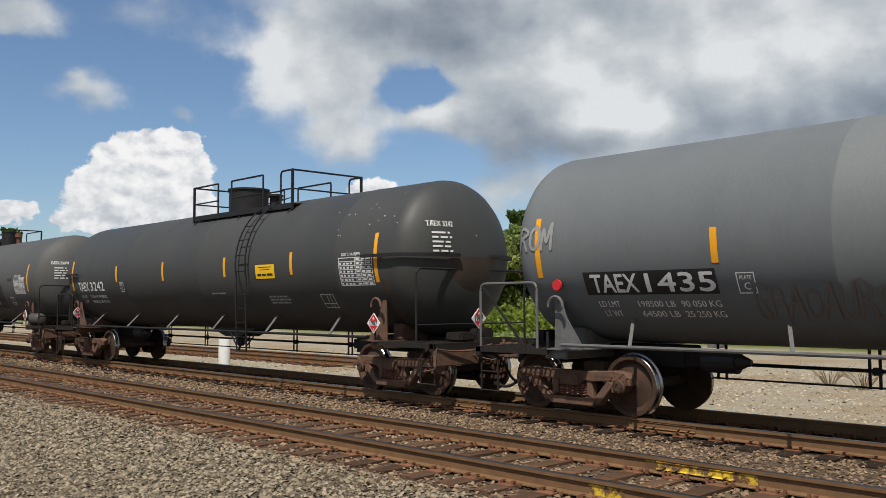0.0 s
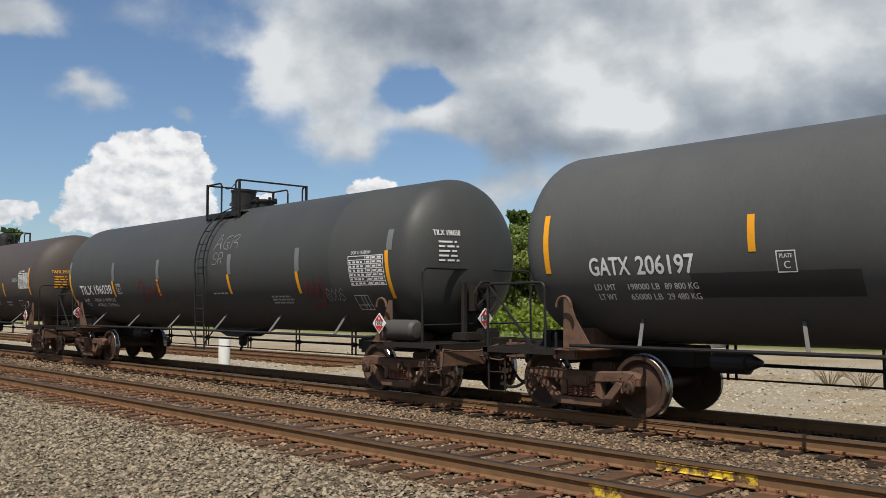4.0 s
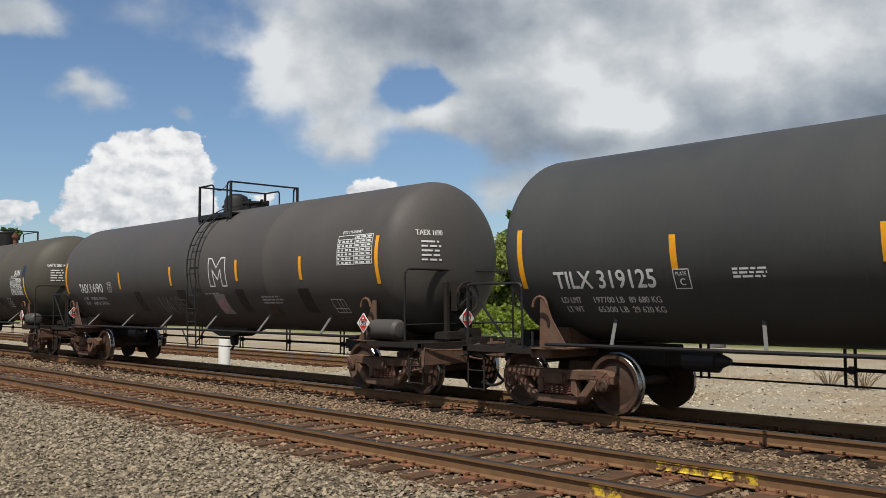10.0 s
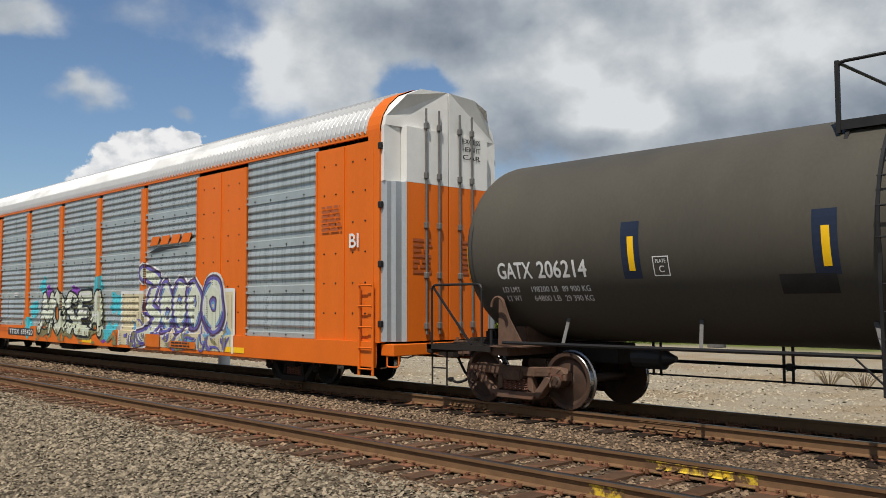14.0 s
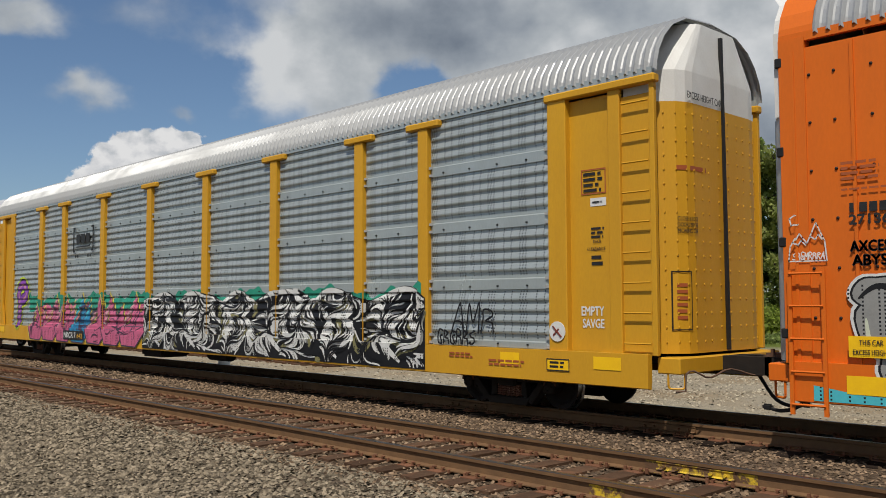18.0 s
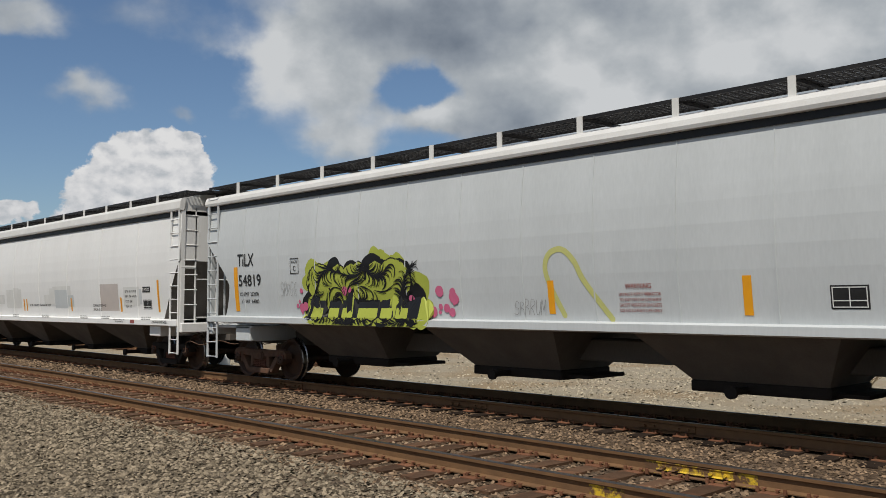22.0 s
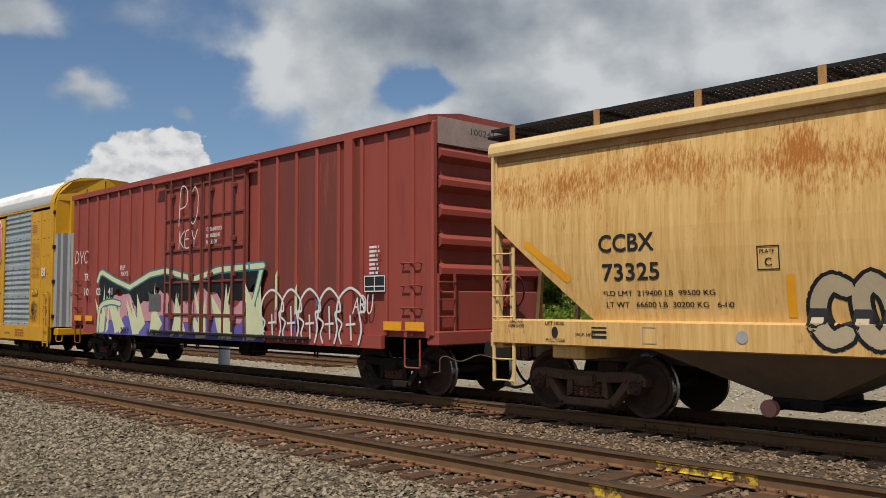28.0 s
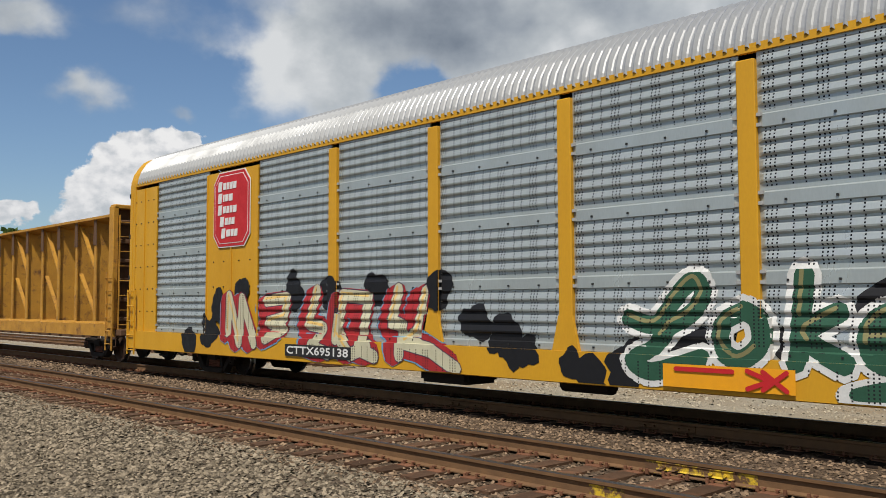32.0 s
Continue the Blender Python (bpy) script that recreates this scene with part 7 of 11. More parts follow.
        # step ladder at the corner and the platform under the coupler
        if closed:
            for side in (-1, 1):
                bm = bmesh.new()
                for sx in (-0.2, 0.2):
                    bar(bm, (e - 0.28 + sx, side * 1.62, 0.36), (e - 0.28 + sx, side * 1.62, 2.07), 0.05, 0.03)
                for k in range(5):
                    tube(bm, [(e - 0.48, side * 1.64, 0.48 + k * 0.386), (e - 0.08, side * 1.64, 0.48 + k * 0.386)], 0.016, 6)
                part("corner_ladder", bm, P, car, m=turn)
        bm = bmesh.new()
        bevelled(bm, e - 0.05, e + 0.3, -1.45, 1.45, 0.72, 0.94, 0.015, 1)
        for side in (-1, 1):
            tube(bm, loop_points([(e + 0.1, side * 1.42, 0.72), (e + 0.1, side * 1.42, 0.52), (e + 0.28, side * 1.3, 0.52), (e + 0.28, side * 1.3, 0.72)], 0.05), 0.016, 6)
        part("end_platform", bm, P, car, m=turn)
    return car


M["galvanized"] = material("galvanized", (0.45, 0.47, 0.49), (0.36, 0.38, 0.4), rough=0.4, metal=0.5, scale=5, fine=40, bump=0.03)
M["door_cream"] = material("door_cream", (0.66, 0.62, 0.54), (0.55, 0.52, 0.45), rough=0.5, scale=2, fine=40, bump=0.05, streak=4)
CLOSED_BAYS = [("sheet", -13.6, -12.2), ("screen", -12.2, -9.58), ("sheet", -9.58, -7.37), ("screen", -7.37, -4.75), ("post", -4.75, -4.5), ("screen", -4.5, -1.87), ("post", -1.87, -1.62),
               ("screen", -1.62, 1.0), ("post", 1.0, 1.25), ("screen", 1.25, 3.9), ("post", 3.9, 4.15), ("screen", 4.15, 6.91), ("sheet", 6.91, 9.13), ("screen", 9.13, 11.8), ("sheet", 11.8, 13.6)]
OPEN_BAYS = [("screen", -11.9, -9.37), ("tee", -9.37, -9.12), ("screen", -9.12, -7.45), ("tee", -7.45, -7.2), ("screen", -7.2, -4.54), ("tee", -4.54, -4.29), ("screen", -4.29, -1.6), ("tee", -1.6, -1.35),
             ("screen", -1.35, 1.35), ("tee", 1.35, 1.6), ("screen", 1.6, 4.28), ("tee", 4.28, 4.53), ("screen", 4.53, 7.2), ("tee", 7.2, 7.45), ("screen", 7.45, 9.0), ("tee", 9.0, 9.25), ("screen", 9.25, 11.9)]


# ---- covered hoppers ----
def hopper_car(name, label, a, b, paint, half_len, cut, bays, trucks, roof_paint, sill_h=(1.22, 1.44), rust=False, seams=9, ladder_paint=None, bin_mat="bin_dark", round_cut=False, gut=(3.86, 3.96), eave=4.19, board=4.44, brackets=(0.44, 1.61), seam_at=None, gate=0.3):
    """A covered hopper between couplings a and b, with sides that bulge and slope sheets at the ends."""
    c, half = (a + b) / 2, (a - b) / 2
    car = car_thing(name, label, "hopper car", c)
    P = M[paint]
    LP = M[ladder_paint or paint]
    for s in (-1, 1):
        add_truck(car, trucks, s * (half - 2.15))
    add_draft_gear(car, half)
    zs = [min(1.42, sill_h[1] - 0.01), 1.6, 1.85, 2.1, 2.4, 2.7, 3.0, 3.2, 3.5, 3.75, gut[0] + 0.02]

    def width(z):
        return 1.5 + 0.1 * math.sin(min(max((z - 1.42) / 2.5, 0), 1) * math.pi)

    def reach(z):
        if z >= cut[0]:
            return half_len
        if round_cut:
            f = (z - 1.42) / (cut[0] - 1.42)
            return half_len - cut[1] * (1 - max(f - 0.45, 0) / 0.55 if f > 0.45 else 1 - 0.25 * (1 - f / 0.45) ** 2)
        f = (z - 1.42) / (cut[0] - 1.42)
        return half_len - cut[1] * (1 - f)

    bm = bmesh.new()
    rows = []
    for z in sorted(zs + [cut[0] + 0.001]):
        r, w = reach(z), width(z)
        rows.append([bm.verts.new((x, y, z)) for x, y in ((-r, -w), (-r * 0.5, -w), (0, -w), (r * 0.5, -w), (r, -w), (r, w), (r * 0.5, w), (0, w), (-r * 0.5, w), (-r, w))])
    n = 10
    for r0, r1 in zip(rows, rows[1:]):
        for i in range(n):
            # end slopes below the cut use the darker bin material, as does the underside
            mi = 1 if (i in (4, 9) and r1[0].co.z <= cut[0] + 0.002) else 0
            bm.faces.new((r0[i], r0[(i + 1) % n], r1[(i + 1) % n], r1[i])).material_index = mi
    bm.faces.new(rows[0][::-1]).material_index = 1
    part("body", fixed(bm), (P, M[bin_mat]), car, smooth=False)
    surf = lambda x, z, off: (x, -width(z) - off, z)
    for i in range(seams):
        x = -half_len + (i + 1) * 2 * half_len / (seams + 1) if seam_at is None else seam_at[0] + seam_at[1] * (i - seams // 2)
        for s in (-1, 1):
            bm = bmesh.new()
            for z0, z1 in zip(zs, zs[1:]):
                bar(bm, (x, s * (width(z0) + 0.003), z0), (x, s * (width(z1) + 0.003), z1), 0.022, 0.012)
            part("side_seam", bm, P, car)
    # cornice and arched roof
    g0, g1 = gut
    for s in (-1, 1):
        bm = bmesh.new()
        extrude_x(bm, [(s * 1.5, g1), (s * 1.6, g1 + 0.01), (s * 1.615, g1 + 0.06), (s * 1.6, eave - 0.09), (s * 1.56, eave - 0.02), (s * 1.45, eave)], -half_len - 0.05, half_len + 0.05)
        part("cornice", fixed(bm), M[roof_paint if not rust else "hopper_tan"], car)
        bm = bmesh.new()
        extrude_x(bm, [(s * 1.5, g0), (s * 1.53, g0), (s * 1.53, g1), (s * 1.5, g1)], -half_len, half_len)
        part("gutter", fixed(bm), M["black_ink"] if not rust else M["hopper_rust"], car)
    bm = bmesh.new()
    zt = eave - 0.03
    extrude_x(bm, [(-1.5, zt), (-1.1, zt + 0.13), (-0.5, zt + 0.2), (0.5, zt + 0.2), (1.1, zt + 0.13), (1.5, zt), (1.45, g1), (-1.45, g1)], -half_len, half_len)
    part("roof", fixed(bm), M[roof_paint], car)
    nh = 10
    for i in range(nh):
        x = -half_len + (i + 0.5) * 2 * half_len / nh
        bm = bmesh.new()
        bevelled(bm, x - 0.75, x + 0.75, -0.3, 0.3, zt + 0.17, zt + 0.29, 0.03, 1)
        part("hatch_cover", bm, M[roof_paint], car)
    # running boards of open grating on upright plates
    for s in (-1, 1):
        bm = bmesh.new()
        y0, y1 = (0.8, 1.47) if s > 0 else (-1.47, -0.8)
        for y in (y0, y1):
            box(bm, -half_len - 0.1, half_len + 0.1, y - 0.012, y + 0.012, board - 0.05, board)
        x = -half_len - 0.1
        while x < half_len + 0.1:
            box(bm, x, x + 0.03, y0, y1, board - 0.03, board - 0.006)
            x += 0.1
        for k in range(1, 7):
            y = y0 + (y1 - y0) * k / 7
            box(bm, -half_len - 0.1, half_len + 0.1, y - 0.014, y + 0.014, board - 0.026, board - 0.01)
        part("running_board", bm, M["black_steel"], car)
    x = brackets[0] - brackets[1] * int((brackets[0] + half_len - 0.1) / brackets[1])
    while x < half_len - 0.1:
        for s in (-1, 1):
            bm = bmesh.new()
            slab(bm, [(x - 0.05, eave - 0.03), (x + 0.05, eave - 0.03), (x + 0.05, board), (x - 0.05, board)], s * 1.485, s * 1.505)
            part("board_bracket", fixed(bm), M[roof_paint], car)
            bm = bmesh.new()
            bar(bm, (x + 0.06, s * 1.47, board - 0.06), (x + 0.06, s * 0.5, zt + 0.24), 0.05, 0.05)
            part("board_arm", bm, M["black_steel"], car)
        x += brackets[1]
    # side sill
    for s in (-1, 1):
        bm = bmesh.new()
        extrude_x(bm, [(s * 1.49, sill_h[1]), (s * 1.62, sill_h[1] - 0.03), (s * 1.62, sill_h[0] + 0.02), (s * 1.56, sill_h[0]), (s * 1.5, sill_h[0])], -half + 0.75, half - 0.75)
        part("side_sill", fixed(bm), P, car)
    # discharge bays
    nb = len(bays)
    for xb, w in bays:
        bm = bmesh.new()
        zl = 0.58 if gate > 0.5 else 0.42
        tops = [(xb - w / 2, -1.44), (xb + w / 2, -1.44), (xb + w / 2, 1.44), (xb - w / 2, 1.44)]
        lows = [(xb - gate, -0.62), (xb + gate, -0.62), (xb + gate, 0.62), (xb - gate, 0.62)]
        t4 = [bm.verts.new((x, y, sill_h[0] + 0.02)) for x, y in tops]
        l4 = [bm.verts.new((x, y, zl)) for x, y in lows]
        for i in range(4):
            bm.faces.new((t4[i], t4[(i + 1) % 4], l4[(i + 1) % 4], l4[i]))
        part("discharge_bay", fixed(bm), M[bin_mat], car)
        bm = bmesh.new()
        bevelled(bm, xb - gate - 0.04, xb + gate + 0.04, -0.66, 0.66, zl - 0.14, zl + 0.02, 0.02, 1)
        tube(bm, [(xb - 0.15, -1.05, zl - 0.08), (xb - 0.15, 0.4, zl - 0.08)], 0.05, 8)
        bevelled(bm, xb + gate, xb + gate + 0.45, -0.5, 0.5, zl - 0.11, zl - 0.05, 0.01, 1)
        turned(bm, [(-1.1, 0.09), (-1.04, 0.09)], "y", 12, (xb - 0.15, 0, zl - 0.08))
        part("outlet_gate", fixed(bm), M["truck_dark"], car)
    bm = bmesh.new()
    bevelled(bm, -half + 0.5, half - 0.5, -0.3, 0.3, 0.75, 1.1, 0.02, 1)
    part("center_sill", bm, M[bin_mat], car)
    for s in (0, 180):
        turn = pose(0, 0, 0, 0, 0, s)
        bm = bmesh.new()
        bevelled(bm, half - 0.9, half - 0.62, -1.55, 1.55, 0.98, 1.22, 0.02, 1)
        bevelled(bm, half - 2.5, half - 0.9, -1.5, 1.5, 1.14, 1.2, 0.01, 1)
        bevelled(bm, half - 2.45, half - 1.85, -1.5, 1.5, 0.86, 1.2, 0.02, 1)
        part("end_sill", bm, P, car, m=turn)
        for y in (-1.5, 1.5):
            bm = bmesh.new()
            bar(bm, (half - 0.75, y, 1.2), (half - 0.75, y * 0.99, cut[0]), 0.12, 0.1)
            bar(bm, (half - 0.75, y * 0.99, cut[0]), (half_len - 0.02, y, g1), 0.12, 0.1)
            part("corner_post", bm, LP, car, m=turn)
            bm = bmesh.new()
            bar(bm, (half - 0.75, y * 0.35, 1.2), (half - 0.95, y * 0.35, 3.2), 0.07, 0.07)
            part("end_post", bm, LP, car, m=turn)
        for y in (-1.58, 1.58):
            bm = bmesh.new()
            x1 = half - 0.74
            for xx in (x1, x1 - 0.42):
                bar(bm, (xx, y, 0.45), (xx, y, 2.55 if xx < x1 and rust else 4.15), 0.05, 0.03)
            for k in range(7 if rust else 12):
                tube(bm, [(x1 - 0.42, y * 1.01, 0.48 + k * 0.33), (x1, y * 1.01, 0.48 + k * 0.33)], 0.014, 6)
            part("side_ladder", bm, LP, car, m=turn)
            end_ladder(car, 0, 0, 0.4, 0, 1, 1, LP).matrix_basis = turn @ pose(half - 0.72, y * 0.85, 1.1, 0, 0, 0) @ Matrix.Diagonal((1, 1, 3.0, 1))
        bm = bmesh.new()
        for k in range(8):
            tube(bm, [(half - 0.7, -1.5, 1.3 + k * 0.37), (half - 0.7, -1.1, 1.3 + k * 0.37)], 0.014, 6)
        part("end_rungs", bm, LP, car, m=turn)
        bm = bmesh.new()
        tube(bm, [(half - 0.72, -1.1, 2.3), (half - 0.72, 1.1, 2.3)], 0.016, 6)
        tube(bm, [(half - 0.72, -1.1, 1.35), (half - 0.72, 1.1, 1.35)], 0.016, 6)
        part("end_rail", bm, LP, car, m=turn)
        bm = bmesh.new()
        bevelled(bm, half_len - 0.1, half_len + 0.55, -1.1, 1.1, board - 0.05, board, 0.01, 1)
        bar(bm, (half_len, -0.8, 4.0), (half_len + 0.5, -0.8, board - 0.04), 0.04)
        bar(bm, (half_len, 0.8, 4.0), (half_len + 0.5, 0.8, board - 0.04), 0.04)
        part("end_walkway", bm, M["black_steel"], car, m=turn)
    return car, surf, half


# ---- boxcar ----
def boxcar(name, label, a, b):
    c, half = (a + b) / 2, (a - b) / 2
    car = car_thing(name, label, "boxcar", c)
    P = M["boxcar_red"]
    for s in (-1, 1):
        add_truck(car, "dark", s * (half - 2.35))
    add_draft_gear(car, half)
    e, rear, Y = 8.04, 7.82, 1.48
    bm = bmesh.new()
    box(bm, -rear, e, -Y, Y, 1.08, 4.86)
    part("body", bm, P, car)
    bm = bmesh.new()
    extrude_x(bm, [(-1.56, 4.84), (-1.56, 4.98), (-0.8, 5.1), (0.8, 5.1), (1.56, 4.98), (1.56, 4.84)], -rear - 0.08, e + 0.08)
    part("roof", fixed(bm), P, car, "faded red steel roof")
    for s in (-1, 1):
        bm = bmesh.new()
        extrude_x(bm, [(s * Y, 1.1), (s * (Y + 0.08), 1.1), (s * (Y + 0.08), 0.86), (s * Y, 0.86)], -e + 1.2, e - 1.2)
        part("side_sill", fixed(bm), P, car)
    xs = [-7.5 + 0.72 * i for i in range(9)] + [2.6 + 0.72 * i for i in range(8)]
    for s in (-1, 1):
        for x in xs:
            bm = bmesh.new()
            bevelled(bm, x - 0.045, x + 0.045, s * Y - 0.06, s * Y + 0.06, 1.1, 4.84, 0.02, 1)
            part("side_post", bm, P, car)
        bm = bmesh.new()
        box(bm, 5.72, 5.98, s * (Y + 0.04) - 0.05, s * (Y + 0.04) + 0.05, 0.9, 4.86)
        part("bolster_post", bm, P, car)
        for dx0, dx1 in ((-1.62, 0.28), (0.3, 2.22)):
            bm = bmesh.new()
            box(bm, dx0, dx1, s * (Y + 0.09) - 0.03, s * (Y + 0.09) + 0.03, 1.02, 4.72)
            door = part("door", bm, P, car, "sliding plug door with lock rods")
            for k in range(5):
                z = 1.4 + k * 0.78
                bm = bmesh.new()
                bevelled(bm, dx0 + 0.03, dx1 - 0.03, s * (Y + 0.12) - 0.035, s * (Y + 0.12) + 0.035, z, z + 0.06, 0.012, 1)
                part("door_rib", bm, M["door_rust"], door)
            for xx in (dx0 + 0.04, dx1 - 0.04, (dx0 + dx1) / 2):
                bm = bmesh.new()
                box(bm, xx - 0.03, xx + 0.03, s * (Y + 0.12) - 0.032, s * (Y + 0.12) + 0.032, 1.03, 4.7)
                part("door_stile", bm, M["door_rust"], door)
            for xx in (dx0 + 0.45, dx1 - 0.45):
                bm = bmesh.new()
                tube(bm, [(xx, s * (Y + 0.2), 1.05), (xx, s * (Y + 0.2), 4.75)], 0.03, 7)
                for z in (1.3, 2.3, 3.1, 4.3):
                    bevelled(bm, xx - 0.08, xx + 0.08, s * (Y + 0.17) - 0.04, s * (Y + 0.17) + 0.04, z, z + 0.12, 0.015, 1)
                part("lock_rod", bm, M["door_rust"], door)
        for z, h in ((0.96, 0.06), (4.74, 0.06)):
            bm = bmesh.new()
            bevelled(bm, -2.2, 4.6 if z < 2 else 2.6, s * (Y + 0.16) - 0.07, s * (Y + 0.16) + 0.07, z, z + h, 0.012, 1)
            part("door_track", bm, P if z > 2 else M["truck_dark"], car)
        for s2 in (-1, 1):
            ee = e if s2 > 0 else rear
            side_ladder(car, s2 * (ee - 0.42), 0.48, s * (Y + 0.05), 1.0, 2.6, 4, P, "grab_irons", rails=False)
            bm = bmesh.new()
            tube(bm, loop_points([(s2 * (ee - 0.62), s * 1.5, 1.05), (s2 * (ee - 0.62), s * 1.5, 0.55), (s2 * (ee - 0.22), s * 1.5, 0.55), (s2 * (ee - 0.22), s * 1.5, 1.05)], 0.05), 0.018, 6)
            part("sill_step", bm, P, car)
    front = e
    for s in (0, 180):
        turn = pose(0, 0, 0, 0, 0, s)
        e = rear if s else front
        bm = bmesh.new()
        for k in range(5):
            z = 2.1 + k * 0.52
            prof = [(e, z), (e + 0.13, z + 0.1), (e + 0.13, z + 0.2), (e, z + 0.3)]
            vs = [[bm.verts.new((x, y, zz)) for x, zz in prof] for y in (-1.3, 1.3)]
            for i in range(3):
                bm.faces.new((vs[0][i], vs[0][i + 1], vs[1][i + 1], vs[1][i]))
            for v in vs:
                bm.faces.new(v)
        part("end_ribs", fixed(bm), P, car, m=turn)
        for y in (-1, 1):
            bm = bmesh.new()
            bevelled(bm, e - 0.02, e + 0.1, y * 1.42 - 0.07, y * 1.42 + 0.07, 1.1, 4.9, 0.03, 1)
            part("corner_post", bm, P, car, m=turn)
        bm = bmesh.new()
        box(bm, e + 0.003, e + 0.09, -1.34, 1.34, 4.5, 4.98)
        part("end_top", bm, M["faded"], car, "weathered whitish end panel", m=turn)
        bm = bmesh.new()
        bevelled(bm, e - 0.1, e + 0.2, -1.45, 1.45, 0.95, 1.2, 0.02, 1)
        bevelled(bm, e + 0.0, e + 0.1, -1.3, 1.3, 1.2, 1.9, 0.02, 1)
        part("end_sill", bm, P, car, m=turn)
        bm = bmesh.new()
        bevelled(bm, e + 0.15, half - 0.1, -0.28, 0.28, 0.7, 1.0, 0.02, 1)
        bevelled(bm, -1.0, e, -0.3, 0.3, 0.6, 1.0, 0.02, 1)
        part("center_sill", bm, M["truck_dark"], car, m=turn)
        end_ladder(car, e + 0.15, -1.2, 0.4, 1.0, 2.2, 4, P).matrix_basis = turn
        bm = bmesh.new()
        turned(bm, [(0, 0.3), (0.02, 0.33), (0.04, 0.3)], "x", 20, (e + 0.3, 0.35, 1.9))
        bmesh.ops.delete(bm, geom=[f for f in bm.faces if len(f.verts) > 4], context="FACES")
        for k in range(5):
            an = k * math.tau / 5
            bar(bm, (e + 0.32, 0.35, 1.9), (e + 0.32, 0.35 + math.cos(an) * 0.3, 1.9 + math.sin(an) * 0.3), 0.03, 0.02)
        bevelled(bm, e + 0.1, e + 0.28, 0.2, 0.5, 1.6, 2.1, 0.03, 1)
        part("hand_brake", bm, P, car, m=turn)
    bm = bmesh.new()
    for x in (-4.2, -1.2, 1.5, 3.9):
        bar(bm, (x - 0.05, -0.9, 0.55), (x - 0.05, -0.9, 1.0), 0.03)
        bar(bm, (x + 0.05, -0.9, 0.55), (x + 0.05, -0.9, 1.0), 0.03)
    tube(bm, [(-5, -0.9, 0.6), (5, -0.9, 0.6)], 0.018, 6)
    bevelled(bm, 0.4, 1.0, -0.7, -0.2, 0.45, 0.8, 0.06)
    part("brake_gear", bm, M["truck_dark"], car)
    return car, flat_side(-Y)


M["red_umber"] = material("red_umber", (0.21, 0.052, 0.039), (0.14, 0.038, 0.03), rough=0.65, scale=1.6, fine=30, bump=0.06, streak=9, spots=(0.31, 0.075, 0.05), spot_at=(0.58, 0.7), spot_scale=2.2)
M["door_rust"] = material("door_rust", (0.2, 0.045, 0.034), (0.1, 0.032, 0.025), rough=0.75, scale=4, fine=40, bump=0.15)
M["door_yellow"] = M["rack_yellow"]
M["patch_pale"] = material("patch_pale", (0.68, 0.68, 0.66), (0.57, 0.57, 0.55), rough=0.5, scale=2, fine=40, bump=0.02)
M["patch_beige"] = material("patch_beige", (0.52, 0.46, 0.42), (0.46, 0.42, 0.4), rough=0.5, scale=2, fine=40, bump=0.02)
M["bin_tan"] = material("bin_tan", (0.24, 0.18, 0.12), (0.14, 0.105, 0.08), rough=0.7, scale=1.5, fine=40, streak=3)
M["tan_rust"] = material("tan_rust", (0.82, 0.55, 0.23), (0.5, 0.26, 0.06), rough=0.55, scale=11, fine=34, bump=0.06, streak=18)


def rust_band(m, lo, hi):
    """Rust that breaks out in blotches in a band of the side sheets, with fine runs below it."""
    t = m.node_tree
    bsdf = t.nodes["Principled BSDF"]
    old = bsdf.inputs["Base Color"].links[0].from_socket
    tc = nd(t, "ShaderNodeTexCoord")
    sep = nd(t, "ShaderNodeSeparateXYZ")
    t.links.new(tc.outputs["Object"], sep.inputs[0])

    def field(scale, stretch, detail):
        mp = nd(t, "ShaderNodeMapping")
        mp.inputs["Scale"].default_value = (1, 1, stretch)
        t.links.new(tc.outputs["Object"], mp.inputs[0])
        n = nd(t, "ShaderNodeTexNoise")
        n.inputs["Scale"].default_value, n.inputs["Detail"].default_value, n.inputs["Roughness"].default_value = scale, detail, 0.65
        t.links.new(mp.outputs[0], n.inputs["Vector"])
        return n.outputs["Fac"]

    d = math_node(t, "DIVIDE", math_node(t, "SUBTRACT", sep.outputs[2], (lo + hi) / 2), (hi - lo) / 2)
    hump = math_node(t, "EXPONENT", math_node(t, "MULTIPLY", math_node(t, "MULTIPLY", d, d), -1.0))
    v = math_node(t, "ADD", math_node(t, "ADD", math_node(t, "MULTIPLY", field(0.9, 0.8, 7), 0.9), math_node(t, "MULTIPLY", field(34, 0.2, 9), 0.95)), math_node(t, "MULTIPLY", hump, 0.24))
    rng = nd(t, "ShaderNodeMapRange")
    t.links.new(v, rng.inputs[0])
    rng.inputs[1].default_value, rng.inputs[2].default_value = 1.04, 1.26
    mix = nd(t, "ShaderNodeMix", data_type="RGBA")
    t.links.new(rng.outputs[0], mix.inputs[0])
    t.links.new(old, mix.inputs[6])
    mix.inputs[7].default_value = (0.4, 0.14, 0.025, 1)
    t.links.new(mix.outputs[2], bsdf.inputs["Base Color"])


rust_band(M["tan_rust"], 3.1, 3.8)
M["faded"] = material("faded", (0.42, 0.36, 0.33), (0.28, 0.17, 0.15), rough=0.8, scale=2, fine=30, streak=2)


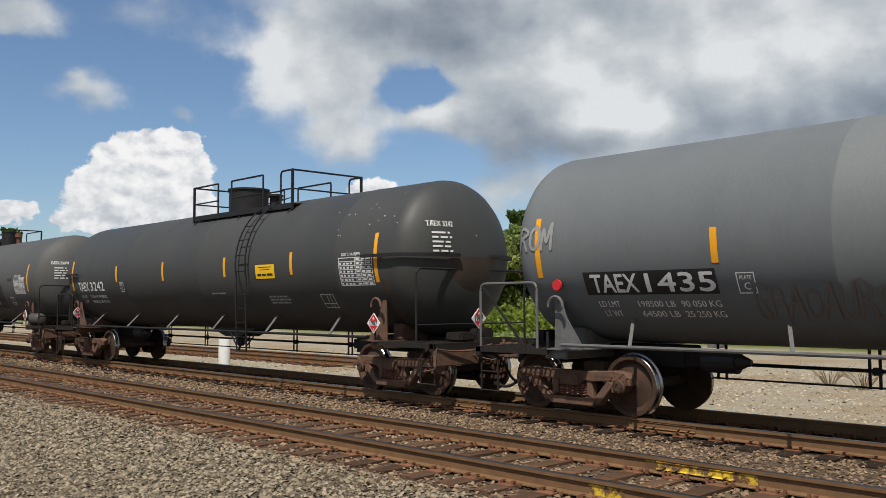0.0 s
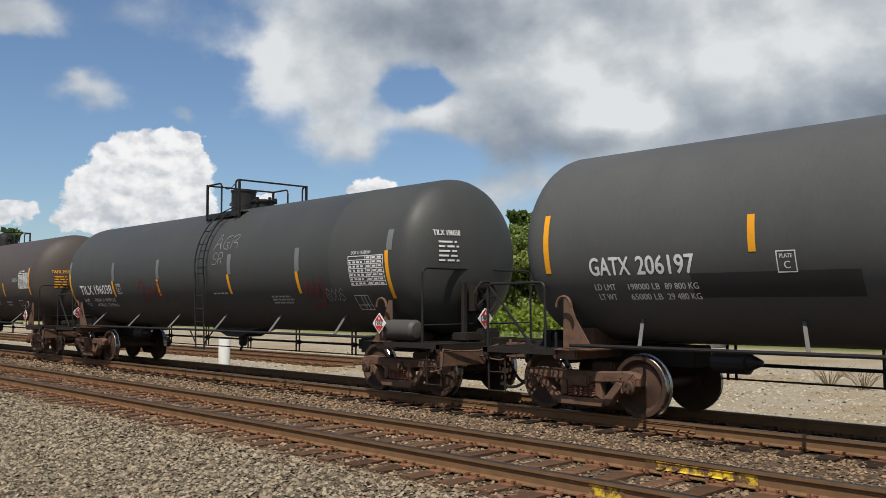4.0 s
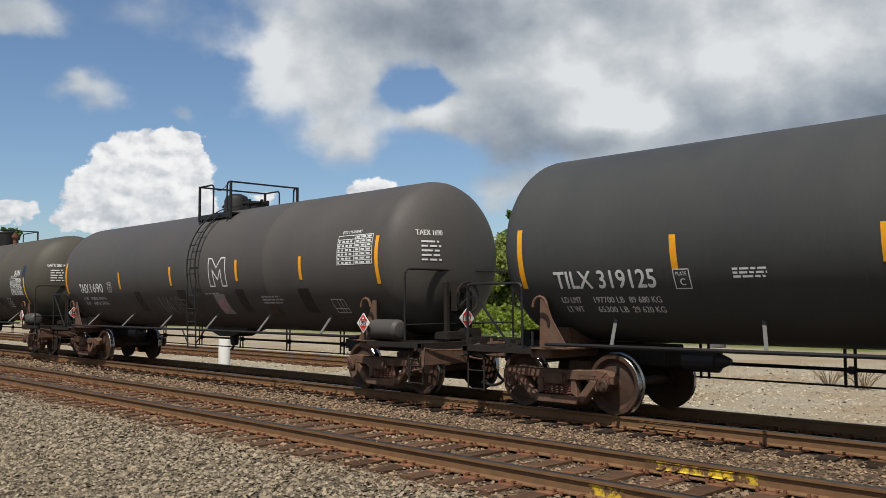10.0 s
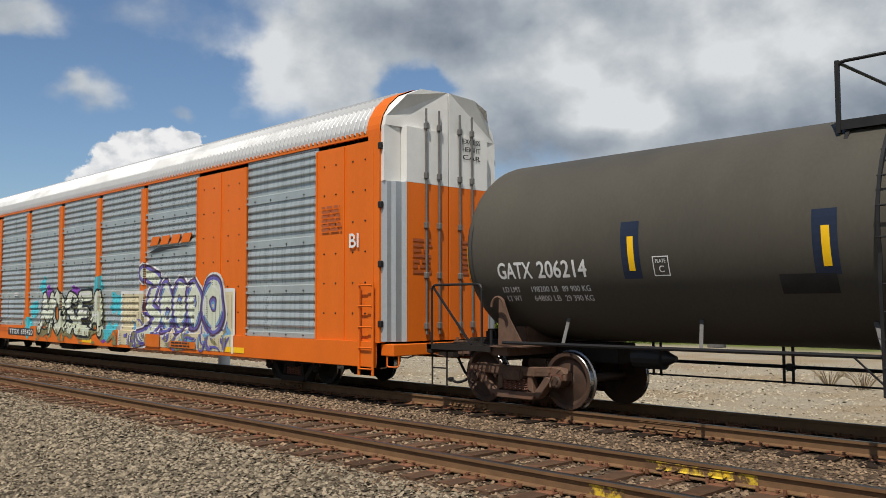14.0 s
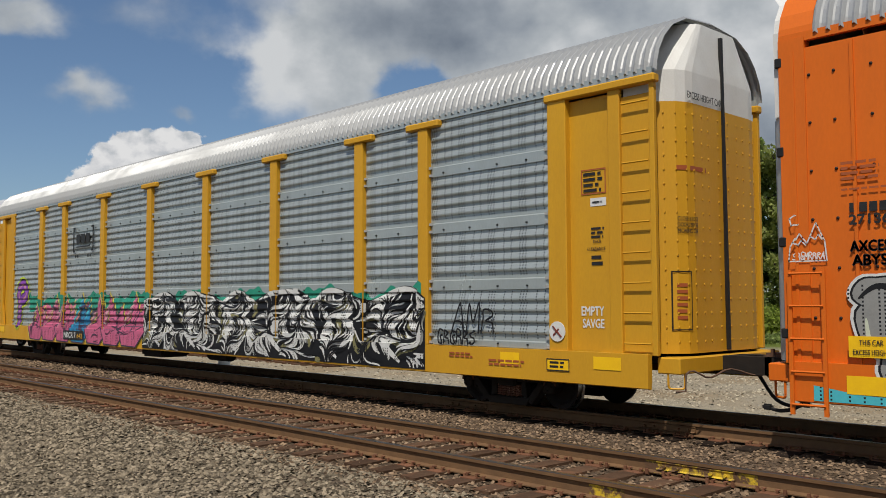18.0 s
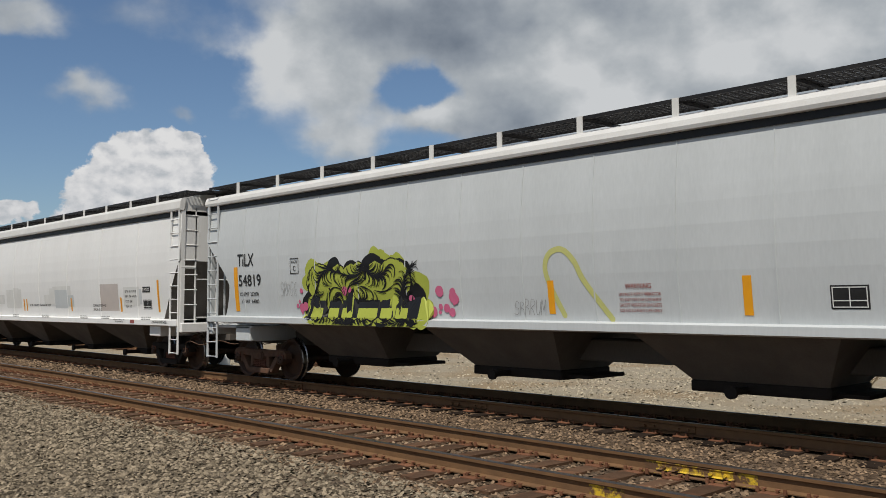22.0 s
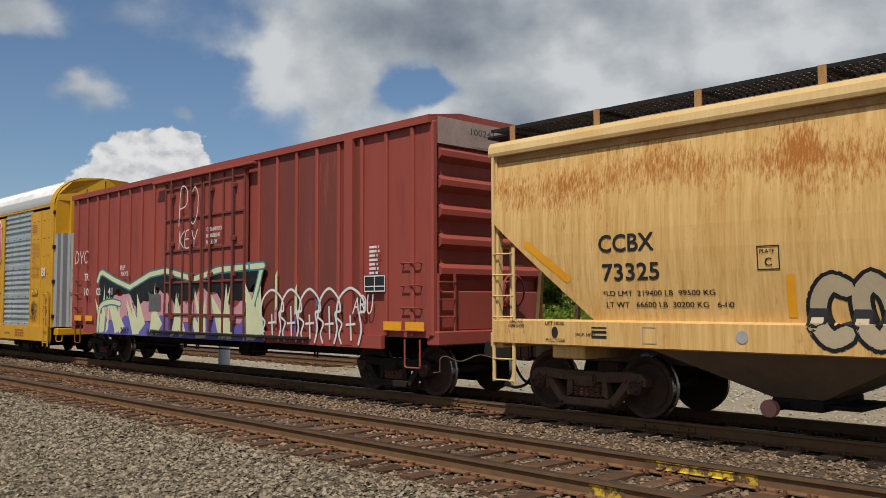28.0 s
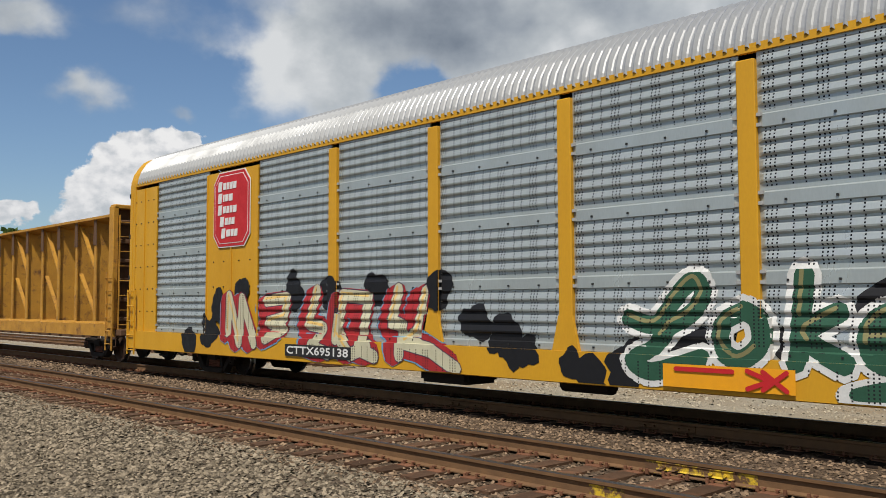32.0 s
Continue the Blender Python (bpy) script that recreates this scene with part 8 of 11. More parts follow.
# ---- centerbeam flatcar ----
def centerbeam(name, label, a, b):
    c, half = (a + b) / 2, (a - b) / 2
    car = car_thing(name, label, "flatcar", c)
    P = M["beam_yellow"]
    for s in (-1, 1):
        add_truck(car, "dark", s * (half - 2.6))
    add_draft_gear(car, half)
    e = half - 0.75
    bm = bmesh.new()
    for s in (-1, 1):
        extrude_x(bm, [(s * 1.35, 1.12), (s * 1.5, 1.12), (s * 1.5, 0.78), (s * 1.35, 0.78)], -e, e)
    part("side_sill", fixed(bm), P, car)
    for i in range(int(2 * e / 1.0)):
        x = -e + 0.5 + i
        bm = bmesh.new()
        bevelled(bm, x - 0.09, x + 0.09, -1.42, 1.42, 0.95, 1.14, 0.02, 1)
        part("cross_member", bm, P, car)
    bm = bmesh.new()
    box(bm, -e, e, -0.35, 0.35, 0.6, 1.1)
    part("center_sill", bm, M["beam_brown"], car)
    bm = bmesh.new()
    for s in (-1, 1):
        extrude_x(bm, [(s * 0.02, 4.3), (s * 0.42, 4.42), (s * 0.42, 4.5), (s * 0.02, 4.55)], -e + 0.1, e - 0.1)
    part("top_chord", fixed(bm), P, car)
    n = 13
    for i in range(n + 1):
        x = -e + 0.9 + i * (2 * e - 1.8) / n
        bm = bmesh.new()
        for y in (-0.32, 0.32):
            slab(bm, [(x - 0.1, 1.1), (x + 0.1, 1.1), (x + 0.07, 4.4), (x - 0.07, 4.4)], y - 0.02, y + 0.02)
        slab(bm, [(x - 0.13, 3.6), (x + 0.13, 3.6), (x + 0.1, 4.4), (x - 0.1, 4.4)], -0.36, -0.34, 1)
        box(bm, x - 0.02, x + 0.02, -0.3, 0.3, 1.1, 4.4)
        part("post", fixed(bm), (P, M["beam_brown"]), car)
        if i < n and i % 2 == 0:
            d = (2 * e - 1.8) / n
            for z0, z1 in ((1.15, 2.7), (2.7, 4.3)):
                bm = bmesh.new()
                bar(bm, (x + d * (1 if z0 < 2 else 0.9), -0.2, z0), (x + 0.1, -0.2, z1), 0.12, 0.06)
                part("diagonal", bm, P, car)
    for s in (0, 180):
        turn = pose(0, 0, 0, 0, 0, s)
        bm = bmesh.new()
        for y in (-1.45, 1.45):
            bevelled(bm, e - 0.2, e + 0.1, y - 0.08, y + 0.08, 1.0, 4.45, 0.02, 1)
        bevelled(bm, e - 0.2, e + 0.1, -1.5, 1.5, 4.38, 4.5, 0.02, 1)
        part("bulkhead_frame", bm, P, car, m=turn)
        bm = bmesh.new()
        box(bm, e - 0.14, e - 0.1, -1.37, 1.37, 1.0, 4.38)
        for k in range(6):
            bevelled(bm, e - 0.1, e + 0.06, -1.37, 1.37, 1.2 + k * 0.55, 1.32 + k * 0.55, 0.02, 1)
        part("bulkhead", bm, M["beam_brown"], car, m=turn)
        end_ladder(car, e + 0.14, -1.15, 0.42, 0.9, 4.2, 8, P).matrix_basis = turn
        side_ladder(car, 0, 0.4, 0, 0.4, 2.6, 6, P).matrix_basis = turn @ pose(e - 0.02, -1.56, 0)
        bm = bmesh.new()
        bevelled(bm, e, half - 0.35, -1.4, 1.4, 0.8, 0.98, 0.02, 1)
        part("end_sill", bm, M["beam_brown"], car, m=turn)
    return car


# ---- lettering of the tank cars ----
def stencil_table(car, x0, x1, z0, z1, surf, mat, title="DOT 111A100W1", head=True, seed=1):
    """The framed table of inspection dates, with its ruled rows."""
    rows = [z1 - (z1 - z0) * k / 7 for k in range(1, 7)]
    w = x1 - x0
    frame_box(car, x0, x1, z0, z1, 0.014, mat, surf, "inspection_table", [x0 + w * 0.5, x0 + w * 0.66, x0 + w * 0.82], rows)["kind"] = "stuff"
    if title:
        letters(car, title, x0 + 0.1 * w, z1 + 0.03, 0.06, mat, surf, w * 0.55)
    bm = bmesh.new()
    rnd = random.Random(seed)
    h = (z1 - z0) / 7
    for k in range(7):
        zz = z1 - h * (k + 0.75)
        if k:
            for i in range(4):
                patch(bm, x0 + 0.03 + i * 0.11 * w, x0 + 0.03 + i * 0.11 * w + 0.085 * w * rnd.uniform(0.6, 1), zz, zz + h * 0.45, surf, 0.0075, 1, 1)
        for i, xx in enumerate((0.53, 0.69, 0.85)):
            patch(bm, x0 + w * xx, x0 + w * (xx + 0.1), zz, zz + h * 0.45, surf, 0.0075, 1, 1)
    part("table_writing", bm, mat, car)["kind"] = "stuff"


def tank_marks(mark, number, nx, nz, nw, ld, lt, plate, table=None, box_at=None, head=None, ink="white_ink", head_ink="white_ink", dot="DOT 111A100W1", plate_letter="C", table_ink=None, nh=0.25, gap=True):
    """The usual lettering: reporting mark, load limits, plate box, inspection table, test box and end lettering."""
    def put(car, surf, half, cyl):
        if gap:
            letters(car, mark, nx, nz, nh, M[ink], surf, nw * 0.4, bold=0.004)
            letters(car, number, nx + nw * 0.47, nz, nh, M[ink], surf, nw * 0.53, bold=0.004)
        else:
            letters(car, mark + " " + number, nx, nz, nh, M[ink], surf, nw, bold=0.004)
        dim = M["white_ink"]
        for k, (word, lb, kg) in enumerate((("LD LMT", *ld), ("LT WT", *lt))):
            z = nz - 0.21 - 0.14 * k
            letters(car, word, nx + 0.02 + 0.03 * k, z, 0.085, dim, surf, 0.36 - 0.06 * k)
            letters(car, lb + " LB", nx + nw * 0.35, z, 0.085, dim, surf, nw * 0.3)
            letters(car, kg + " KG", nx + nw * 0.7, z, 0.085, dim, surf, nw * 0.3)
        if plate:
            px, pz = plate
            frame_box(car, px, px + 0.25, pz, pz + 0.27, 0.014, M[ink], surf, "plate_box")
            letters(car, "PLATE", px + 0.045, pz + 0.18, 0.05, M[ink], surf, 0.16)
            letters(car, plate_letter, px + 0.09, pz + 0.05, 0.09, M[ink], surf)
        if table:
            stencil_table(car, *table, surf, M[table_ink or ink], dot)
        if box_at:
            x, z = box_at
            frame_box(car, x, x + 0.42, z, z + 0.28, 0.012, M[ink], surf, "test_box", [x + 0.2, x + 0.3], [z + 0.09])
            bars_of_writing(car, x + 0.03, z - 0.06, 0.4, 3, 0.06, M["faint_ink"], surf, 5)
        if head:
            x, z, w = head
            face = head_surface(cyl)
            letters(car, mark + " " + number, -1.02, z, 0.1, M[head_ink], face, 0.52, bold=0.003)
            bars_of_writing(car, -0.94, z - 0.1, 0.42, 5, 0.085, M[head_ink], face, 8, gap=0.6)
        # conspicuity note near the outlet
        bars_of_writing(car, 0.9, 1.95, 0.75, 1, 0.06, M["grey_ink"], surf, 3)
        bars_of_writing(car, 3.3, 1.86, 0.85, 3, 0.065, M["grey_ink"], surf, 4)
    return put


def dark_patches(car, surf, rects, mat="black_ink", off=0.0035):
    for x0, x1, z0, z1 in rects:
        bm = bmesh.new()
        patch(bm, x0, x1, z0, z1, surf, off, 2, 8)
        part("paint_patch", bm, M[mat], car)


def phone_board(car, surf, x0, x1, z0, z1):
    bm = bmesh.new()
    patch(bm, x0, x1, z0, z1, surf, 0.006, 1, 4)
    part("emergency_board", bm, M["stripe_bright"], car, "yellow emergency notice board")
    h = z1 - z0
    bm = bmesh.new()
    for a, b, c, d in ((0.15, 0.85, 0.8, 0.85), (0.25, 0.75, 0.62, 0.66), (0.1, 0.3, 0.2, 0.36), (0.35, 0.55, 0.2, 0.36), (0.6, 0.9, 0.2, 0.36)):
        patch(bm, x0 + (x1 - x0) * a, x0 + (x1 - x0) * b, z0 + h * c, z0 + h * d, surf, 0.009, 1, 1)
    part("board_writing", bm, M["black_ink"], car)


# ---- the train, front to rear ----
DOME_MID = {"from": -0.86, "to": 2.22, "gap": (-0.12, 0.51), "parts": (("manway", 0.16, 0, 0.27, 0.26), ("bonnet", 1.41, 0, 0.28, 0.55), ("valve", 2.52, 0, 0.13, 0.44)), "rust": True}
DOME_BOX = {"from": -0.82, "to": 0.7, "gap": (-0.13, 0.53), "parts": (("bonnet", -0.7, 0, 0.31, 0.52), ("manway", 0.22, 0, 0.27, 0.22), ("valve", -1.0, -0.1, 0.12, 0.25)), "rust": True}
DOME_LOW = {"from": -0.82, "to": 0.7, "gap": (-0.13, 0.53), "parts": (("domed", -0.65, 0, 0.32, 0.46), ("manway", 0.25, 0, 0.27, 0.2), ("valve", -1.0, -0.1, 0.12, 0.2)), "rust": True}
DOME_DOMED = {"from": -0.26, "to": 1.26, "gap": (-0.05, 0.59), "parts": (("manway", 0.75, -0.1, 0.24, 0.2), ("domed", 1.3, 0, 0.34, 0.52), ("valve", 1.84, 0, 0.15, 0.38))}
DOME_CONE = {"from": -0.25, "to": 1.32, "gap": (-0.04, 0.69), "parts": (("manway", 0.25, 0, 0.26, 0.22), ("cone", 1.18, 0, 0.3, 0.62), ("valve", 1.8, 0, 0.14, 0.36))}
DOME_WIDE = {"from": -3.36, "to": 1.06, "gap": (0, 0.6), "loops": ((-3.36, -2.16), (-1.53, -0.13), (0.6, 1.06)), "parts": (("bonnet", -2.32, 0, 0.5, 0.52), ("valve", -0.2, -0.6, 0.2, 0.16))}


def extras_grey(car, surf, half, cyl):
    dark_patches(car, surf, [(-6.68, -4.55, 1.8, 2.13)])
    tank_marks("TAEX", "1435", -6.56, 1.84, 1.98, ("198500", "90 050"), ("64500", "25 250"), (-4.27, 1.8), (6.0, 7.05, 2.05, 2.6), (5.3, 1.6))(car, surf, half, cyl)
    scrawl(car, -4.15, -2.2, 1.5, 1.95, surf, 9, 4, "smoke", 0.035)
    scrawl(car, -7.9, -7.2, 2.5, 2.9, surf, 3, 9, "grey", 0.05)
    bm = bmesh.new()
    turned(bm, [(-1.43, 0.09), (-1.46, 0.08)], "y", 14, (-7.15, 0, 1.95))
    part("red_cap", bm, M["red_ink"], car)


def extras_split(car, surf, half, cyl):
    """The lower half of both ends is an open jacket under a ledge."""
    tank_marks("TAEX", "3242", -6.9, 2.08, 1.78, ("211600", "95 950"), ("74400", "33 750"), (-4.04, 2.03), (6.02, 7.05, 2.03, 2.57), (5.2, 1.6), (8.2, 3.1, 0.8))(car, surf, half, cyl)
    phone_board(car, surf, 3.0, 3.75, 2.23, 2.53)
    for s in (0, 180):
        turn = pose(0, 0, 0, 0, 0, s)
        for sy in (-1, 1):
            bm = bmesh.new()
            f = tank_surface(cyl)
            pts = []
            x = cyl - 0.75
            while x < cyl + HEAD:
                p = f(x, TZ, 0.07)
                pts.append((p[0], p[1] * -sy, p[2]))
                x += 0.06
            for p, q in zip(pts, pts[1:]):
                bar(bm, p, q, 0.05, 0.06)
            part("jacket_ledge", bm, M["black_steel"], car, m=turn)
        bm = bmesh.new()
        rings = []
        for k in range(9):
            a = math.pi + k * math.pi / 8
            ring = []
            for j in range(9):
                ph = j * math.pi / 16
                r = (TR + 0.02) * math.cos(ph)
                ring.append(bm.verts.new((cyl - 0.3 + math.sin(ph) * (HEAD + 0.33), r * math.cos(a), TZ - 0.02 + r * math.sin(a))))
            rings.append(ring)
        for r0, r1 in zip(rings, rings[1:]):
            for i in range(8):
                bm.faces.new((r0[i], r0[i + 1], r1[i + 1], r1[i]))
        part("head_jacket", fixed(bm), M["jacket_rust"], car, "rust-stained half jacket over the tank end", m=turn, smooth=True)
    rnd = random.Random(7)
    bm = bmesh.new()
    for i in range(22):
        x, z = rnd.uniform(5.5, 8.4), rnd.uniform(2.9, 3.8)
        patch(bm, x, x + rnd.uniform(0.01, 0.028), z, z + rnd.uniform(0.01, 0.028), surf, 0.004, 1, 1)
    part("paint_chips", bm, M["white_ink"], car)


def extras_c(car, surf, half, cyl):
    tank_marks("GATX", "206197", -6.77, 2.08, 1.7, ("198000", "89 800"), ("65000", "29 480"), (-3.94, 2.05), (6.03, 7.08, 2.06, 2.61), (5.3, 1.67), (8.25, 3.02, 0.8))(car, surf, half, cyl)
    dark_patches(car, surf, [(1.9, 4.73, 1.56, 2.39), (5.32, 5.81, 2.5, 2.6), (-5.16, -2.95, 1.75, 2.07)], "patch_black")


def extras_d(car, surf, half, cyl):
    tank_marks("TILX", "196038", -6.94, 1.98, 2.2, ("198300", "89950"), ("64700", "29350"), (-4.39, 1.98), (6.23, 7.28, 2.03, 2.59), (6.2, 1.57), (8.1, 2.92, 0.75))(car, surf, half, cyl)
    for x, z0, z1 in ((-7.6, 2.6, 2.95), (-4.52, 2.34, 2.84), (-1.8, 2.34, 2.83), (1.78, 2.36, 2.82), (4.5, 2.35, 2.84), (7.45, 2.66, 3.04)):
        stripe(car, x, z0, z1, surf, M["tank_grey"], 0.16, "old_stripe")
    bm = bmesh.new()
    ribbon(bm, curve_points([(-3.0, 2.05), (-2.9, 2.3), (-2.7, 2.25), (-2.8, 1.95), (-2.95, 1.8), (-2.7, 1.75), (-2.55, 2.1), (-2.45, 1.9), (-2.35, 2.15), (-2.25, 1.9), (-2.1, 2.1), (-2.05, 1.75)], 5), 0.035, surf, 0.02)
    ribbon(bm, curve_points([(-2.0, 2.2), (-1.8, 2.25), (-1.95, 1.95), (-1.7, 2.0), (-1.6, 1.8)], 5), 0.035, surf, 0.021)
    part("spray_tag", bm, spray("spray_dull_red", (0.2, 0.03, 0.035)), car)
    bm = bmesh.new()
    ribbon(bm, curve_points([(4.6, 1.75), (4.75, 2.15), (4.85, 1.8), (4.95, 2.1), (5.05, 1.8), (5.2, 2.15), (5.3, 1.95), (5.15, 1.7), (4.7, 1.62)], 5), 0.035, surf, 0.02)
    part("spray_tag", bm, spray("spray_dull_red", (0.2, 0.03, 0.035)), car)
    scrawl(car, 1.0, 2.1, 2.95, 3.3, surf, 3, 13, "grey", 0.014)
    scrawl(car, 1.0, 1.5, 2.6, 2.9, surf, 2, 14, "grey", 0.014)
    scrawl(car, 5.3, 5.9, 1.75, 2.0, surf, 4, 15, "grey", 0.015)


def extras_e(car, surf, half, cyl):
    tank_marks("TAEX", "2955", -6.9, 2.04, 1.6, ("196900", "89300"), ("66100", "30000"), None, (6.52, 7.45, 2.23, 2.75), (6.04, 1.56), (8.3, 2.72, 0.75), head_ink="stripe", gap=False)(car, surf, half, cyl)
    letters(car, "SR8754", 5.9, 2.47, 0.12, M["grey_ink"], surf, 0.55)
    dark_patches(car, surf, [(4.7, 5.38, 1.6, 1.87)], "tank_olive")
    bars_of_writing(car, 4.75, 1.8, 0.6, 2, 0.09, M["grey_ink"], surf, 6)
    dark_patches(car, surf, [(-6.75, -6.55, 1.48, 1.57)], "red_ink")


def extras_f(car, surf, half, cyl):
    tank_marks("TILX", "319125", -6.85, 1.9, 1.76, ("197700", "89 680"), ("65300", "29 620"), (-4.8, 1.87), (6.25, 7.37, 2.05, 2.62), None, (8.2, 2.85, 0.78), gap=False)(car, surf, half, cyl)
    phone_board(car, surf, 3.3, 4.08, 1.81, 2.11)
    letters(car, "PAINT", 5.39, 1.95, 0.05, M["grey_ink"], surf, 0.16)
    bars_of_writing(car, 5.39, 1.92, 0.36, 2, 0.06, M["white_ink"], surf, 6)
    bars_of_writing(car, -3.93, 2.13, 0.53, 3, 0.05, M["white_ink"], surf, 7)
    letters(car, "CLOSED", -0.02, 1.68, 0.05, M["grey_ink"], surf, 0.22)
    bars_of_writing(car, 0.02, 1.62, 0.4, 4, 0.06, M["grey_ink"], surf, 9)
    rnd = random.Random(5)
    bm = bmesh.new()
    for i in range(60):
        x = rnd.choice((rnd.gauss(2.2, 0.8), rnd.gauss(-1.6, 0.7), rnd.gauss(5.2, 0.5), rnd.gauss(-5.4, 1.2)))
        z = rnd.uniform(2.1, 2.7)
        patch(bm, x, x + rnd.uniform(0.012, 0.03), z - rnd.uniform(0.1, 0.45), z, surf, 0.0035, 1, 3)
    part("spill_streaks", bm, M["tank_black"], car)


def extras_g(car, surf, half, cyl):
    tank_marks("TAEX", "1690", -6.53, 2.03, 1.63, ("197600", "89600"), ("65400", "29700"), (-4.56, 2.03), (6.29, 7.37, 2.43, 3.0), (5.8, 1.5), (8.2, 2.95, 0.78))(car, surf, half, cyl)
    dark_patches(car, surf, [(-2.95, -2.6, 1.5, 2.02), (-0.5, -0.1, 1.5, 2.03), (2.3, 2.65, 1.5, 2.02), (4.78, 5.18, 1.5, 2.0)])
    bm = bmesh.new()
    ribbon(bm, [(1.26, 2.1), (1.26, 2.75), (1.42, 2.75), (1.63, 2.53), (1.84, 2.75), (2.02, 2.75), (2.02, 2.1), (1.82, 2.1), (1.8, 2.48), (1.65, 2.25), (1.44, 2.48), (1.48, 2.1), (1.26, 2.1)], 0.03, surf, 0.01)
    part("chalk_mark", bm, M["white_ink"], car, "outlined white letter in spray paint")
    bm = bmesh.new()
    patch(bm, 1.25, 1.75, 1.45, 1.92, surf, 0.008, 2, 4)
    part("sprayed_patch", bm, spray("spray_grey", INK["grey"]), car)
    scrawl(car, 1.3, 1.7, 1.55, 1.8, surf, 2, 3, "rose", 0.05)
    scrawl(car, -1.7, -0.3, 1.45, 1.9, surf, 5, 17, "grey", 0.025)
    scrawl(car, 3.4, 3.75, 1.4, 1.7, surf, 3, 18, "brown", 0.03)


def extras_h(car, surf, half, cyl):
    tank_marks("GATX", "206214", -7.05, 2.07, 1.75, ("198200", "89 900"), ("64800", "29 390"), (-4.16, 2.05), (5.81, 6.92, 2.02, 2.59), (5.06, 1.62), (8.15, 2.95, 0.78))(car, surf, half, cyl)
    dark_patches(car, surf, [(-7.95, -7.6, 1.8, 2.95), (-4.66, -4.36, 2.02, 2.82), (-1.94, -1.64, 2.01, 2.79), (1.1, 1.4, 1.99, 2.83), (3.78, 4.06, 1.97, 2.86), (7.0, 7.28, 1.66, 3.0)], "patch_blue")
    dark_patches(car, surf, [(-2.4, -1.7, 1.79, 2.03), (0.3, 0.8, 1.62, 1.9), (2.6, 3.35, 1.59, 1.85), (3.42, 4.65, 1.58, 1.94), (5.45, 6.9, 1.44, 1.96)])
    letters(car, "SR 8754", 6.23, 2.68, 0.17, M["white_ink"], surf, 0.55)
    letters(car, "2 INCH TREAD COND SHOES", 5.9, 1.56, 0.05, M["grey_ink"], surf, 0.8)
    bars_of_writing(car, 1.35, 1.95, 0.6, 4, 0.06, M["white_ink"], surf, 3)


M["patch_black"] = material("patch_black", (0.022, 0.022, 0.023), (0.034, 0.034, 0.034), rough=0.6, scale=3, fine=40, bump=0)
M["patch_blue"] = material("patch_blue", (0.012, 0.02, 0.045), (0.02, 0.028, 0.05), rough=0.5, scale=3, fine=40, bump=0)
tank_car("tank_car", "weathered grey tank car with white stencilled lettering and faded tags", 154.7, 136.06, "tank_grey", "", "", [(-7.48, 2.07, 2.98), (-4.52, 2.2, 2.66), (-1.6, 2.2, 2.66), (1.6, 2.2, 2.66), (4.5, 2.2, 2.66), (7.4, 2.07, 2.98)], 0, DOME_MID, -0.7, (-3, 3), extras_grey, frame="grey_steel")
tank_car("tank_car", "black tank car with rust-stained half-jacketed ends and wide dome", 136.06, 117.6, "tank_black", "", "", [(-7.33, 2.1, 2.98), (-4.2, 2.3, 2.74), (-1.41, 2.28, 2.75), (1.67, 2.3, 2.75), (4.38, 2.29, 2.76), (7.15, 2.08, 3.0)], 0,
         DOME_WIDE, 2.57, (-3.6, 0.4, 5.9), extras_split, wheel_brake=False, cross_brace=False)
tank_car("tank_car", "dark grey tank car with black painted-out patches on its side", 117.6, 98.8, "tank_slate", "", "", [(-7.55, 2.13, 3.01), (-4.24, 2.32, 2.79), (-1.49, 2.31, 2.76), (1.5, 2.34, 2.78), (4.26, 2.32, 2.8), (7.35, 2.12, 3.04)], 0, DOME_MID, -0.68, (-0.1, 3.0), extras_c)
tank_car("tank_car", "black tank car with faded grey stripe tops and red tags", 98.8, 80.2, "tank_black", "", "", [(-7.6, 1.8, 2.6), (-4.6, 1.9, 2.34), (-1.85, 1.91, 2.33), (1.7, 1.91, 2.36), (4.46, 1.9, 2.35), (7.38, 1.78, 2.66)], 0, DOME_BOX, 0.61, (5.6,), extras_d)
tank_car("tank_car", "dusty brown tank car with orange reflective stripes", 80.2, 61.3, "tank_brown", "", "", [(-7.67, 1.91, 2.81), (-4.65, 1.9, 2.35), (-2.24, 1.9, 2.37), (0.4, 1.93, 2.37), (2.17, 1.97, 2.42), (4.93, 1.98, 2.44), (7.52, 2.01, 2.91)], 0, DOME_DOMED, -0.99, (-0.6, 7.7), extras_e, wheel_brake=False)
tank_car("tank_car", "glossy black tank car with streaked spills and yellow emergency board", 61.3, 42.8, "tank_black", "", "", [(-7.47, 1.91, 2.82), (-4.75, 2.13, 2.6), (-2.03, 2.14, 2.59), (0.55, 2.12, 2.59), (3.98, 2.11, 2.58), (7.45, 1.95, 2.84)], 0, DOME_CONE, -0.83, (-0.2, 2.3), extras_f, wheel_brake=False)
tank_car("tank_car", "dark charcoal tank car with a white outlined letter and black patches", 42.8, 24.3, "tank_dark", "", "", [(-7.5, 2.0, 2.94), (-3.72, 2.1, 2.56), (-0.7, 2.15, 2.62), (2.5, 2.2, 2.68), (5.02, 2.18, 2.66), (7.5, 2.05, 2.95)], 0, DOME_LOW, 0.63, (0.1, 3.6), extras_g)
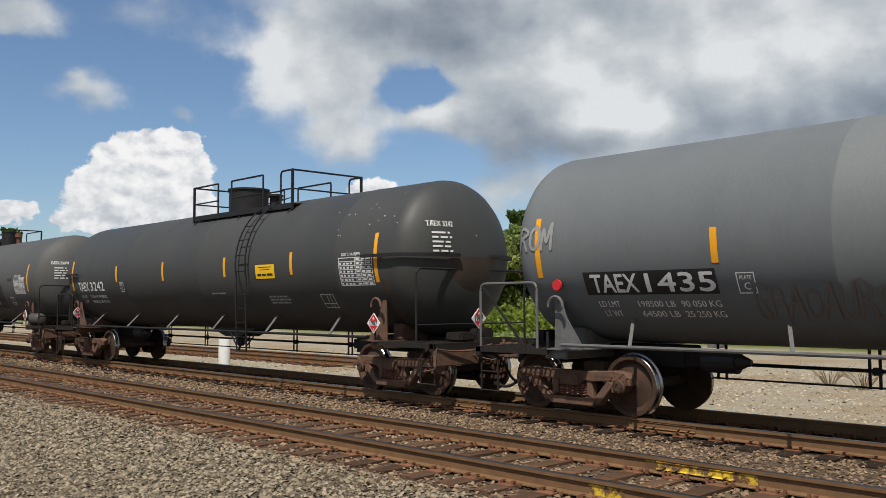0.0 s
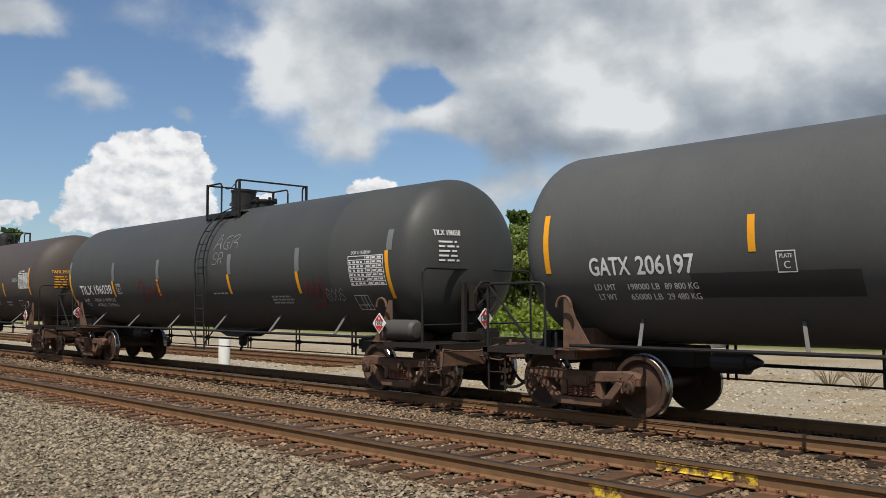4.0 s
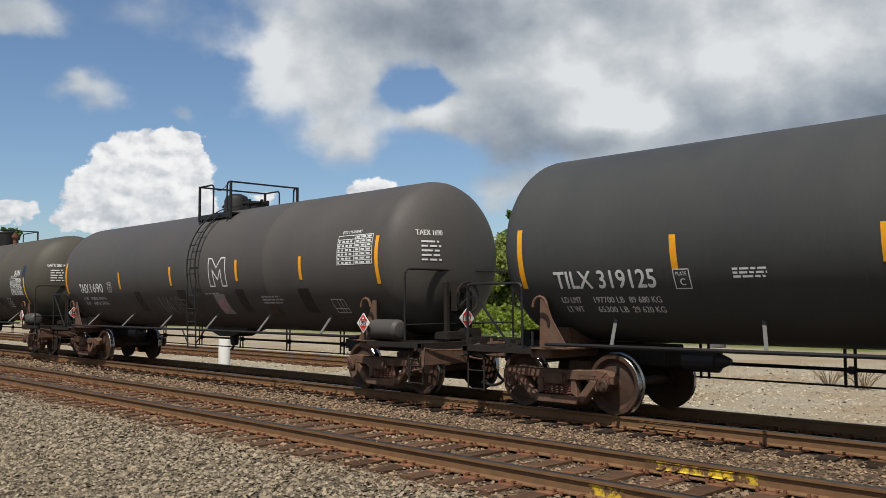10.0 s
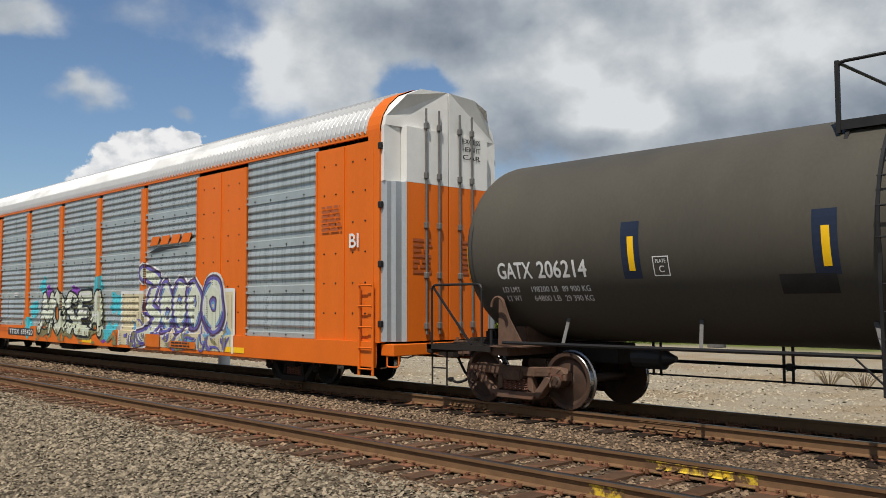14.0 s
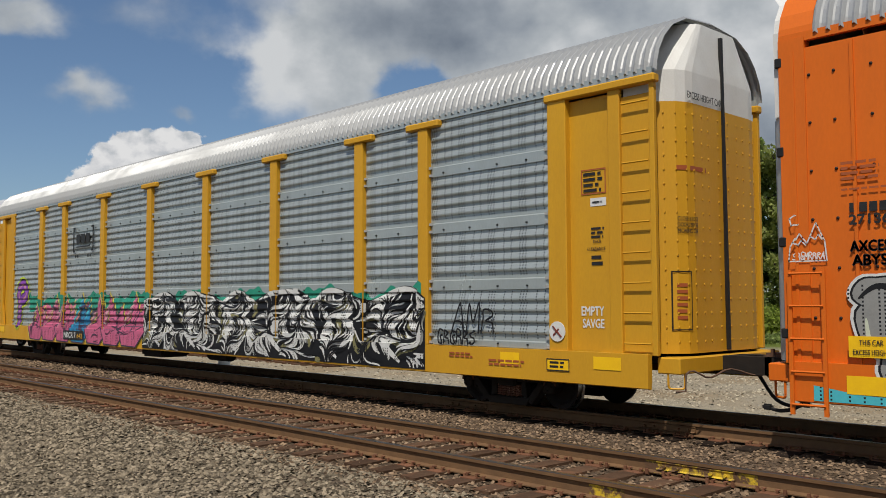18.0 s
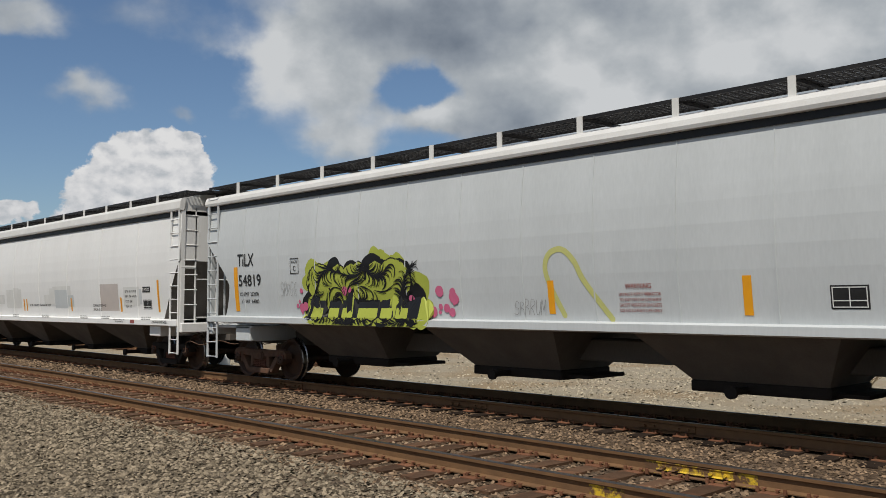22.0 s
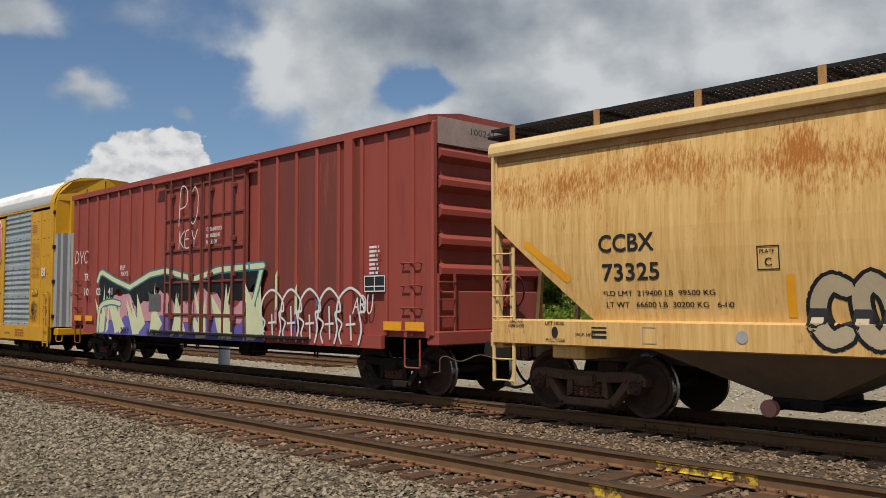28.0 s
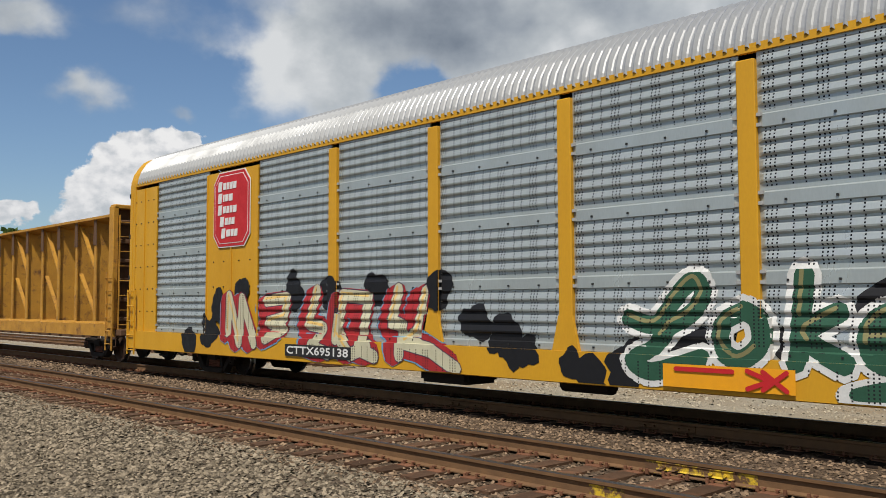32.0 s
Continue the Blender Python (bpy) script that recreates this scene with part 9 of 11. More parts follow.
tank_car("tank_car", "dusty olive-grey tank car with dark blue stripe patches", 24.3, 5.9, "tank_olive", "", "", [(-7.8, 1.82, 2.62), (-4.5, 2.13, 2.61), (-1.78, 2.11, 2.59), (1.27, 2.12, 2.59), (3.93, 2.12, 2.59), (7.16, 1.69, 2.6)], 0, DOME_MID, -0.94, (-0.3, 4.4), extras_h, stripe_mat="stripe_bright")

# orange autorack
M["orange_board"] = material("orange_board", (0.62, 0.15, 0.01), (0.5, 0.11, 0.01), rough=0.5, scale=2, fine=40, bump=0.02)
rack = autorack("autorack", "orange autorack with silver screen panels and large graffiti", 5.9, -23.1, "rack_orange", CLOSED_BAYS, "white_paint", "rack_orange")
S15, S16 = flat_side(-1.562), flat_side(-1.605)


def RS(x, z, off):
    """An autorack's painted side, in the plane of its sill and posts."""
    return (x, -1.606 - off, max(z, 0.535))


cloud(rack, [(-4.4, 0.9), (-4.0, 1.5), (-3.3, 2.2), (0.2, 1.9), (1.2, 2.15), (2.4, 1.7), (1.9, 0.9)], RS, "cyan", 0.27, rough=0.7)
cloud(rack, [(-2.6, 2.1), (-0.6, 2.0), (1.8, 0.85)], RS, "purple", 0.22)
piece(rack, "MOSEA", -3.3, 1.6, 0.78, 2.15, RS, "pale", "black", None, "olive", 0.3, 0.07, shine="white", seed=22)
swirl(rack, -3.3, 1.6, 0.85, 1.95, RS, 70, 28, "black", 0.03, base=0.04)
panel(rack, 2.72, 8.7, 0.6, 2.0, RS, "sand", "white")
swirl(rack, 3.0, 8.6, 0.6, 1.9, RS, 40, 30, "olive", 0.1, base=0.0095)
Z_LINE = [(4.1, 2.5), (4.85, 2.3), (4.35, 1.6), (4.95, 1.35), (4.3, 0.85), (3.7, 0.75)]
for color, w, off in (("white", 0.6, 0.0125), ("plum", 0.5, 0.0142), ("violet", 0.4, 0.0155), ("pale", 0.26, 0.017)):
    bm = bmesh.new()
    ribbon(bm, Z_LINE, w, RS, off)
    sprayed(bm, color, rack)
for i, (cx, cz, rx, rz, hole) in enumerate(((5.36, 1.6, 0.36, 0.56, (0.06, -0.15, 0.1)), (6.09, 1.66, 0.35, 0.58, (-0.02, 0.12, 0.09)), (6.83, 1.66, 0.36, 0.58, (0.08, 0.08, 0.09)), (7.78, 1.66, 0.48, 0.56, (0.02, 0.02, 0.13)))):
    bubble(rack, cx, cz, rx, rz, RS, hole, 0.014 * i, 230 + i)
swirl(rack, 3.3, 8.6, 0.6, 1.3, RS, 36, 29, "azure", 0.08, base=0.0118)
swirl(rack, 3.3, 8.6, 0.6, 1.3, RS, 46, 31, "violet", 0.07, base=0.0119)
swirl(rack, 3.0, 8.6, 0.55, 0.95, RS, 60, 24, "violet", 0.05)
swirl(rack, 3.0, 8.6, 0.55, 0.95, RS, 40, 25, "olive", 0.08)
swirl(rack, -3.6, 2.7, 0.55, 0.95, RS, 50, 26, "olive", 0.08)
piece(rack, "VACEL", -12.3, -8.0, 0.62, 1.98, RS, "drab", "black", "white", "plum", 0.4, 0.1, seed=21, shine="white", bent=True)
band(rack, -13.42, -9.9, lambda x: 0.536, lambda x: 0.68 + 0.05 * math.sin(x * 3.1), RS, "cyan", 0.004)
for color, grow, off in (("white", 0.06, 0.004), ("black", 0.025, 0.006), ("grey", 0.0, 0.008)):
    bm = bmesh.new()
    for k, (cx, cz, rx, rz) in enumerate(((-12.7, 1.78, 0.24, 0.2), (-12.72, 1.4, 0.2, 0.3), (-12.45, 1.02, 0.2, 0.34))):
        blob(bm, cx, cz, rx + grow, rz + grow, RS, off + 0.0004 * k, random.Random(260 + k), rough=0.14, n=24)
    sprayed(bm, color, rack)
for color, w, lines in (("black", 0.06, ([(-12.9, 1.72), (-12.7, 1.86), (-12.45, 1.8), (-12.3, 1.6)], [(-12.6, 1.3), (-12.45, 1.36), (-12.3, 1.2)])), ("pale", 0.05, ([(-12.82, 1.5), (-12.78, 1.2), (-12.66, 1.12)], [(-12.5, 1.15), (-12.42, 0.85)]))):
    bm = bmesh.new()
    for line in lines:
        flick(bm, curve_points(line, 5), w, RS, 0.0115 if color == "black" else 0.0105)
    sprayed(bm, color, rack)
letters(rack, "AXCES", -12.97, 2.26, 0.12, M["black_ink"], flat_side(-1.548), 0.43, bold=0.008, name="spray_tag")
letters(rack, "ABYS", -12.95, 2.1, 0.12, M["black_ink"], flat_side(-1.548), 0.38, bold=0.008, name="spray_tag")
bm = bmesh.new()
for line in ([(-13.68, 2.17), (-13.66, 2.34), (-13.56, 2.5), (-13.47, 2.38), (-13.36, 2.62), (-13.26, 2.4), (-13.24, 2.17), (-13.68, 2.17)], [(-13.63, 2.4), (-13.58, 2.36), (-13.54, 2.42), (-13.49, 2.36)], [(-13.43, 2.46), (-13.37, 2.42), (-13.33, 2.48), (-13.29, 2.42)], [(-13.6, 2.72), (-13.66, 2.68), (-13.64, 2.6), (-13.57, 2.61)]):
    ribbon(bm, line, 0.017, flat_side(-1.545), 0.004)
sprayed(bm, "white", rack)
dark_patches(rack, flat_side(-1.62), [(-13.0, -12.5, 1.06, 1.3)], "stripe_bright")
letters(rack, "THIS CAR", -12.88, 1.2, 0.06, M["black_ink"], flat_side(-1.625), 0.26)
letters(rack, "EXCESS HEIGHT", -12.95, 1.09, 0.06, M["black_ink"], flat_side(-1.625), 0.4)
cloud(rack, [(-10.6, 0.75), (-8.2, 1.1)], RS, "cyan", 0.2)
for word, x, z, h in (("Si", -8.8, 1.5, 0.2), ("SAP", -8.6, 1.2, 0.18), ("TOY", -9.7, 1.65, 0.2), ("TOY", -10.5, 1.25, 0.2), ("TXTS", -11.9, 2.1, 0.12), ("DWCK", -8.9, 2.15, 0.16)):
    letters(rack, word, x, z, h, M["black_ink"], RS, off=0.018, name="spray_tag")
for word, x, z, h in (("I'M THE", -8.0, 1.28, 0.13), ("REALEST", -7.9, 1.09, 0.13), ("AND THEY", -7.95, 0.86, 0.12), ("CAN", -7.8, 0.7, 0.12)):
    letters(rack, word, x, z, h, M["black_ink"], RS, off=0.018, name="spray_tag")
for k, word in enumerate(("SPECIAL NO. 24", "BRAKE BEAM REQUIRED")):
    letters(rack, word, -7.1, 0.86 - 0.1 * k, 0.06, M["brown_ink"], S16, (0.75, 1.0)[k])
dark_patches(rack, S16, [(-6.2, -3.8, 0.66, 0.9)])
letters(rack, "TTGX", -6.08, 0.7, 0.16, M["white_ink"], S16, 0.95, bold=0.006)
letters(rack, "693420", -4.95, 0.7, 0.16, M["white_ink"], S16, 1.1, bold=0.006)
dark_patches(rack, flat_side(-1.632), [(4.4, 5.2, 0.6, 0.92), (5.75, 7.05, 0.62, 0.78)], "orange_board")
bars_of_writing(rack, 5.85, 0.76, 1.0, 2, 0.07, M["black_ink"], flat_side(-1.634), 12)
dark_patches(rack, S16, [(-8.0, -7.6, 0.6, 0.72), (-13.04, -12.54, 0.64, 0.85), (0.2, 0.9, 0.58, 0.68), (8.3, 9.2, 0.6, 0.72)], "stripe_bright")
# railway emblem: slanted bar over a black wedge
bm = bmesh.new()
for k in range(4):
    x0 = 4.42 + 0.56 * k
    slab(bm, [(x0, 3.2), (x0 + 0.44, 3.2), (x0 + 0.58, 3.42), (x0 + 0.14, 3.42)], -1.56, -1.552)
part("emblem_bar", fixed(bm), M["rack_orange"], rack)
bm = bmesh.new()
slab(bm, [(4.3, 3.0), (6.5, 3.12), (4.9, 3.14)], -1.56, -1.552)
part("emblem_wedge", fixed(bm), M["black_ink"], rack)
bm = bmesh.new()
patch(bm, -5.8, -5.42, 1.98, 2.1, S15, 0.004, 1, 1)
part("shop_label", bm, M["white_ink"], rack)
letters(rack, "HOME SHOP", -5.77, 2.01, 0.05, M["black_ink"], S15, 0.32)
bars_of_writing(rack, -13.05, 3.3, 0.46, 4, 0.06, M["brown_ink"], S15, 3)
bars_of_writing(rack, -13.05, 2.99, 0.6, 1, 0.045, M["brown_ink"], S15, 7)
bars_of_writing(rack, 12.0, 3.6, 0.7, 6, 0.09, M["brown_ink"], S15, 4)
letters(rack, "BI", 12.9, 2.75, 0.26, M["white_ink"], S15, 0.28)
bm = bmesh.new()
for k in range(4):
    slab(bm, [(-12.97 + 0.11 * k, 2.71), (-12.885 + 0.11 * k, 2.71), (-12.885 + 0.11 * k, 2.82), (-12.97 + 0.11 * k, 2.82)], -1.556, -1.55)
part("owner_mark", fixed(bm), M["black_ink"], rack)
letters(rack, "27136", -12.97, 2.57, 0.11, M["black_ink"], S15, 0.44, bold=0.006)
scrawl(rack, -9.0, -7.9, 1.2, 2.2, S15, 4, 31, "black", 0.035)
scrawl(rack, -13.66, -13.27, 2.19, 2.28, flat_side(-1.545), 8, 32, "white", 0.012)
END = 13.75 + 0.275


def on_end(y0):
    return lambda x, z, off: (END + off, x + y0, z)


for k, word in enumerate(("EXCESS", "HEIGHT", "CAR")):
    letters(rack, word, 0.38, 4.85 - k * 0.16, 0.1, M["black_ink"], on_end(0), 0.5)
bars_of_writing(rack, -0.95, 2.9, 0.5, 7, 0.1, M["brown_ink"], on_end(0), 5)
bars_of_writing(rack, 0.35, 2.9, 0.5, 7, 0.1, M["brown_ink"], on_end(0), 6)

# yellow autorack with T posts
rack = autorack("autorack", "yellow autorack with open end posts and silver screens covered in graffiti", -23.1, -52.75, "rack_yellow", OPEN_BAYS, "white_paint", "rack_yellow", closed=False)
band(rack, -10.3, 9.1, lambda x: 1.45, lambda x: 1.93 + 0.09 * math.sin(x * 2.3) + 0.05 * math.sin(x * 7.1) + 0.03 * math.sin(x * 17.0), RS, "teal", 0.004, 260)
cloud(rack, [(-9.8 + 0.55 * k, 0.95 + 0.25 * (k % 3)) for k in range(15)], RS, "pink", 0.3, base=0.0085)
spikes(rack, -10.0, -1.8, 0.57, 2.0, RS, ("pink", "pink", "pink", "blue", "pink", "pink", "pink"), 41)
swirl(rack, -10.0, -2.0, 0.6, 1.7, RS, 70, 47, "plum", 0.03, base=0.064)
tangle(rack, -1.7, 9.2, 0.55, 2.0, RS, 43)
P_LINE = curve_points([(-11.25, 1.1), (-11.2, 1.7), (-11.3, 2.15), (-10.95, 2.35), (-10.6, 2.15), (-10.65, 1.95), (-10.95, 1.85)], 5)
for color, w, off in (("lime", 0.56, 0.02), ("black", 0.42, 0.0225), ("purple", 0.34, 0.025), ("rose", 0.07, 0.029)):
    bm = bmesh.new()
    ribbon(bm, P_LINE, w, RS, off)
    sprayed(bm, color, rack)
dark_patches(rack, flat_side(-1.63), [(-7.05, -5.5, 0.64, 0.9)])
letters(rack, "NKCR 7", -6.98, 0.69, 0.16, M["white_ink"], flat_side(-1.63), 0.9)
letters(rack, "642", -5.98, 0.69, 0.14, M["rack_yellow"], flat_side(-1.63), 0.4)
# bracketed emblem as plain shapes
bm = bmesh.new()
for s in (-1, 1):
    c0 = -5.83
    box(bm, c0 + s * 0.72 - 0.03, c0 + s * 0.72 + 0.03, -1.57, -1.56, 3.25, 4.0)
    for z in (3.25, 3.94):
        box(bm, c0 + s * 0.66 - 0.06, c0 + s * 0.66 + 0.06, -1.57, -1.56, z, z + 0.06)
    for k in (0.38, 0.54):
        box(bm, c0 + s * k - 0.04, c0 + s * k + 0.04, -1.57, -1.56, 3.08, 3.16)
box(bm, c0 - 0.5, c0 + 0.5, -1.57, -1.56, 3.38, 3.42)
for k in (-0.5, -0.15, 0.2):
    box(bm, c0 + k, c0 + k + 0.28, -1.572, -1.56, 3.5, 3.78)
part("emblem", bm, M["black_ink"], rack, "black bracketed emblem")
letters(rack, "EXCESS HEIGHT CAR", -1.0, 4.55, 0.1, M["black_ink"], lambda x, z, off: (13.75 + 0.215 + off, x, z), 0.95)
S14 = flat_side(-1.452)
frame_box(rack, 12.46, 12.9, 3.27, 3.64, 0.018, M["brown_ink"], S14, "plate_box")
bars_of_writing(rack, 12.5, 3.59, 0.34, 4, 0.08, M["black_ink"], S14, 5)
dark_patches(rack, S14, [(12.62, 12.9, 3.09, 3.21)], "white_ink")
bars_of_writing(rack, 12.66, 3.16, 0.2, 1, 0.04, M["black_ink"], flat_side(-1.456), 8)
bars_of_writing(rack, 12.63, 2.78, 0.24, 3, 0.06, M["black_ink"], S14, 6)
letters(rack, "DECK", 12.67, 2.55, 0.05, M["black_ink"], S14, 0.14)
letters(rack, "CLEARANCE", 12.56, 2.44, 0.05, M["black_ink"], S14, 0.32)
bars_of_writing(rack, 12.63, 2.37, 0.24, 2, 0.09, M["black_ink"], S14, 9)
letters(rack, "EMPTY", 12.44, 1.5, 0.13, M["white_ink"], S14, 0.4, off=0.006)
letters(rack, "SAVGE", 12.46, 1.32, 0.13, M["white_ink"], S14, 0.38, off=0.006)
bm = bmesh.new()
turned(bm, [(0.0, 0.15), (0.008, 0.15)], "y", 20, (12.07, -1.575, 1.26))
sign = part("round_notice", fixed(bm), M["patch_pale"], rack, "round pale notice with a slash")
bm = bmesh.new()
bar(bm, (11.99, -1.58, 1.34), (12.15, -1.58, 1.18), 0.016, 0.02)
bar(bm, (12.0, -1.58, 1.2), (12.1, -1.58, 1.3), 0.012, 0.02)
part("slash", bm, M["red_umber"], sign)


def radial(y, z, off):
    """The curved end door: round corners into a flat middle."""
    a = math.acos(max(min(1 - (y + 1.42) / 0.6, 1.0), 0.0))
    return (13.75 - 0.55 + 0.75 * math.sin(a) + off, y - off * math.cos(a), z)


for k, word in enumerate(("CLOSE & LOCK", "DOORS BEFORE", "MOVING CAR")):
    letters(rack, word, -1.12, 2.82 - 0.085 * k, 0.06, M["black_ink"], radial, 0.36, off=0.012)
bars_of_writing(rack, -1.12, 3.6, 0.62, 1, 0.12, M["brown_ink"], radial, 15)
frame_box(rack, -1.2, -0.92, 1.3, 2.12, 0.016, M["truck_dark"], radial, "hatch_joint")
bars_of_writing(rack, -1.14, 1.95, 0.16, 6, 0.09, M["brown_ink"], radial, 16)
dark_patches(rack, S16, [(11.89, 12.32, 0.68, 0.86)], "stripe_bright")
frame_box(rack, 11.89, 12.32, 0.68, 0.86, 0.016, M["black_ink"], S16, "notice_border")
bars_of_writing(rack, 11.95, 0.82, 0.3, 2, 0.06, M["black_ink"], S16, 17)
bars_of_writing(rack, 9.8, 0.88, 0.6, 2, 0.05, M["brown_ink"], S16, 18)
bars_of_writing(rack, 10.7, 0.8, 0.8, 2, 0.06, M["brown_ink"], S16, 19)
scrawl(rack, 9.5, 10.4, 1.02, 1.27, RS, 6, 53, "black", 0.03)
scrawl(rack, 9.8, 10.8, 1.2, 1.7, S15, 3, 52, "black", 0.03)
for x0, x1 in ((-13.0, -12.5), (10.95, 11.35), (12.75, 13.22)):
    dark_patches(rack, S16, [(x0, x1, 0.74, 0.92)], "stripe_bright")

# covered hoppers
M["warning_ink"] = material("warning_ink", (0.3, 0.09, 0.08), (0.24, 0.08, 0.07), rough=0.6, scale=6, fine=50, bump=0)
car, surf, half = hopper_car("hopper_car", "light grey covered hopper with round cut ends and green graffiti", -52.75, -71.73, "hopper_grey", 8.85, (3.15, 1.05), [(-4.3, 2.9), (0, 2.9), (4.3, 2.9)], "rusty", "white_paint", bin_mat="bin_dark", round_cut=True, seams=12, gate=0.95, seam_at=(0.96, 1.36), sill_h=(1.26, 1.42))
HS = lambda x, z, off: (x, -1.62 - off, z)
for x in (-7.5, 1.52, 4.66, 7.7):
    stripe(car, x, 1.52, 2.5 if abs(x) > 5 else 2.02, surf, M["stripe"], 0.12 if abs(x) < 5 else 0.16)
letters(car, "TILX", -7.42, 2.52, 0.26, M["black_ink"], surf, 0.66)
letters(car, "54819", -7.38, 2.08, 0.24, M["black_ink"], surf, 0.9)
letters(car, "LD LMT  222000", -7.35, 1.86, 0.08, M["black_ink"], surf, 0.75)
letters(car, "LT WT  64000", -7.3, 1.7, 0.08, M["black_ink"], surf, 0.7)
frame_box(car, -5.35, -5.05, 2.3, 2.62, 0.015, M["black_ink"], surf, "plate_box")
letters(car, "PLATE", -5.3, 2.52, 0.05, M["black_ink"], surf, 0.2)
letters(car, "C", -5.24, 2.36, 0.1, M["black_ink"], surf)
KS = lambda x, z, off: (surf if z > 1.425 else HS)(x, z, off)
cloud(car, [(-4.6, 1.6), (-4.5, 2.2), (-3.9, 2.35), (-3.3, 2.25), (-2.6, 2.35), (-2.0, 2.3), (-1.6, 1.9), (-1.45, 1.6), (-2.2, 1.6), (-3.2, 1.6), (-4.0, 1.7), (-3.0, 2.0)], KS, "lemon", 0.3, rough=0.12)
cloud(car, [(-4.6, 1.65), (-4.45, 2.15), (-3.9, 2.3), (-3.3, 2.2), (-2.6, 2.3), (-2.0, 2.25), (-1.6, 1.85), (-1.45, 1.62), (-2.2, 1.6), (-3.2, 1.6), (-4.0, 1.7), (-3.0, 2.0)], KS, "black", 0.285, rough=0.12, base=0.009)
piece(car, "SKWR", -4.75, -1.7, 1.38, 2.47, KS, "lemon", "black", None, None, 0.44, 0.025, seed=61, base=0.014, bent=True)
panel(car, -4.55, -1.4, 1.27, 1.415, HS, "lemon", None, base=0.01)
swirl(car, -4.55, -1.4, 1.27, 1.415, HS, 150, 63, "black", 0.022, base=0.03, curl=2.2, step=0.04)
swirl(car, -4.75, -1.4, 1.28, 2.45, KS, 520, 62, "black", 0.02, base=0.03, curl=2.2, step=0.05)
bm = bmesh.new()
rnd = random.Random(4)
for i in range(22):
    x = rnd.choice((rnd.gauss(-5.0, 0.12), rnd.gauss(-0.75, 0.2), rnd.uniform(-4.5, -1.2)))
    r = rnd.uniform(0.03, 0.1)
    blob(bm, x, rnd.uniform(1.5, 2.0), r, r, surf, 0.027 + i * 0.0002, rnd, rough=0.05)
part("pink_dots", bm, spray("spray_pink", INK["pink"]), car)
bm = bmesh.new()
ribbon(bm, curve_points([(1.75, 1.5), (1.45, 2.1), (1.5, 2.4), (1.75, 2.48), (1.98, 2.3), (2.15, 2.0), (2.6, 1.45)], 6), 0.09, surf, 0.01)
part("spray_tag", bm, spray("spray_faded_yellow", (0.55, 0.55, 0.2)), car)
letters(car, "WARNING", 2.85, 1.88, 0.07, M["warning_ink"], surf, 0.42)
for k, word in enumerate(("DO NOT APPLY VIBRATOR", "TO ANY PART OF CAR BODY", "EXCEPT VIBRATOR BRACKETS", "USE ON LOADED CAR ONLY")):
    letters(car, word, 2.74, 1.78 - k * 0.075, 0.045, M["warning_ink"], surf, 0.68)
for k, (l1, r1) in enumerate((("EXW 10-8", "H  9-8"), ("EW   8-6", "H 15-0"), ("CU FT 5461", ""))):
    letters(car, l1, 6.53, 1.94 - k * 0.12, 0.07, M["black_ink"], surf, 0.45)
    if r1:
        letters(car, r1, 7.05, 1.94 - k * 0.12, 0.07, M["black_ink"], surf, 0.25)
dark_patches(car, surf, [(5.68, 6.12, 1.6, 1.88)], "black_ink")
frame_box(car, 5.7, 6.1, 1.62, 1.86, 0.012, M["white_ink"], lambda x, z, off: surf(x, z, off + 0.003), "test_box", [5.9], [1.7])
letters(car, "OWNERSHIP SUBJECT TO A SECURITY AGREEMENT", 7.0, 3.62, 0.045, M["black_ink"], surf, 1.2)
letters(car, "FILED WITH THE SURFACE TRANSPORTATION BOARD", 7.0, 3.55, 0.045, M["black_ink"], surf, 1.2)
scrawl(car, -5.75, -5.15, 1.85, 2.15, surf, 5, 66, "grey", 0.008)
scrawl(car, 0.75, 1.4, 1.5, 1.75, surf, 6, 67, "grey", 0.008)
letters(car, "2 INCH HF COMP SHOES", 8.0, 1.3, 0.06, M["black_ink"], HS, 0.7)
letters(car, "TILX", -0.8, 3.5, 0.14, M["black_ink"], lambda x, z, off: (8.86 + off, x + 1.35, z), 0.36)
letters(car, "54819", -0.85, 3.28, 0.13, M["black_ink"], lambda x, z, off: (8.86 + off, x + 1.35, z), 0.45)

car, surf, half = hopper_car("hopper_car", "white covered hopper with painted-over grey patches", -71.73, -92.33, "hopper_white", 9.6, (2.75, 0.85), [(-5.6, 3.4), (-1.86, 3.4), (1.86, 3.4), (5.6, 3.4)], "dark", "white_paint", seams=7, gut=(3.88, 4.0), eave=4.32, board=4.5, brackets=(0.18, 1.6), sill_h=(1.13, 1.31))
for x in (-4.92, -1.4, -1.15, 2.69, 6.2, 8.45, -8.4):
    stripe(car, x, 1.47, 1.87 if abs(x) < 8 else 2.3, surf, M["stripe"], 0.1)
letters(car, "DCLX", -7.22, 2.54, 0.2, M["black_ink"], surf, 0.85)
letters(car, "8136", -7.2, 2.12, 0.19, M["black_ink"], surf, 0.7)
letters(car, "LD LMT   220500 lbs 100 000 kg", -7.12, 1.74, 0.07, M["black_ink"], surf, 1.95)
letters(car, "LT WT    65500 lbs  29 700 kg", -7.08, 1.6, 0.07, M["black_ink"], surf, 1.9)
frame_box(car, -5.62, -5.36, 2.24, 2.5, 0.02, M["brown_ink"], surf, "plate_box")
dark_patches(car, surf, [(4.85, 6.05, 1.5, 2.25)], "patch_beige", 0.006)
rnd = random.Random(12)
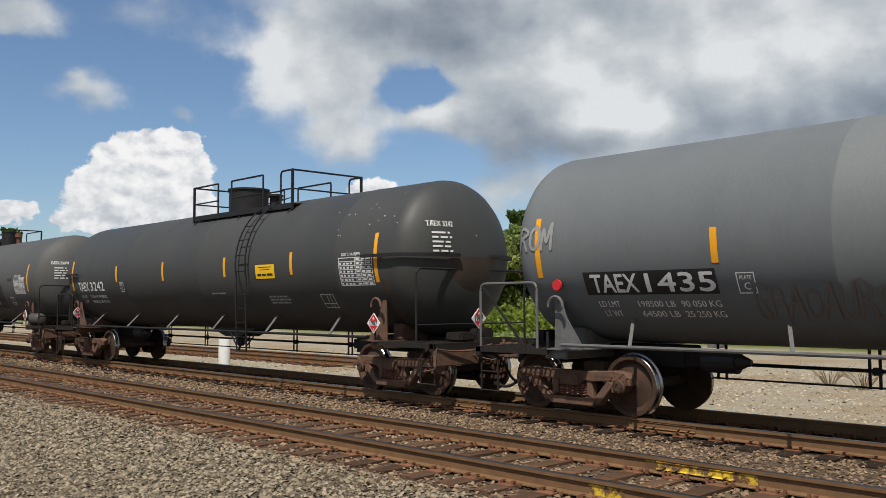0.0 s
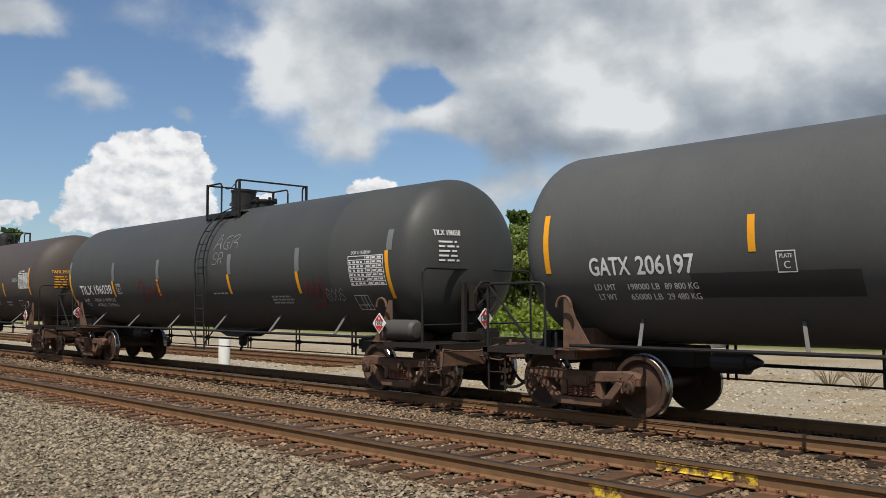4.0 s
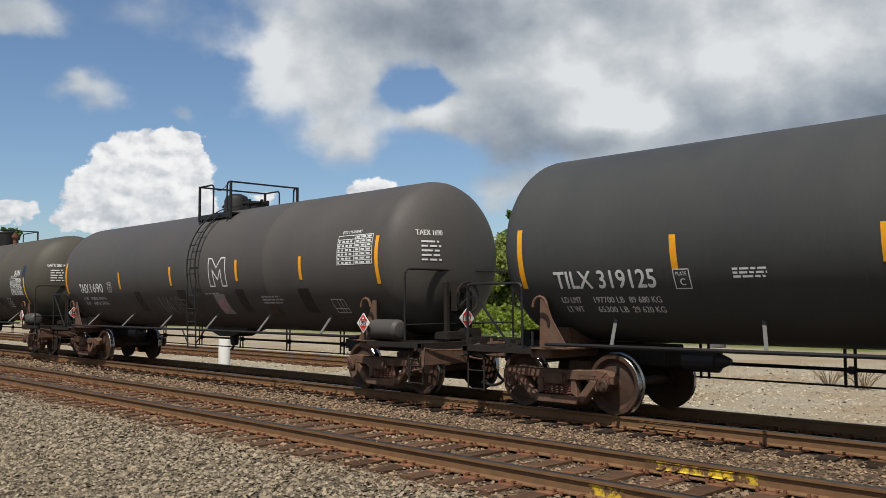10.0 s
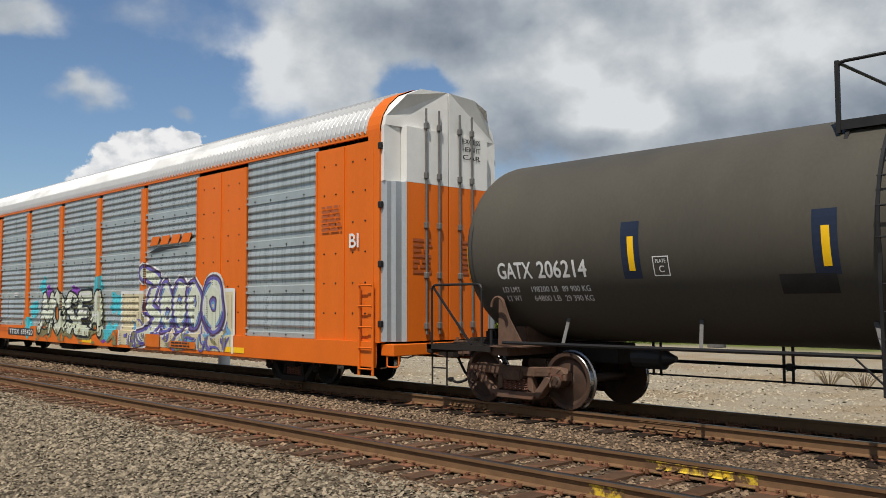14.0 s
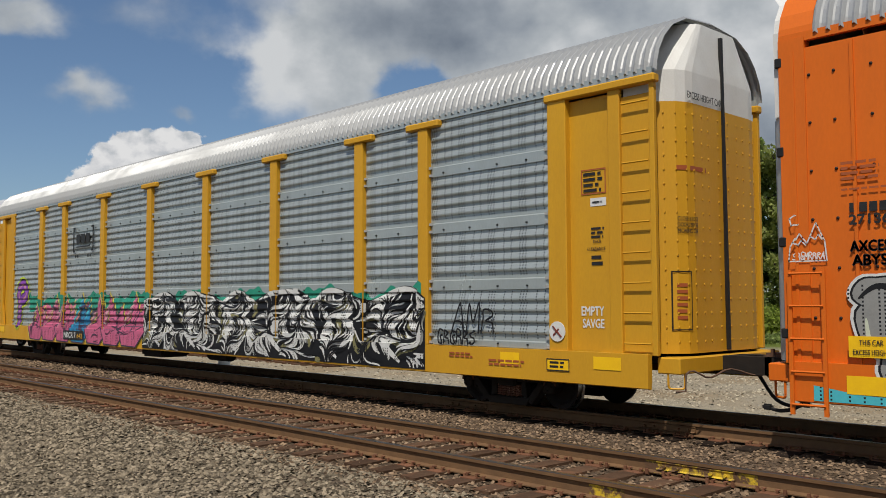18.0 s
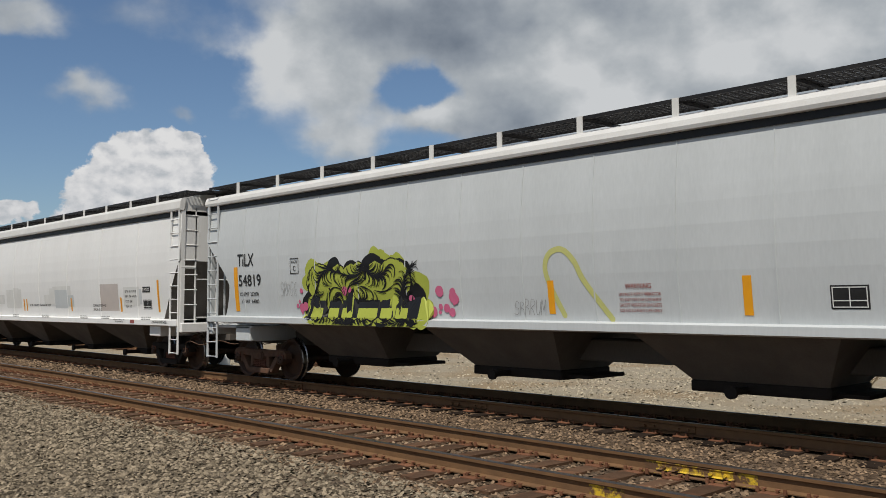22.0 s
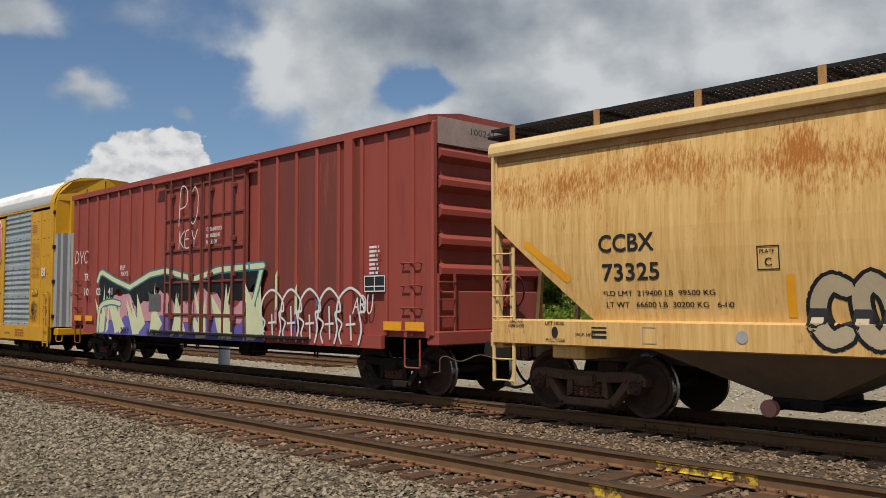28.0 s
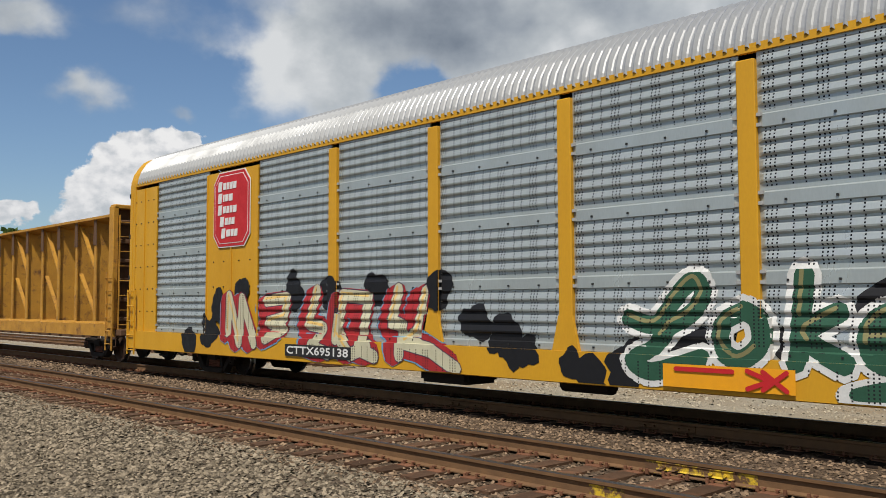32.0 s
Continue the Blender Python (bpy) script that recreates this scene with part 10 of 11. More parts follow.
for i in range(12):
    x = rnd.uniform(-5, 6.5)
    dark_patches(car, surf, [(x, x + rnd.uniform(0.5, 1.6), 1.55 + rnd.uniform(0, 0.2), 1.95 + rnd.uniform(0, 0.3))], rnd.choice(("patch_pale", "patch_pale", "hopper_grey")), 0.002 + i * 0.0003)
letters(car, "DO NOT CLEAN WITH STEAM OR BOILING WATER", -0.86, 1.64, 0.06, M["black_ink"], surf, 1.85)
letters(car, "COATING: AMERON 428", 4.3, 1.62, 0.07, M["black_ink"], surf, 0.9)
letters(car, "SRPC 05-2015", 4.3, 1.5, 0.07, M["black_ink"], surf, 0.55)
for k, word in enumerate(("EX W  10-3  H  8-10", "E W    9-6  H 13-10", "CU FT  6245", "CU M   177")):
    letters(car, word, 6.5, 2.0 - k * 0.135, 0.065, M["black_ink"], surf, (0.66, 0.68, 0.4, 0.36)[k])
dark_patches(car, surf, [(7.55, 8.0, 1.99, 2.14), (7.55, 8.04, 1.55, 1.8), (-7.75, -7.5, 1.8, 2.05)], "black_ink")
letters(car, "PLASTICS", 7.58, 2.025, 0.08, M["white_ink"], surf, 0.38, off=0.012)
frame_box(car, 7.57, 8.02, 1.57, 1.78, 0.012, M["white_ink"], lambda x, z, off: surf(x, z, off + 0.003), "test_box", [7.83], [1.62])
letters(car, "2 INCH HF COMP SHOES", 8.25, 1.2, 0.06, M["black_ink"], HS, 0.8)
letters(car, "CAR EQUIPPED WITH VENTED HATCH COVERS", 5.9, 1.25, 0.035, M["black_ink"], HS, 0.7)
letters(car, "CLEAR ALL SNOW AND ICE", 6.0, 1.2, 0.035, M["black_ink"], HS, 0.5)
dark_patches(car, HS, [(6.95, 7.2, 1.18, 1.27)], "warning_ink")
for x in (-7.6, -6.5, -5.4, -2.2, 0.5, 3.6, 5.1, 7.6):
    bars_of_writing(car, x, 1.36, 0.6, 2, 0.05, M["grey_ink"], HS, int(x * 10) % 7)

car, surf, half = hopper_car("hopper_car", "tan covered hopper streaked with rust", -92.33, -113.95, "tan_rust", 10.1, (2.98, 1.95), [(-5.6, 3.5), (-1.86, 3.5), (1.86, 3.5), (5.6, 3.5)], "rusty", "hopper_rust", rust=True, seams=9, ladder_paint="hopper_tan", bin_mat="bin_tan", gut=(3.92, 4.02), eave=4.27, board=4.5, brackets=(0.12, 1.64), sill_h=(1.05, 1.44))
for x in (-5.22, -1.49, 1.87, 5.47):
    stripe(car, x, 1.5, 2.02, surf, M["stripe"], 0.11)
letters(car, "CCBX", -8.0, 2.4, 0.24, M["black_ink"], surf, 0.9)
letters(car, "73325", -7.95, 2.0, 0.23, M["black_ink"], surf, 0.92)
letters(car, "*LD LMT  219400 LB  99500 KG", -7.97, 1.78, 0.075, M["black_ink"], surf, 1.75)
letters(car, "LT WT   66600 LB  30200 KG   6-00", -7.92, 1.62, 0.075, M["black_ink"], surf, 1.95)
frame_box(car, -5.63, -5.34, 2.08, 2.38, 0.015, M["black_ink"], surf, "plate_box")
letters(car, "PLATE", -5.59, 2.29, 0.045, M["black_ink"], surf, 0.19)
letters(car, "C", -5.53, 2.13, 0.1, M["black_ink"], surf)
for k, word in enumerate(("HAMMERING ON SIDE", "OF CAR WILL", "CONTAMINATE PRODUCT")):
    letters(car, word, (1.08, 1.3, 1.02)[k], 2.24 - k * 0.12, 0.075, M["black_ink"], surf, (1.2, 0.75, 1.3)[k])
for k, word in enumerate(("CAUTION : BEFORE", "UNLOADING ATTACH", "GROUND CONNECTION")):
    letters(car, word, -2.05, 2.24 - k * 0.11, 0.07, M["brown_ink"], surf, 1.15)
TS = lambda x, z, off: (surf if z > 1.445 else HS)(x, z, off)
piece(car, "COTHOP", -5.0, -2.0, 1.16, 2.02, TS, "haze", "black", None, None, 0.2, 0.05, seed=71, bent=True)
piece(car, "S", -1.95, -1.45, 1.15, 1.7, TS, "haze", "black", None, None, 0.14, 0.04, seed=72, bent=True)
letters(car, "2014", -3.75, 1.17, 0.12, M["black_ink"], TS, 0.5, off=0.03, name="spray_tag")
dark_patches(car, surf, [(7.57, 8.06, 1.76, 2.09)])
frame_box(car, 7.6, 8.03, 1.79, 2.06, 0.012, M["white_ink"], lambda x, z, off: surf(x, z, off + 0.003), "test_box", [7.75, 7.9], [1.88, 1.97])
dark_patches(car, surf, [(6.7, 7.3, 1.59, 1.77)], "white_ink")
letters(car, "AMERLOCK 400", 6.76, 1.69, 0.05, M["black_ink"], surf, 0.48, off=0.01)
letters(car, "T U P-183 10-12", 6.76, 1.62, 0.045, M["black_ink"], surf, 0.45, off=0.01)
for k, word in enumerate(("INTERIOR", "AMERON", "SS   8-02", "EXTERIOR", "CAROLINE", "SS   6-02")):
    letters(car, word, 8.25, 2.28 - k * 0.1, 0.06, M["black_ink"], surf, 0.42)
dark_patches(car, HS, [(4.05, 4.49, 1.26, 1.38)], "red_ink")
dark_patches(car, HS, [(-0.35, 0.58, 1.26, 1.4), (8.0, 8.25, 1.24, 1.4)], "white_ink")
for k, word in enumerate(("EXW 10-5 H 8-5", "EW   8-8 H 15-1", "CU FT 6221")):
    letters(car, word, 5.28, 1.36 - k * 0.07, 0.05, M["black_ink"], HS, 0.55)
bm = bmesh.new()
ribbon(bm, [(-9.36, 2.58), (-8.6, 2.04)], 0.12, surf, 0.012)
part("reflective_stripe", bm, M["stripe"], car)
for word, x, z, w in (("LIFT HERE", -8.98, 1.36, 0.36), ("PULL HERE", -8.97, 1.11, 0.36), ("JACK HERE", -8.42, 1.2, 0.36), ("2 INCH HF", -9.7, 1.38, 0.28), ("COMP SHOES", -9.72, 1.31, 0.32)):
    letters(car, word, x, z, 0.05, M["black_ink"], HS, w)
bm = bmesh.new()
blob(bm, -8.8, 1.25, 0.06, 0.085, HS, 0.02, random.Random(2), rough=0.02)
part("lift_hole", bm, M["black_ink"], car)
for x in (-8.0, 8.6):
    bm = bmesh.new()
    for z0, z1 in ((1.18, 1.22), (1.25, 1.29), (1.32, 1.34)):
        patch(bm, x - 0.13, x + 0.13, z0, z1, HS, 0.006, 1, 1)
    part("jack_mark", bm, M["black_ink"], car)
frame_box(car, -7.28, -7.06, 1.13, 1.36, 0.012, M["grey_ink"], HS, "sill_notice")
bm = bmesh.new()
blob(bm, -5.83, 1.25, 0.08, 0.08, HS, 0.02, random.Random(3), rough=0.0)
blob(bm, -2.4, 1.25, 0.07, 0.07, HS, 0.02, random.Random(3), rough=0.0)
part("sill_disc", bm, M["grey_ink"], car)
for i, x in enumerate((-5.75, -2.0, 1.7, 5.45)):
    bm = bmesh.new()
    turned(bm, [(-1.16, 0.02), (-1.15, 0.11), (-1.05, 0.11)], "y", 14, (x, 0, 0.34))
    part("outlet_cap", fixed(bm), spray("cap_blue", (0.03, 0.2, 0.4)) if i == 3 else spray("cap_pink", (0.5, 0.22, 0.18)), car)

# boxcar
car, surf = boxcar("boxcar", "faded red boxcar with ribbed sides and painted graffiti", -113.95, -131.8)
BS = flat_side(-1.56)


def crest(x):
    """Upper line of the boxcar's painted wave."""
    return float(np.interp(x, (-5.8, -5.6, -4.65, -3.7, -2.5, -1.6, -0.1, 1.05, 2.9), (2.35, 2.62, 2.35, 2.14, 2.45, 2.53, 2.28, 2.47, 2.51)))


def over_doors(x, z, off):
    """The boxcar's side, standing out over its two doors."""
    return (x, (-1.604 if -1.66 < x < 2.26 else -1.575) - off, z)


band(car, -5.75, 2.95, lambda x: 0.86, lambda x: 1.3 + 0.12 * math.sin(x * 3.1) + 0.06 * math.sin(x * 9), over_doors, "violet", 0.004)
band(car, -5.5, 2.75, lambda x: 1.25, lambda x: 1.86 + 0.16 * math.sin(x * 2.7) + 0.1 * math.sin(x * 6.3), over_doors, "rose", 0.0035)
band(car, -5.7, 2.75, lambda x: 1.86 + 0.2 * math.sin(x * 2.7 + 0.5) + 0.08 * math.sin(x * 8.1), lambda x: max(crest(x) - 0.06, 2.0), over_doors, "black", 0.0065)
for x, h, w in ((-5.4, 1.35, 0.5), (-4.4, 1.05, 0.7), (-3.2, 1.25, 0.6), (-2.3, 1.45, 0.5), (-1.0, 1.3, 0.7), (0.3, 1.2, 0.8), (1.3, 1.4, 0.6), (2.3, 1.5, 0.5)):
    # pale shards that fan up from the sill
    bm = bmesh.new()
    rnd = random.Random(int(x * 10) + 900)
    for k in range(4):
        a = x + rnd.uniform(-0.3, 0.3)
        pts = [(a, 0.88), (a + rnd.uniform(0.15, 0.5), 0.88 + rnd.uniform(0, 0.3)), (a + w * rnd.uniform(-0.9, 0.9), 0.88 + h * rnd.uniform(0.65, 1.0))]
        bm.faces.new([bm.verts.new(over_doors(p, q, 0.0042 + k * 0.0001)) for p, q in pts])
    part("graffiti", bm, spray("spray_pale_green", INK["shard"]), car)["kind"] = "stuff"
for col, w, off in (("cyan_dark", 0.2, 0.011), ("shard", 0.12, 0.0145)):
    bm = bmesh.new()
    ribbon(bm, [(-5.8 + 0.15 * k, crest(-5.8 + 0.15 * k)) for k in range(59)], w, over_doors, off)
    ribbon(bm, curve_points([(-5.75, 0.95), (-5.6, 1.6), (-4.9, 1.75), (-4.3, 1.7)], 4), w, over_doors, off)
    ribbon(bm, [(2.85, 2.5), (2.65, 2.0), (2.5, 1.7), (2.35, 0.95)], w, over_doors, off)
    part("graffiti", bm, spray("spray_" + col, INK[col]), car)["kind"] = "stuff"
drips = bmesh.new()
rnd = random.Random(8)
for i in range(24):
    x = rnd.uniform(-5.4, 2.6)
    patch(drips, x, x + rnd.uniform(0.03, 0.06), 1.66 - rnd.uniform(0.1, 0.4), 1.72, over_doors, 0.0036, 1, 2)
part("graffiti", drips, spray("spray_black", INK["black"]), car)["kind"] = "stuff"
for word, x, z in (("2017", -4.2, 0.9), ("MARK", -2.6, 0.88)):
    letters(car, word, x, z, 0.16, M["black_ink"], over_doors, 0.5, off=0.02, name="spray_tag")
letters(car, "RIP", -4.3, 2.62, 0.12, M["white_ink"], BS, 0.3, off=0.02, name="spray_tag")
letters(car, "SKYS", -4.25, 2.45, 0.12, M["white_ink"], BS, 0.45, off=0.02, name="spray_tag")
# painted-over panels
dark_patches(car, lambda x, z, off: BS(x, z, off + 0.03), [(-2.52, -1.87, 1.52, 1.94)], "grey_steel")
# bays repainted in a browner red, with remnants of the old paint
for k in range(5):
    dark_patches(car, flat_side(-1.48), [(2.66 + 0.72 * k, 3.26 + 0.72 * k, 1.12, 4.82)], "red_umber")
for x, z0, z1, color in ((3.32, 1.5, 2.4, "shard"), (3.3, 1.2, 1.62, "rose"), (4.02, 0.9, 1.45, "violet"), (4.05, 1.45, 2.1, "shard"), (4.78, 1.1, 1.6, "violet"), (4.8, 0.9, 1.12, "mint"), (4.8, 1.6, 1.85, "cyan_dark")):
    bm = bmesh.new()
    bm.faces.new([bm.verts.new(flat_side(-1.552)(p, q, 0.004)) for p, q in ((x, z0), (x + 0.1, z0 + 0.05), (x + 0.09, z1), (x + 0.01, z1 - 0.12))])
    sprayed(bm, color, car)
for i, (x0, x1) in enumerate(((2.85, 3.65), (3.62, 4.3), (4.28, 4.95), (4.95, 5.6), (5.55, 6.35))):
    bm = bmesh.new()
    m = (x0 + x1) / 2
    ribbon(bm, curve_points([(x0 - 0.05, 1.4), (x0 + 0.05, 1.78), (m, 1.98), (x1 - 0.04, 1.8), (x1 + 0.04, 1.55), (x1 - 0.12, 1.5), (x1 - 0.06, 1.2), (x1 - 0.15, 0.92)], 5), 0.05, flat_side(-1.575), 0.02 + 0.001 * i)
    ribbon(bm, curve_points([(x0 - 0.02, 1.4), (x0 + 0.14, 1.3), (x0 + 0.05, 1.1), (x0 + 0.12, 0.92)], 4), 0.045, flat_side(-1.575), 0.02 + 0.001 * i)
    ribbon(bm, [(m - 0.12, 1.28), (m + 0.14, 1.3)], 0.045, flat_side(-1.575), 0.02 + 0.001 * i)
    ribbon(bm, [(m, 1.62 if i % 2 else 1.45), (m + 0.03, 1.0)], 0.045, flat_side(-1.575), 0.0205 + 0.001 * i)
    sprayed(bm, "white", car)
scrawl(car, 6.0, 6.6, 1.5, 1.85, flat_side(-1.56), 3, 84, "white", 0.03)
DS = flat_side(-1.67)
tag(car, "PO", -0.85, 0.2, 3.6, 4.5, DS, "white", 0.03)
tag(car, "KEY", -0.8, 0.15, 3.05, 3.45, DS, "white", 0.028)
tag(car, "DYC", -7.55, -6.55, 2.9, 3.25, BS, "white", 0.03)
for k, word in enumerate(("CLOSE AND LOCK", "DOORS BEFORE", "MOVING CAR")):
    letters(car, word, 0.6, 3.38 - k * 0.15, 0.09, M["white_ink"], DS, (0.72, 0.62, 0.5)[k])
for word, x, z in (("TR", -6.72, 2.38), ("10", -6.7, 1.95), ("02", -5.85, 1.95), ("41", -5.05, 1.95)):
    letters(car, word, x, z, 0.2, M["white_ink"], flat_side(-1.588), 0.28)
for x in (-7.5, -6.7, -5.0, -0.2, 6.9, 7.5):
    dark_patches(car, BS, [(x, x + 0.5, 1.2 if abs(x) > 3 else 1.0, 1.36 if abs(x) > 3 else 1.12)], "stripe")
dark_patches(car, BS, [(6.35, 6.95, 1.9, 2.2)])
frame_box(car, 6.35, 6.95, 1.9, 2.2, 0.02, M["white_ink"], lambda x, z, off: BS(x, z, off + 0.003), "test_box", [6.65], [2.0])
bars_of_writing(car, 6.5, 2.75, 0.3, 7, 0.08, M["white_ink"], BS, 5)
for z in (3.7, 3.4):
    bars_of_writing(car, 0.35, z, 0.4, 2, 0.07, M["white_ink"], lambda x, zz, off: (8.26 + off, x, zz), 6)
bm = bmesh.new()
patch(bm, 0.95, 1.34, 4.62, 4.95, lambda x, z, off: (8.21 + off, x, z), 0.01, 1, 1)
part("number_board", bm, M["white_ink"], car)
letters(car, "TR", 1.0, 4.72, 0.12, M["black_ink"], lambda x, z, off: (8.225 + off, x, z), 0.2)
letters(car, "100241", -0.6, 4.72, 0.12, M["faint_ink"], lambda x, z, off: (8.21 + off, x, z), 0.6)

# second yellow autorack
rack = autorack("autorack", "yellow autorack with silver screens, red octagon emblems and graffiti", -131.8, -160.3, "rack_yellow", CLOSED_BAYS, "door_yellow", "door_cream")


def octagon_board(x, z, w, h):
    c = 0.3
    for k, (mat, off) in enumerate((("white_ink", 0.0), ("red_ink", 0.006), ("white_ink", 0.01), ("red_ink", 0.014))):
        s = (1.0, 0.97, 0.9, 0.88)[k]
        bm = bmesh.new()
        a, b = w / 2 * s, h / 2 * s
        out = [(-a, -b * (1 - c)), (-a * (1 - c), -b), (a * (1 - c), -b), (a, -b * (1 - c)), (a, b * (1 - c)), (a * (1 - c), b), (-a * (1 - c), b), (-a, b * (1 - c))]
        slab(bm, [(x + p, z + q) for p, q in out], -1.562 - off, -1.55)
        part("octagon_emblem", fixed(bm), M[mat], rack)
    # each line of the emblem: one tall bar and a row of lower ones
    for k, (indent, widths) in enumerate(((0.0, (0.1, 0.09, 0.09, 0.1)), (0.0, (0.06, 0.1, 0.12)), (0.0, (0.1, 0.09, 0.09, 0.11)), (0.06, (0.1, 0.08, 0.1)), (0.1, (0.13, 0.09, 0.1)))):
        top = z + h * (0.37 - k * 0.155)
        bm = bmesh.new()
        xx = x + w * (-0.36 + indent)
        slab(bm, [(xx, top - h * 0.13), (xx + w * 0.1, top - h * 0.13), (xx + w * 0.12, top), (xx + w * 0.02, top)], -1.586, -1.57)
        xx += w * 0.14
        for b in widths:
            slab(bm, [(xx, top - h * 0.11), (xx + w * (b - 0.02), top - h * 0.11), (xx + w * (b - 0.01), top - h * 0.02), (xx + w * 0.01, top - h * 0.02)], -1.586, -1.57)
            xx += w * b
        part("emblem_line", fixed(bm), M["white_ink"], rack)["kind"] = "stuff"


octagon_board(8.02, 3.87, 1.6, 1.72)
octagon_board(-8.45, 3.85, 1.6, 1.75)
cloud(rack, [(-10.2, 0.75), (-9.4, 1.0), (-8.9, 1.6), (-8.0, 2.0), (-6, 1.95), (-4.8, 1.9), (-3.2, 1.95), (-1.6, 1.9), (-0.8, 1.4), (-0.2, 1.15), (0.3, 0.9), (1.4, 0.75), (2.2, 0.85), (3.0, 1.2), (4.4, 1.3), (5.6, 1.6), (6.6, 1.5), (7.2, 1.1), (6.0, 0.9)], RS, "black", 0.33, rough=0.35)
for dx, dz, wide, color, base in ((-0.18, -0.06, 0.62, "azure", 0.0085), (-0.18, -0.06, 0.52, "red", 0.0115), (-0.02, 0.0, 0.42, "red", 0.0145)):
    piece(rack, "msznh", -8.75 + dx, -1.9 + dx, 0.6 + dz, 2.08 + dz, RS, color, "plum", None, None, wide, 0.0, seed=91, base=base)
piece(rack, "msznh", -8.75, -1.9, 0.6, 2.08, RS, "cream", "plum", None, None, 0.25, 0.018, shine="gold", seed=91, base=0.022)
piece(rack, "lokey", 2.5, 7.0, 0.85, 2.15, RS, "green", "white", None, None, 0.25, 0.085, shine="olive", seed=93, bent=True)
bm = bmesh.new()
ribbon(bm, curve_points([(7.3, 0.98), (6.4, 0.9), (5.4, 0.72), (5.2, 0.6), (6.2, 0.68), (7.1, 0.8)], 5), 0.2, RS, 0.012)
sprayed(bm, "white", rack)
bm = bmesh.new()
ribbon(bm, curve_points([(7.2, 0.95), (6.4, 0.88), (5.5, 0.72), (5.3, 0.62), (6.2, 0.68), (7.0, 0.78)], 5), 0.11, RS, 0.016)
sprayed(bm, "green", rack)
dark_patches(rack, flat_side(-1.624), [(-6.15, -3.95, 0.62, 0.86)])
letters(rack, "CTTX695138", -6.08, 0.67, 0.15, M["white_ink"], flat_side(-1.624), 2.05, bold=0.006)
dark_patches(rack, lambda x, z, off: S16(x, z, off + 0.025), [(2.8, 4.6, 0.58, 0.88)], "stripe")
bm = bmesh.new()
ribbon(bm, [(4.0, 0.62), (4.3, 0.73), (4.0, 0.84)], 0.06, flat_side(-1.636), 0.035)
ribbon(bm, [(4.2, 0.62), (4.5, 0.84)], 0.06, flat_side(-1.636), 0.035)
ribbon(bm, [(4.2, 0.84), (4.5, 0.62)], 0.06, flat_side(-1.636), 0.036)
ribbon(bm, [(3.0, 0.82), (3.8, 0.82)], 0.06, flat_side(-1.636), 0.035)
part("chevron_emblem", bm, M["red_ink"], rack)
for k, word in enumerate(("EXH 19-0 W 4-7", "EXW 10-8 H 4-10", "EW 9-10 H 16-8", "IL 89-9", "IW 9-1")):
    letters(rack, word, 11.98, 3.62 - k * 0.15, 0.09, M["brown_ink"], S15, (0.62, 0.64, 0.62, 0.3, 0.26)[k])
letters(rack, "AAR DECK CLEARANCE", 11.9, 2.87, 0.08, M["brown_ink"], S15, 0.75)
letters(rack, "A   94     MIN", 11.95, 2.72, 0.08, M["brown_ink"], S15, 0.6)
letters(rack, "B   87 3/4 MIN", 11.95, 2.6, 0.08, M["brown_ink"], S15, 0.6)
bars_of_writing(rack, 11.95, 4.3, 0.45, 4, 0.07, M["brown_ink"], S15, 7)
letters(rack, "BI", 12.88, 2.6, 0.26, M["white_ink"], S15, 0.28, bold=0.01)
dark_patches(rack, S15, [(11.98, 12.5, 2.0, 2.2)], "stripe_bright")
frame_box(rack, 11.98, 12.5, 2.0, 2.2, 0.012, M["black_ink"], lambda x, z, off: S15(x, z, off + 0.003), "notice_frame")
letters(rack, "THIS CAR", 12.12, 2.12, 0.05, M["black_ink"], S15, 0.25, off=0.012)
letters(rack, "EXCESS HEIGHT", 12.04, 2.04, 0.05, M["black_ink"], S15, 0.4, off=0.012)
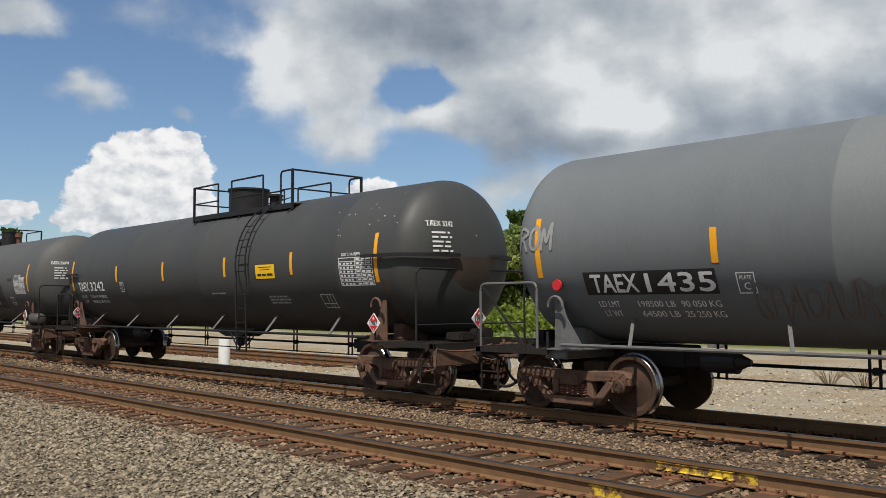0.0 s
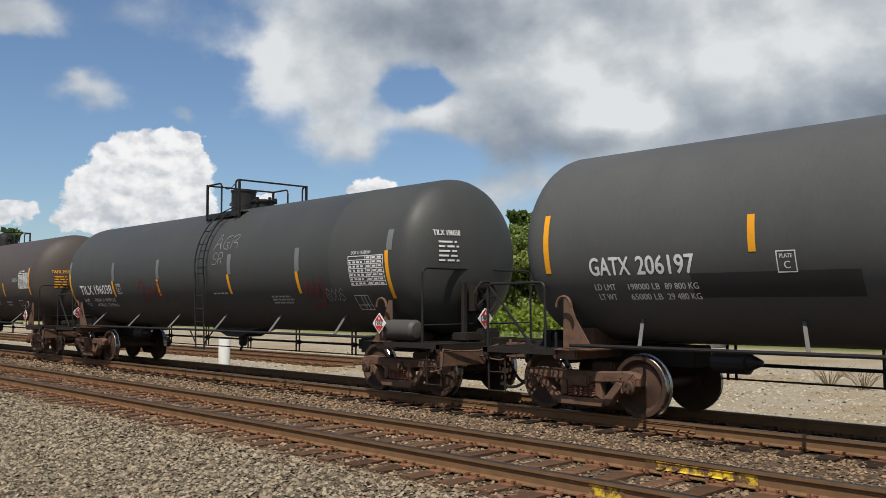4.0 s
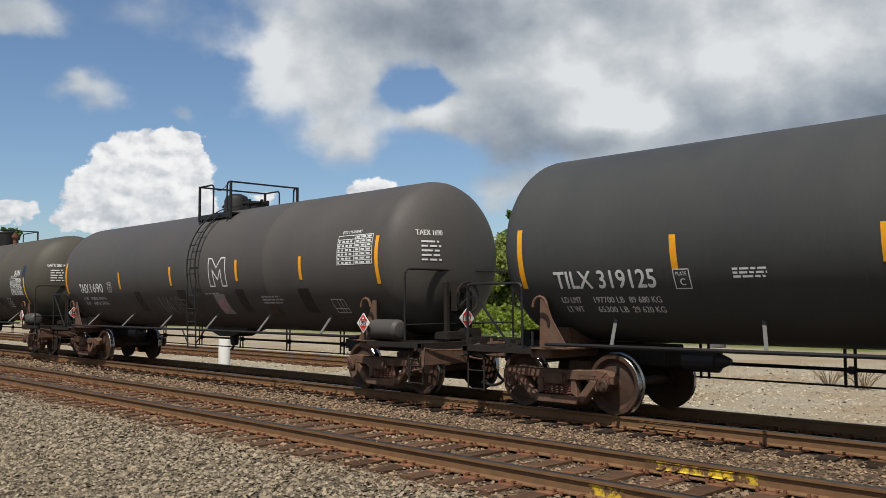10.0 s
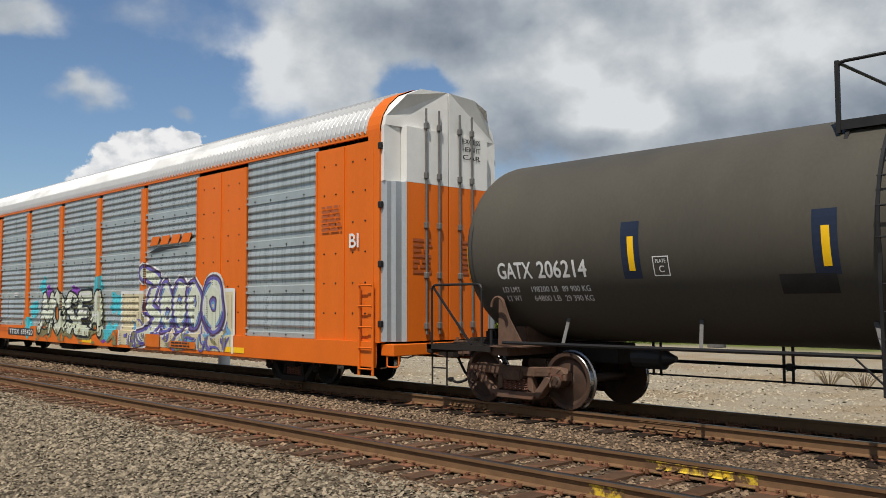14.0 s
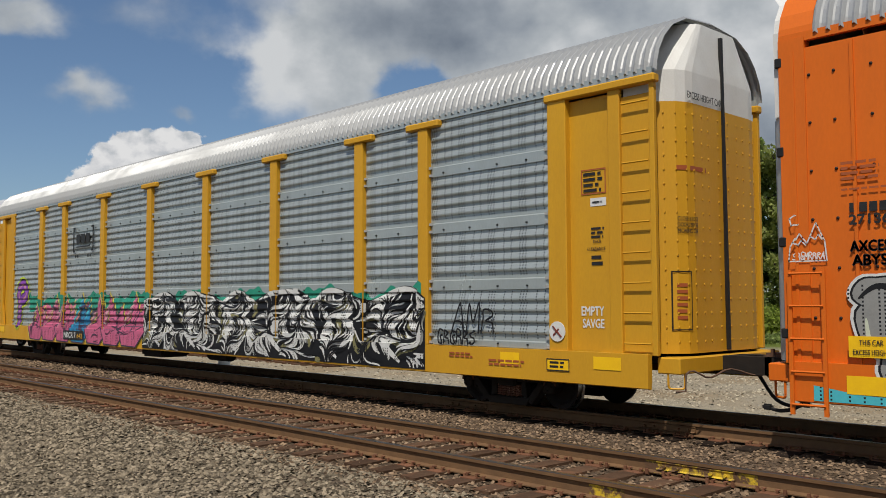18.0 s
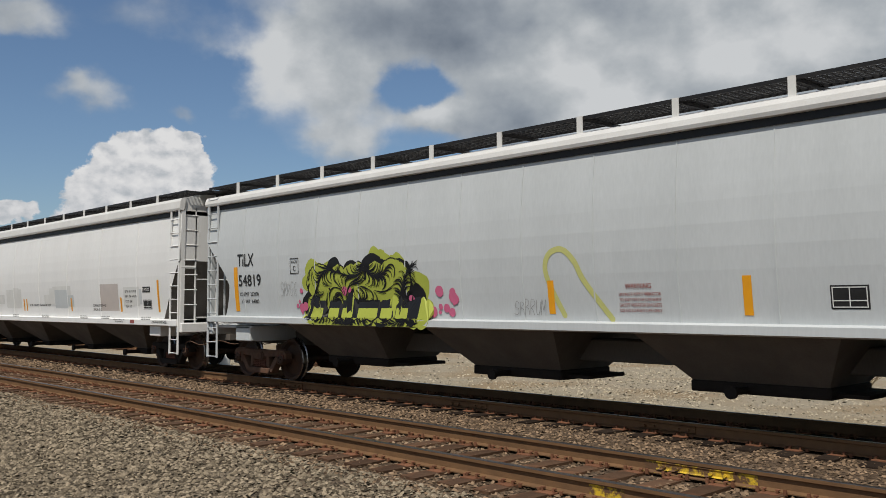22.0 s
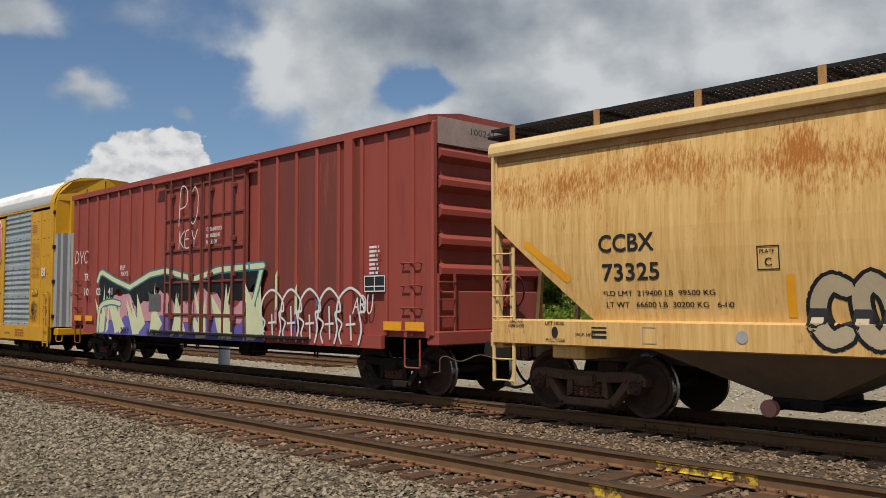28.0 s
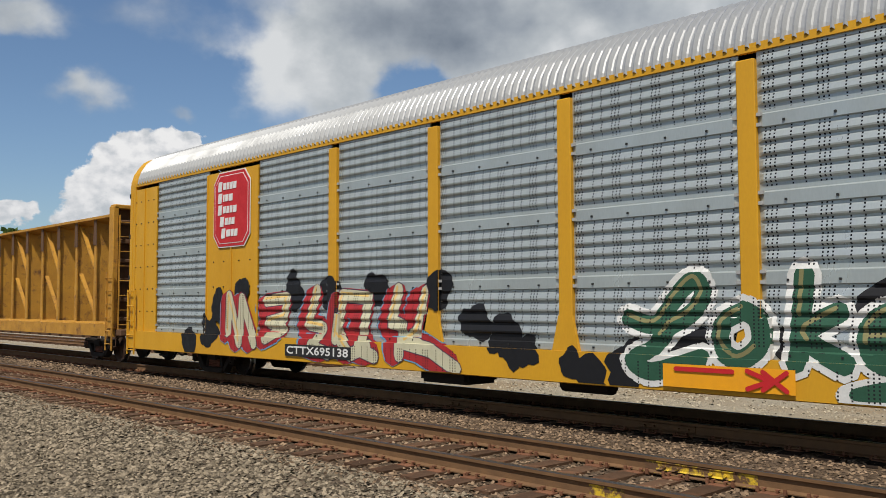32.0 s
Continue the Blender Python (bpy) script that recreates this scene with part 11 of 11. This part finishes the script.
scrawl(rack, 11.95, 12.45, 1.2, 1.85, S15, 3, 95, "black", 0.03)
letters(rack, "28 INCH WHLS", 9.6, 0.68, 0.07, M["black_ink"], S16, 0.5)
bars_of_writing(rack, 10.6, 0.86, 0.9, 3, 0.09, M["brown_ink"], S16, 5)
bm = bmesh.new()
patch(bm, 0.45, 0.98, 4.38, 4.85, on_end(0), 0.004, 1, 1)
part("notice_board", bm, M["white_ink"], rack)
for k, word in enumerate(("EXCESS", "HEIGHT", "CAR")):
    letters(rack, word, 0.5, 4.72 - k * 0.13, 0.09, M["black_ink"], on_end(0), (0.42, 0.42, 0.26)[k])
letters(rack, "CTTX", 0.5, 3.75, 0.12, M["black_ink"], on_end(0), 0.42)
letters(rack, "695138", 0.5, 3.58, 0.12, M["black_ink"], on_end(0), 0.48)
for x in (-1.05, 0.42):
    for k, word in enumerate(("LOWER", "AND LOCK", "HINGED", "DECKS", "CLOSE", "AND LOCK", "DOORS", "BEFORE", "MOVING", "CAR")):
        letters(rack, word, x + (0.06 if len(word) < 7 else 0), 2.82 - k * 0.065, 0.045, M["black_ink"], on_end(0), 0.036 * len(word))
    for k, word in enumerate(("DO NOT APPLY", "HEAT TO DOORS")):
        letters(rack, word, x - 0.05, 2.02 - k * 0.065, 0.045, M["black_ink"], on_end(0), 0.4)

centerbeam("centerbeam_flatcar", "empty yellow centerbeam flatcar with brown bulkheads", -160.3, -184.0)

for proto in (*TRUCKS.values(), *PROTO.values()):
    for o in (*proto.children_recursive, proto):
        bpy.data.objects.remove(o)


def motions():
    """The train rolls by, and every wheelset turns as far as it rolls."""
    for car, centre in CARS:
        walk(car, [(i, pose(centre + train_at(i), TRACK_Y, 0)) for i in range(33)])
    for r in (0.457, 0.36):
        step = 0.0667
        times = [i * step for i in range(int(32 / step) + 1)] + [32.0]
        turns = [math.degrees((train_at(t) - train_at(0)) / r) for t in times]
        for w, wr in SPINNING:
            if wr == r:
                x = w.location.x
                walk(w, [(t, pose(x, 0, r, 0, a % 360, 0)) for t, a in zip(times, turns)])


motions()
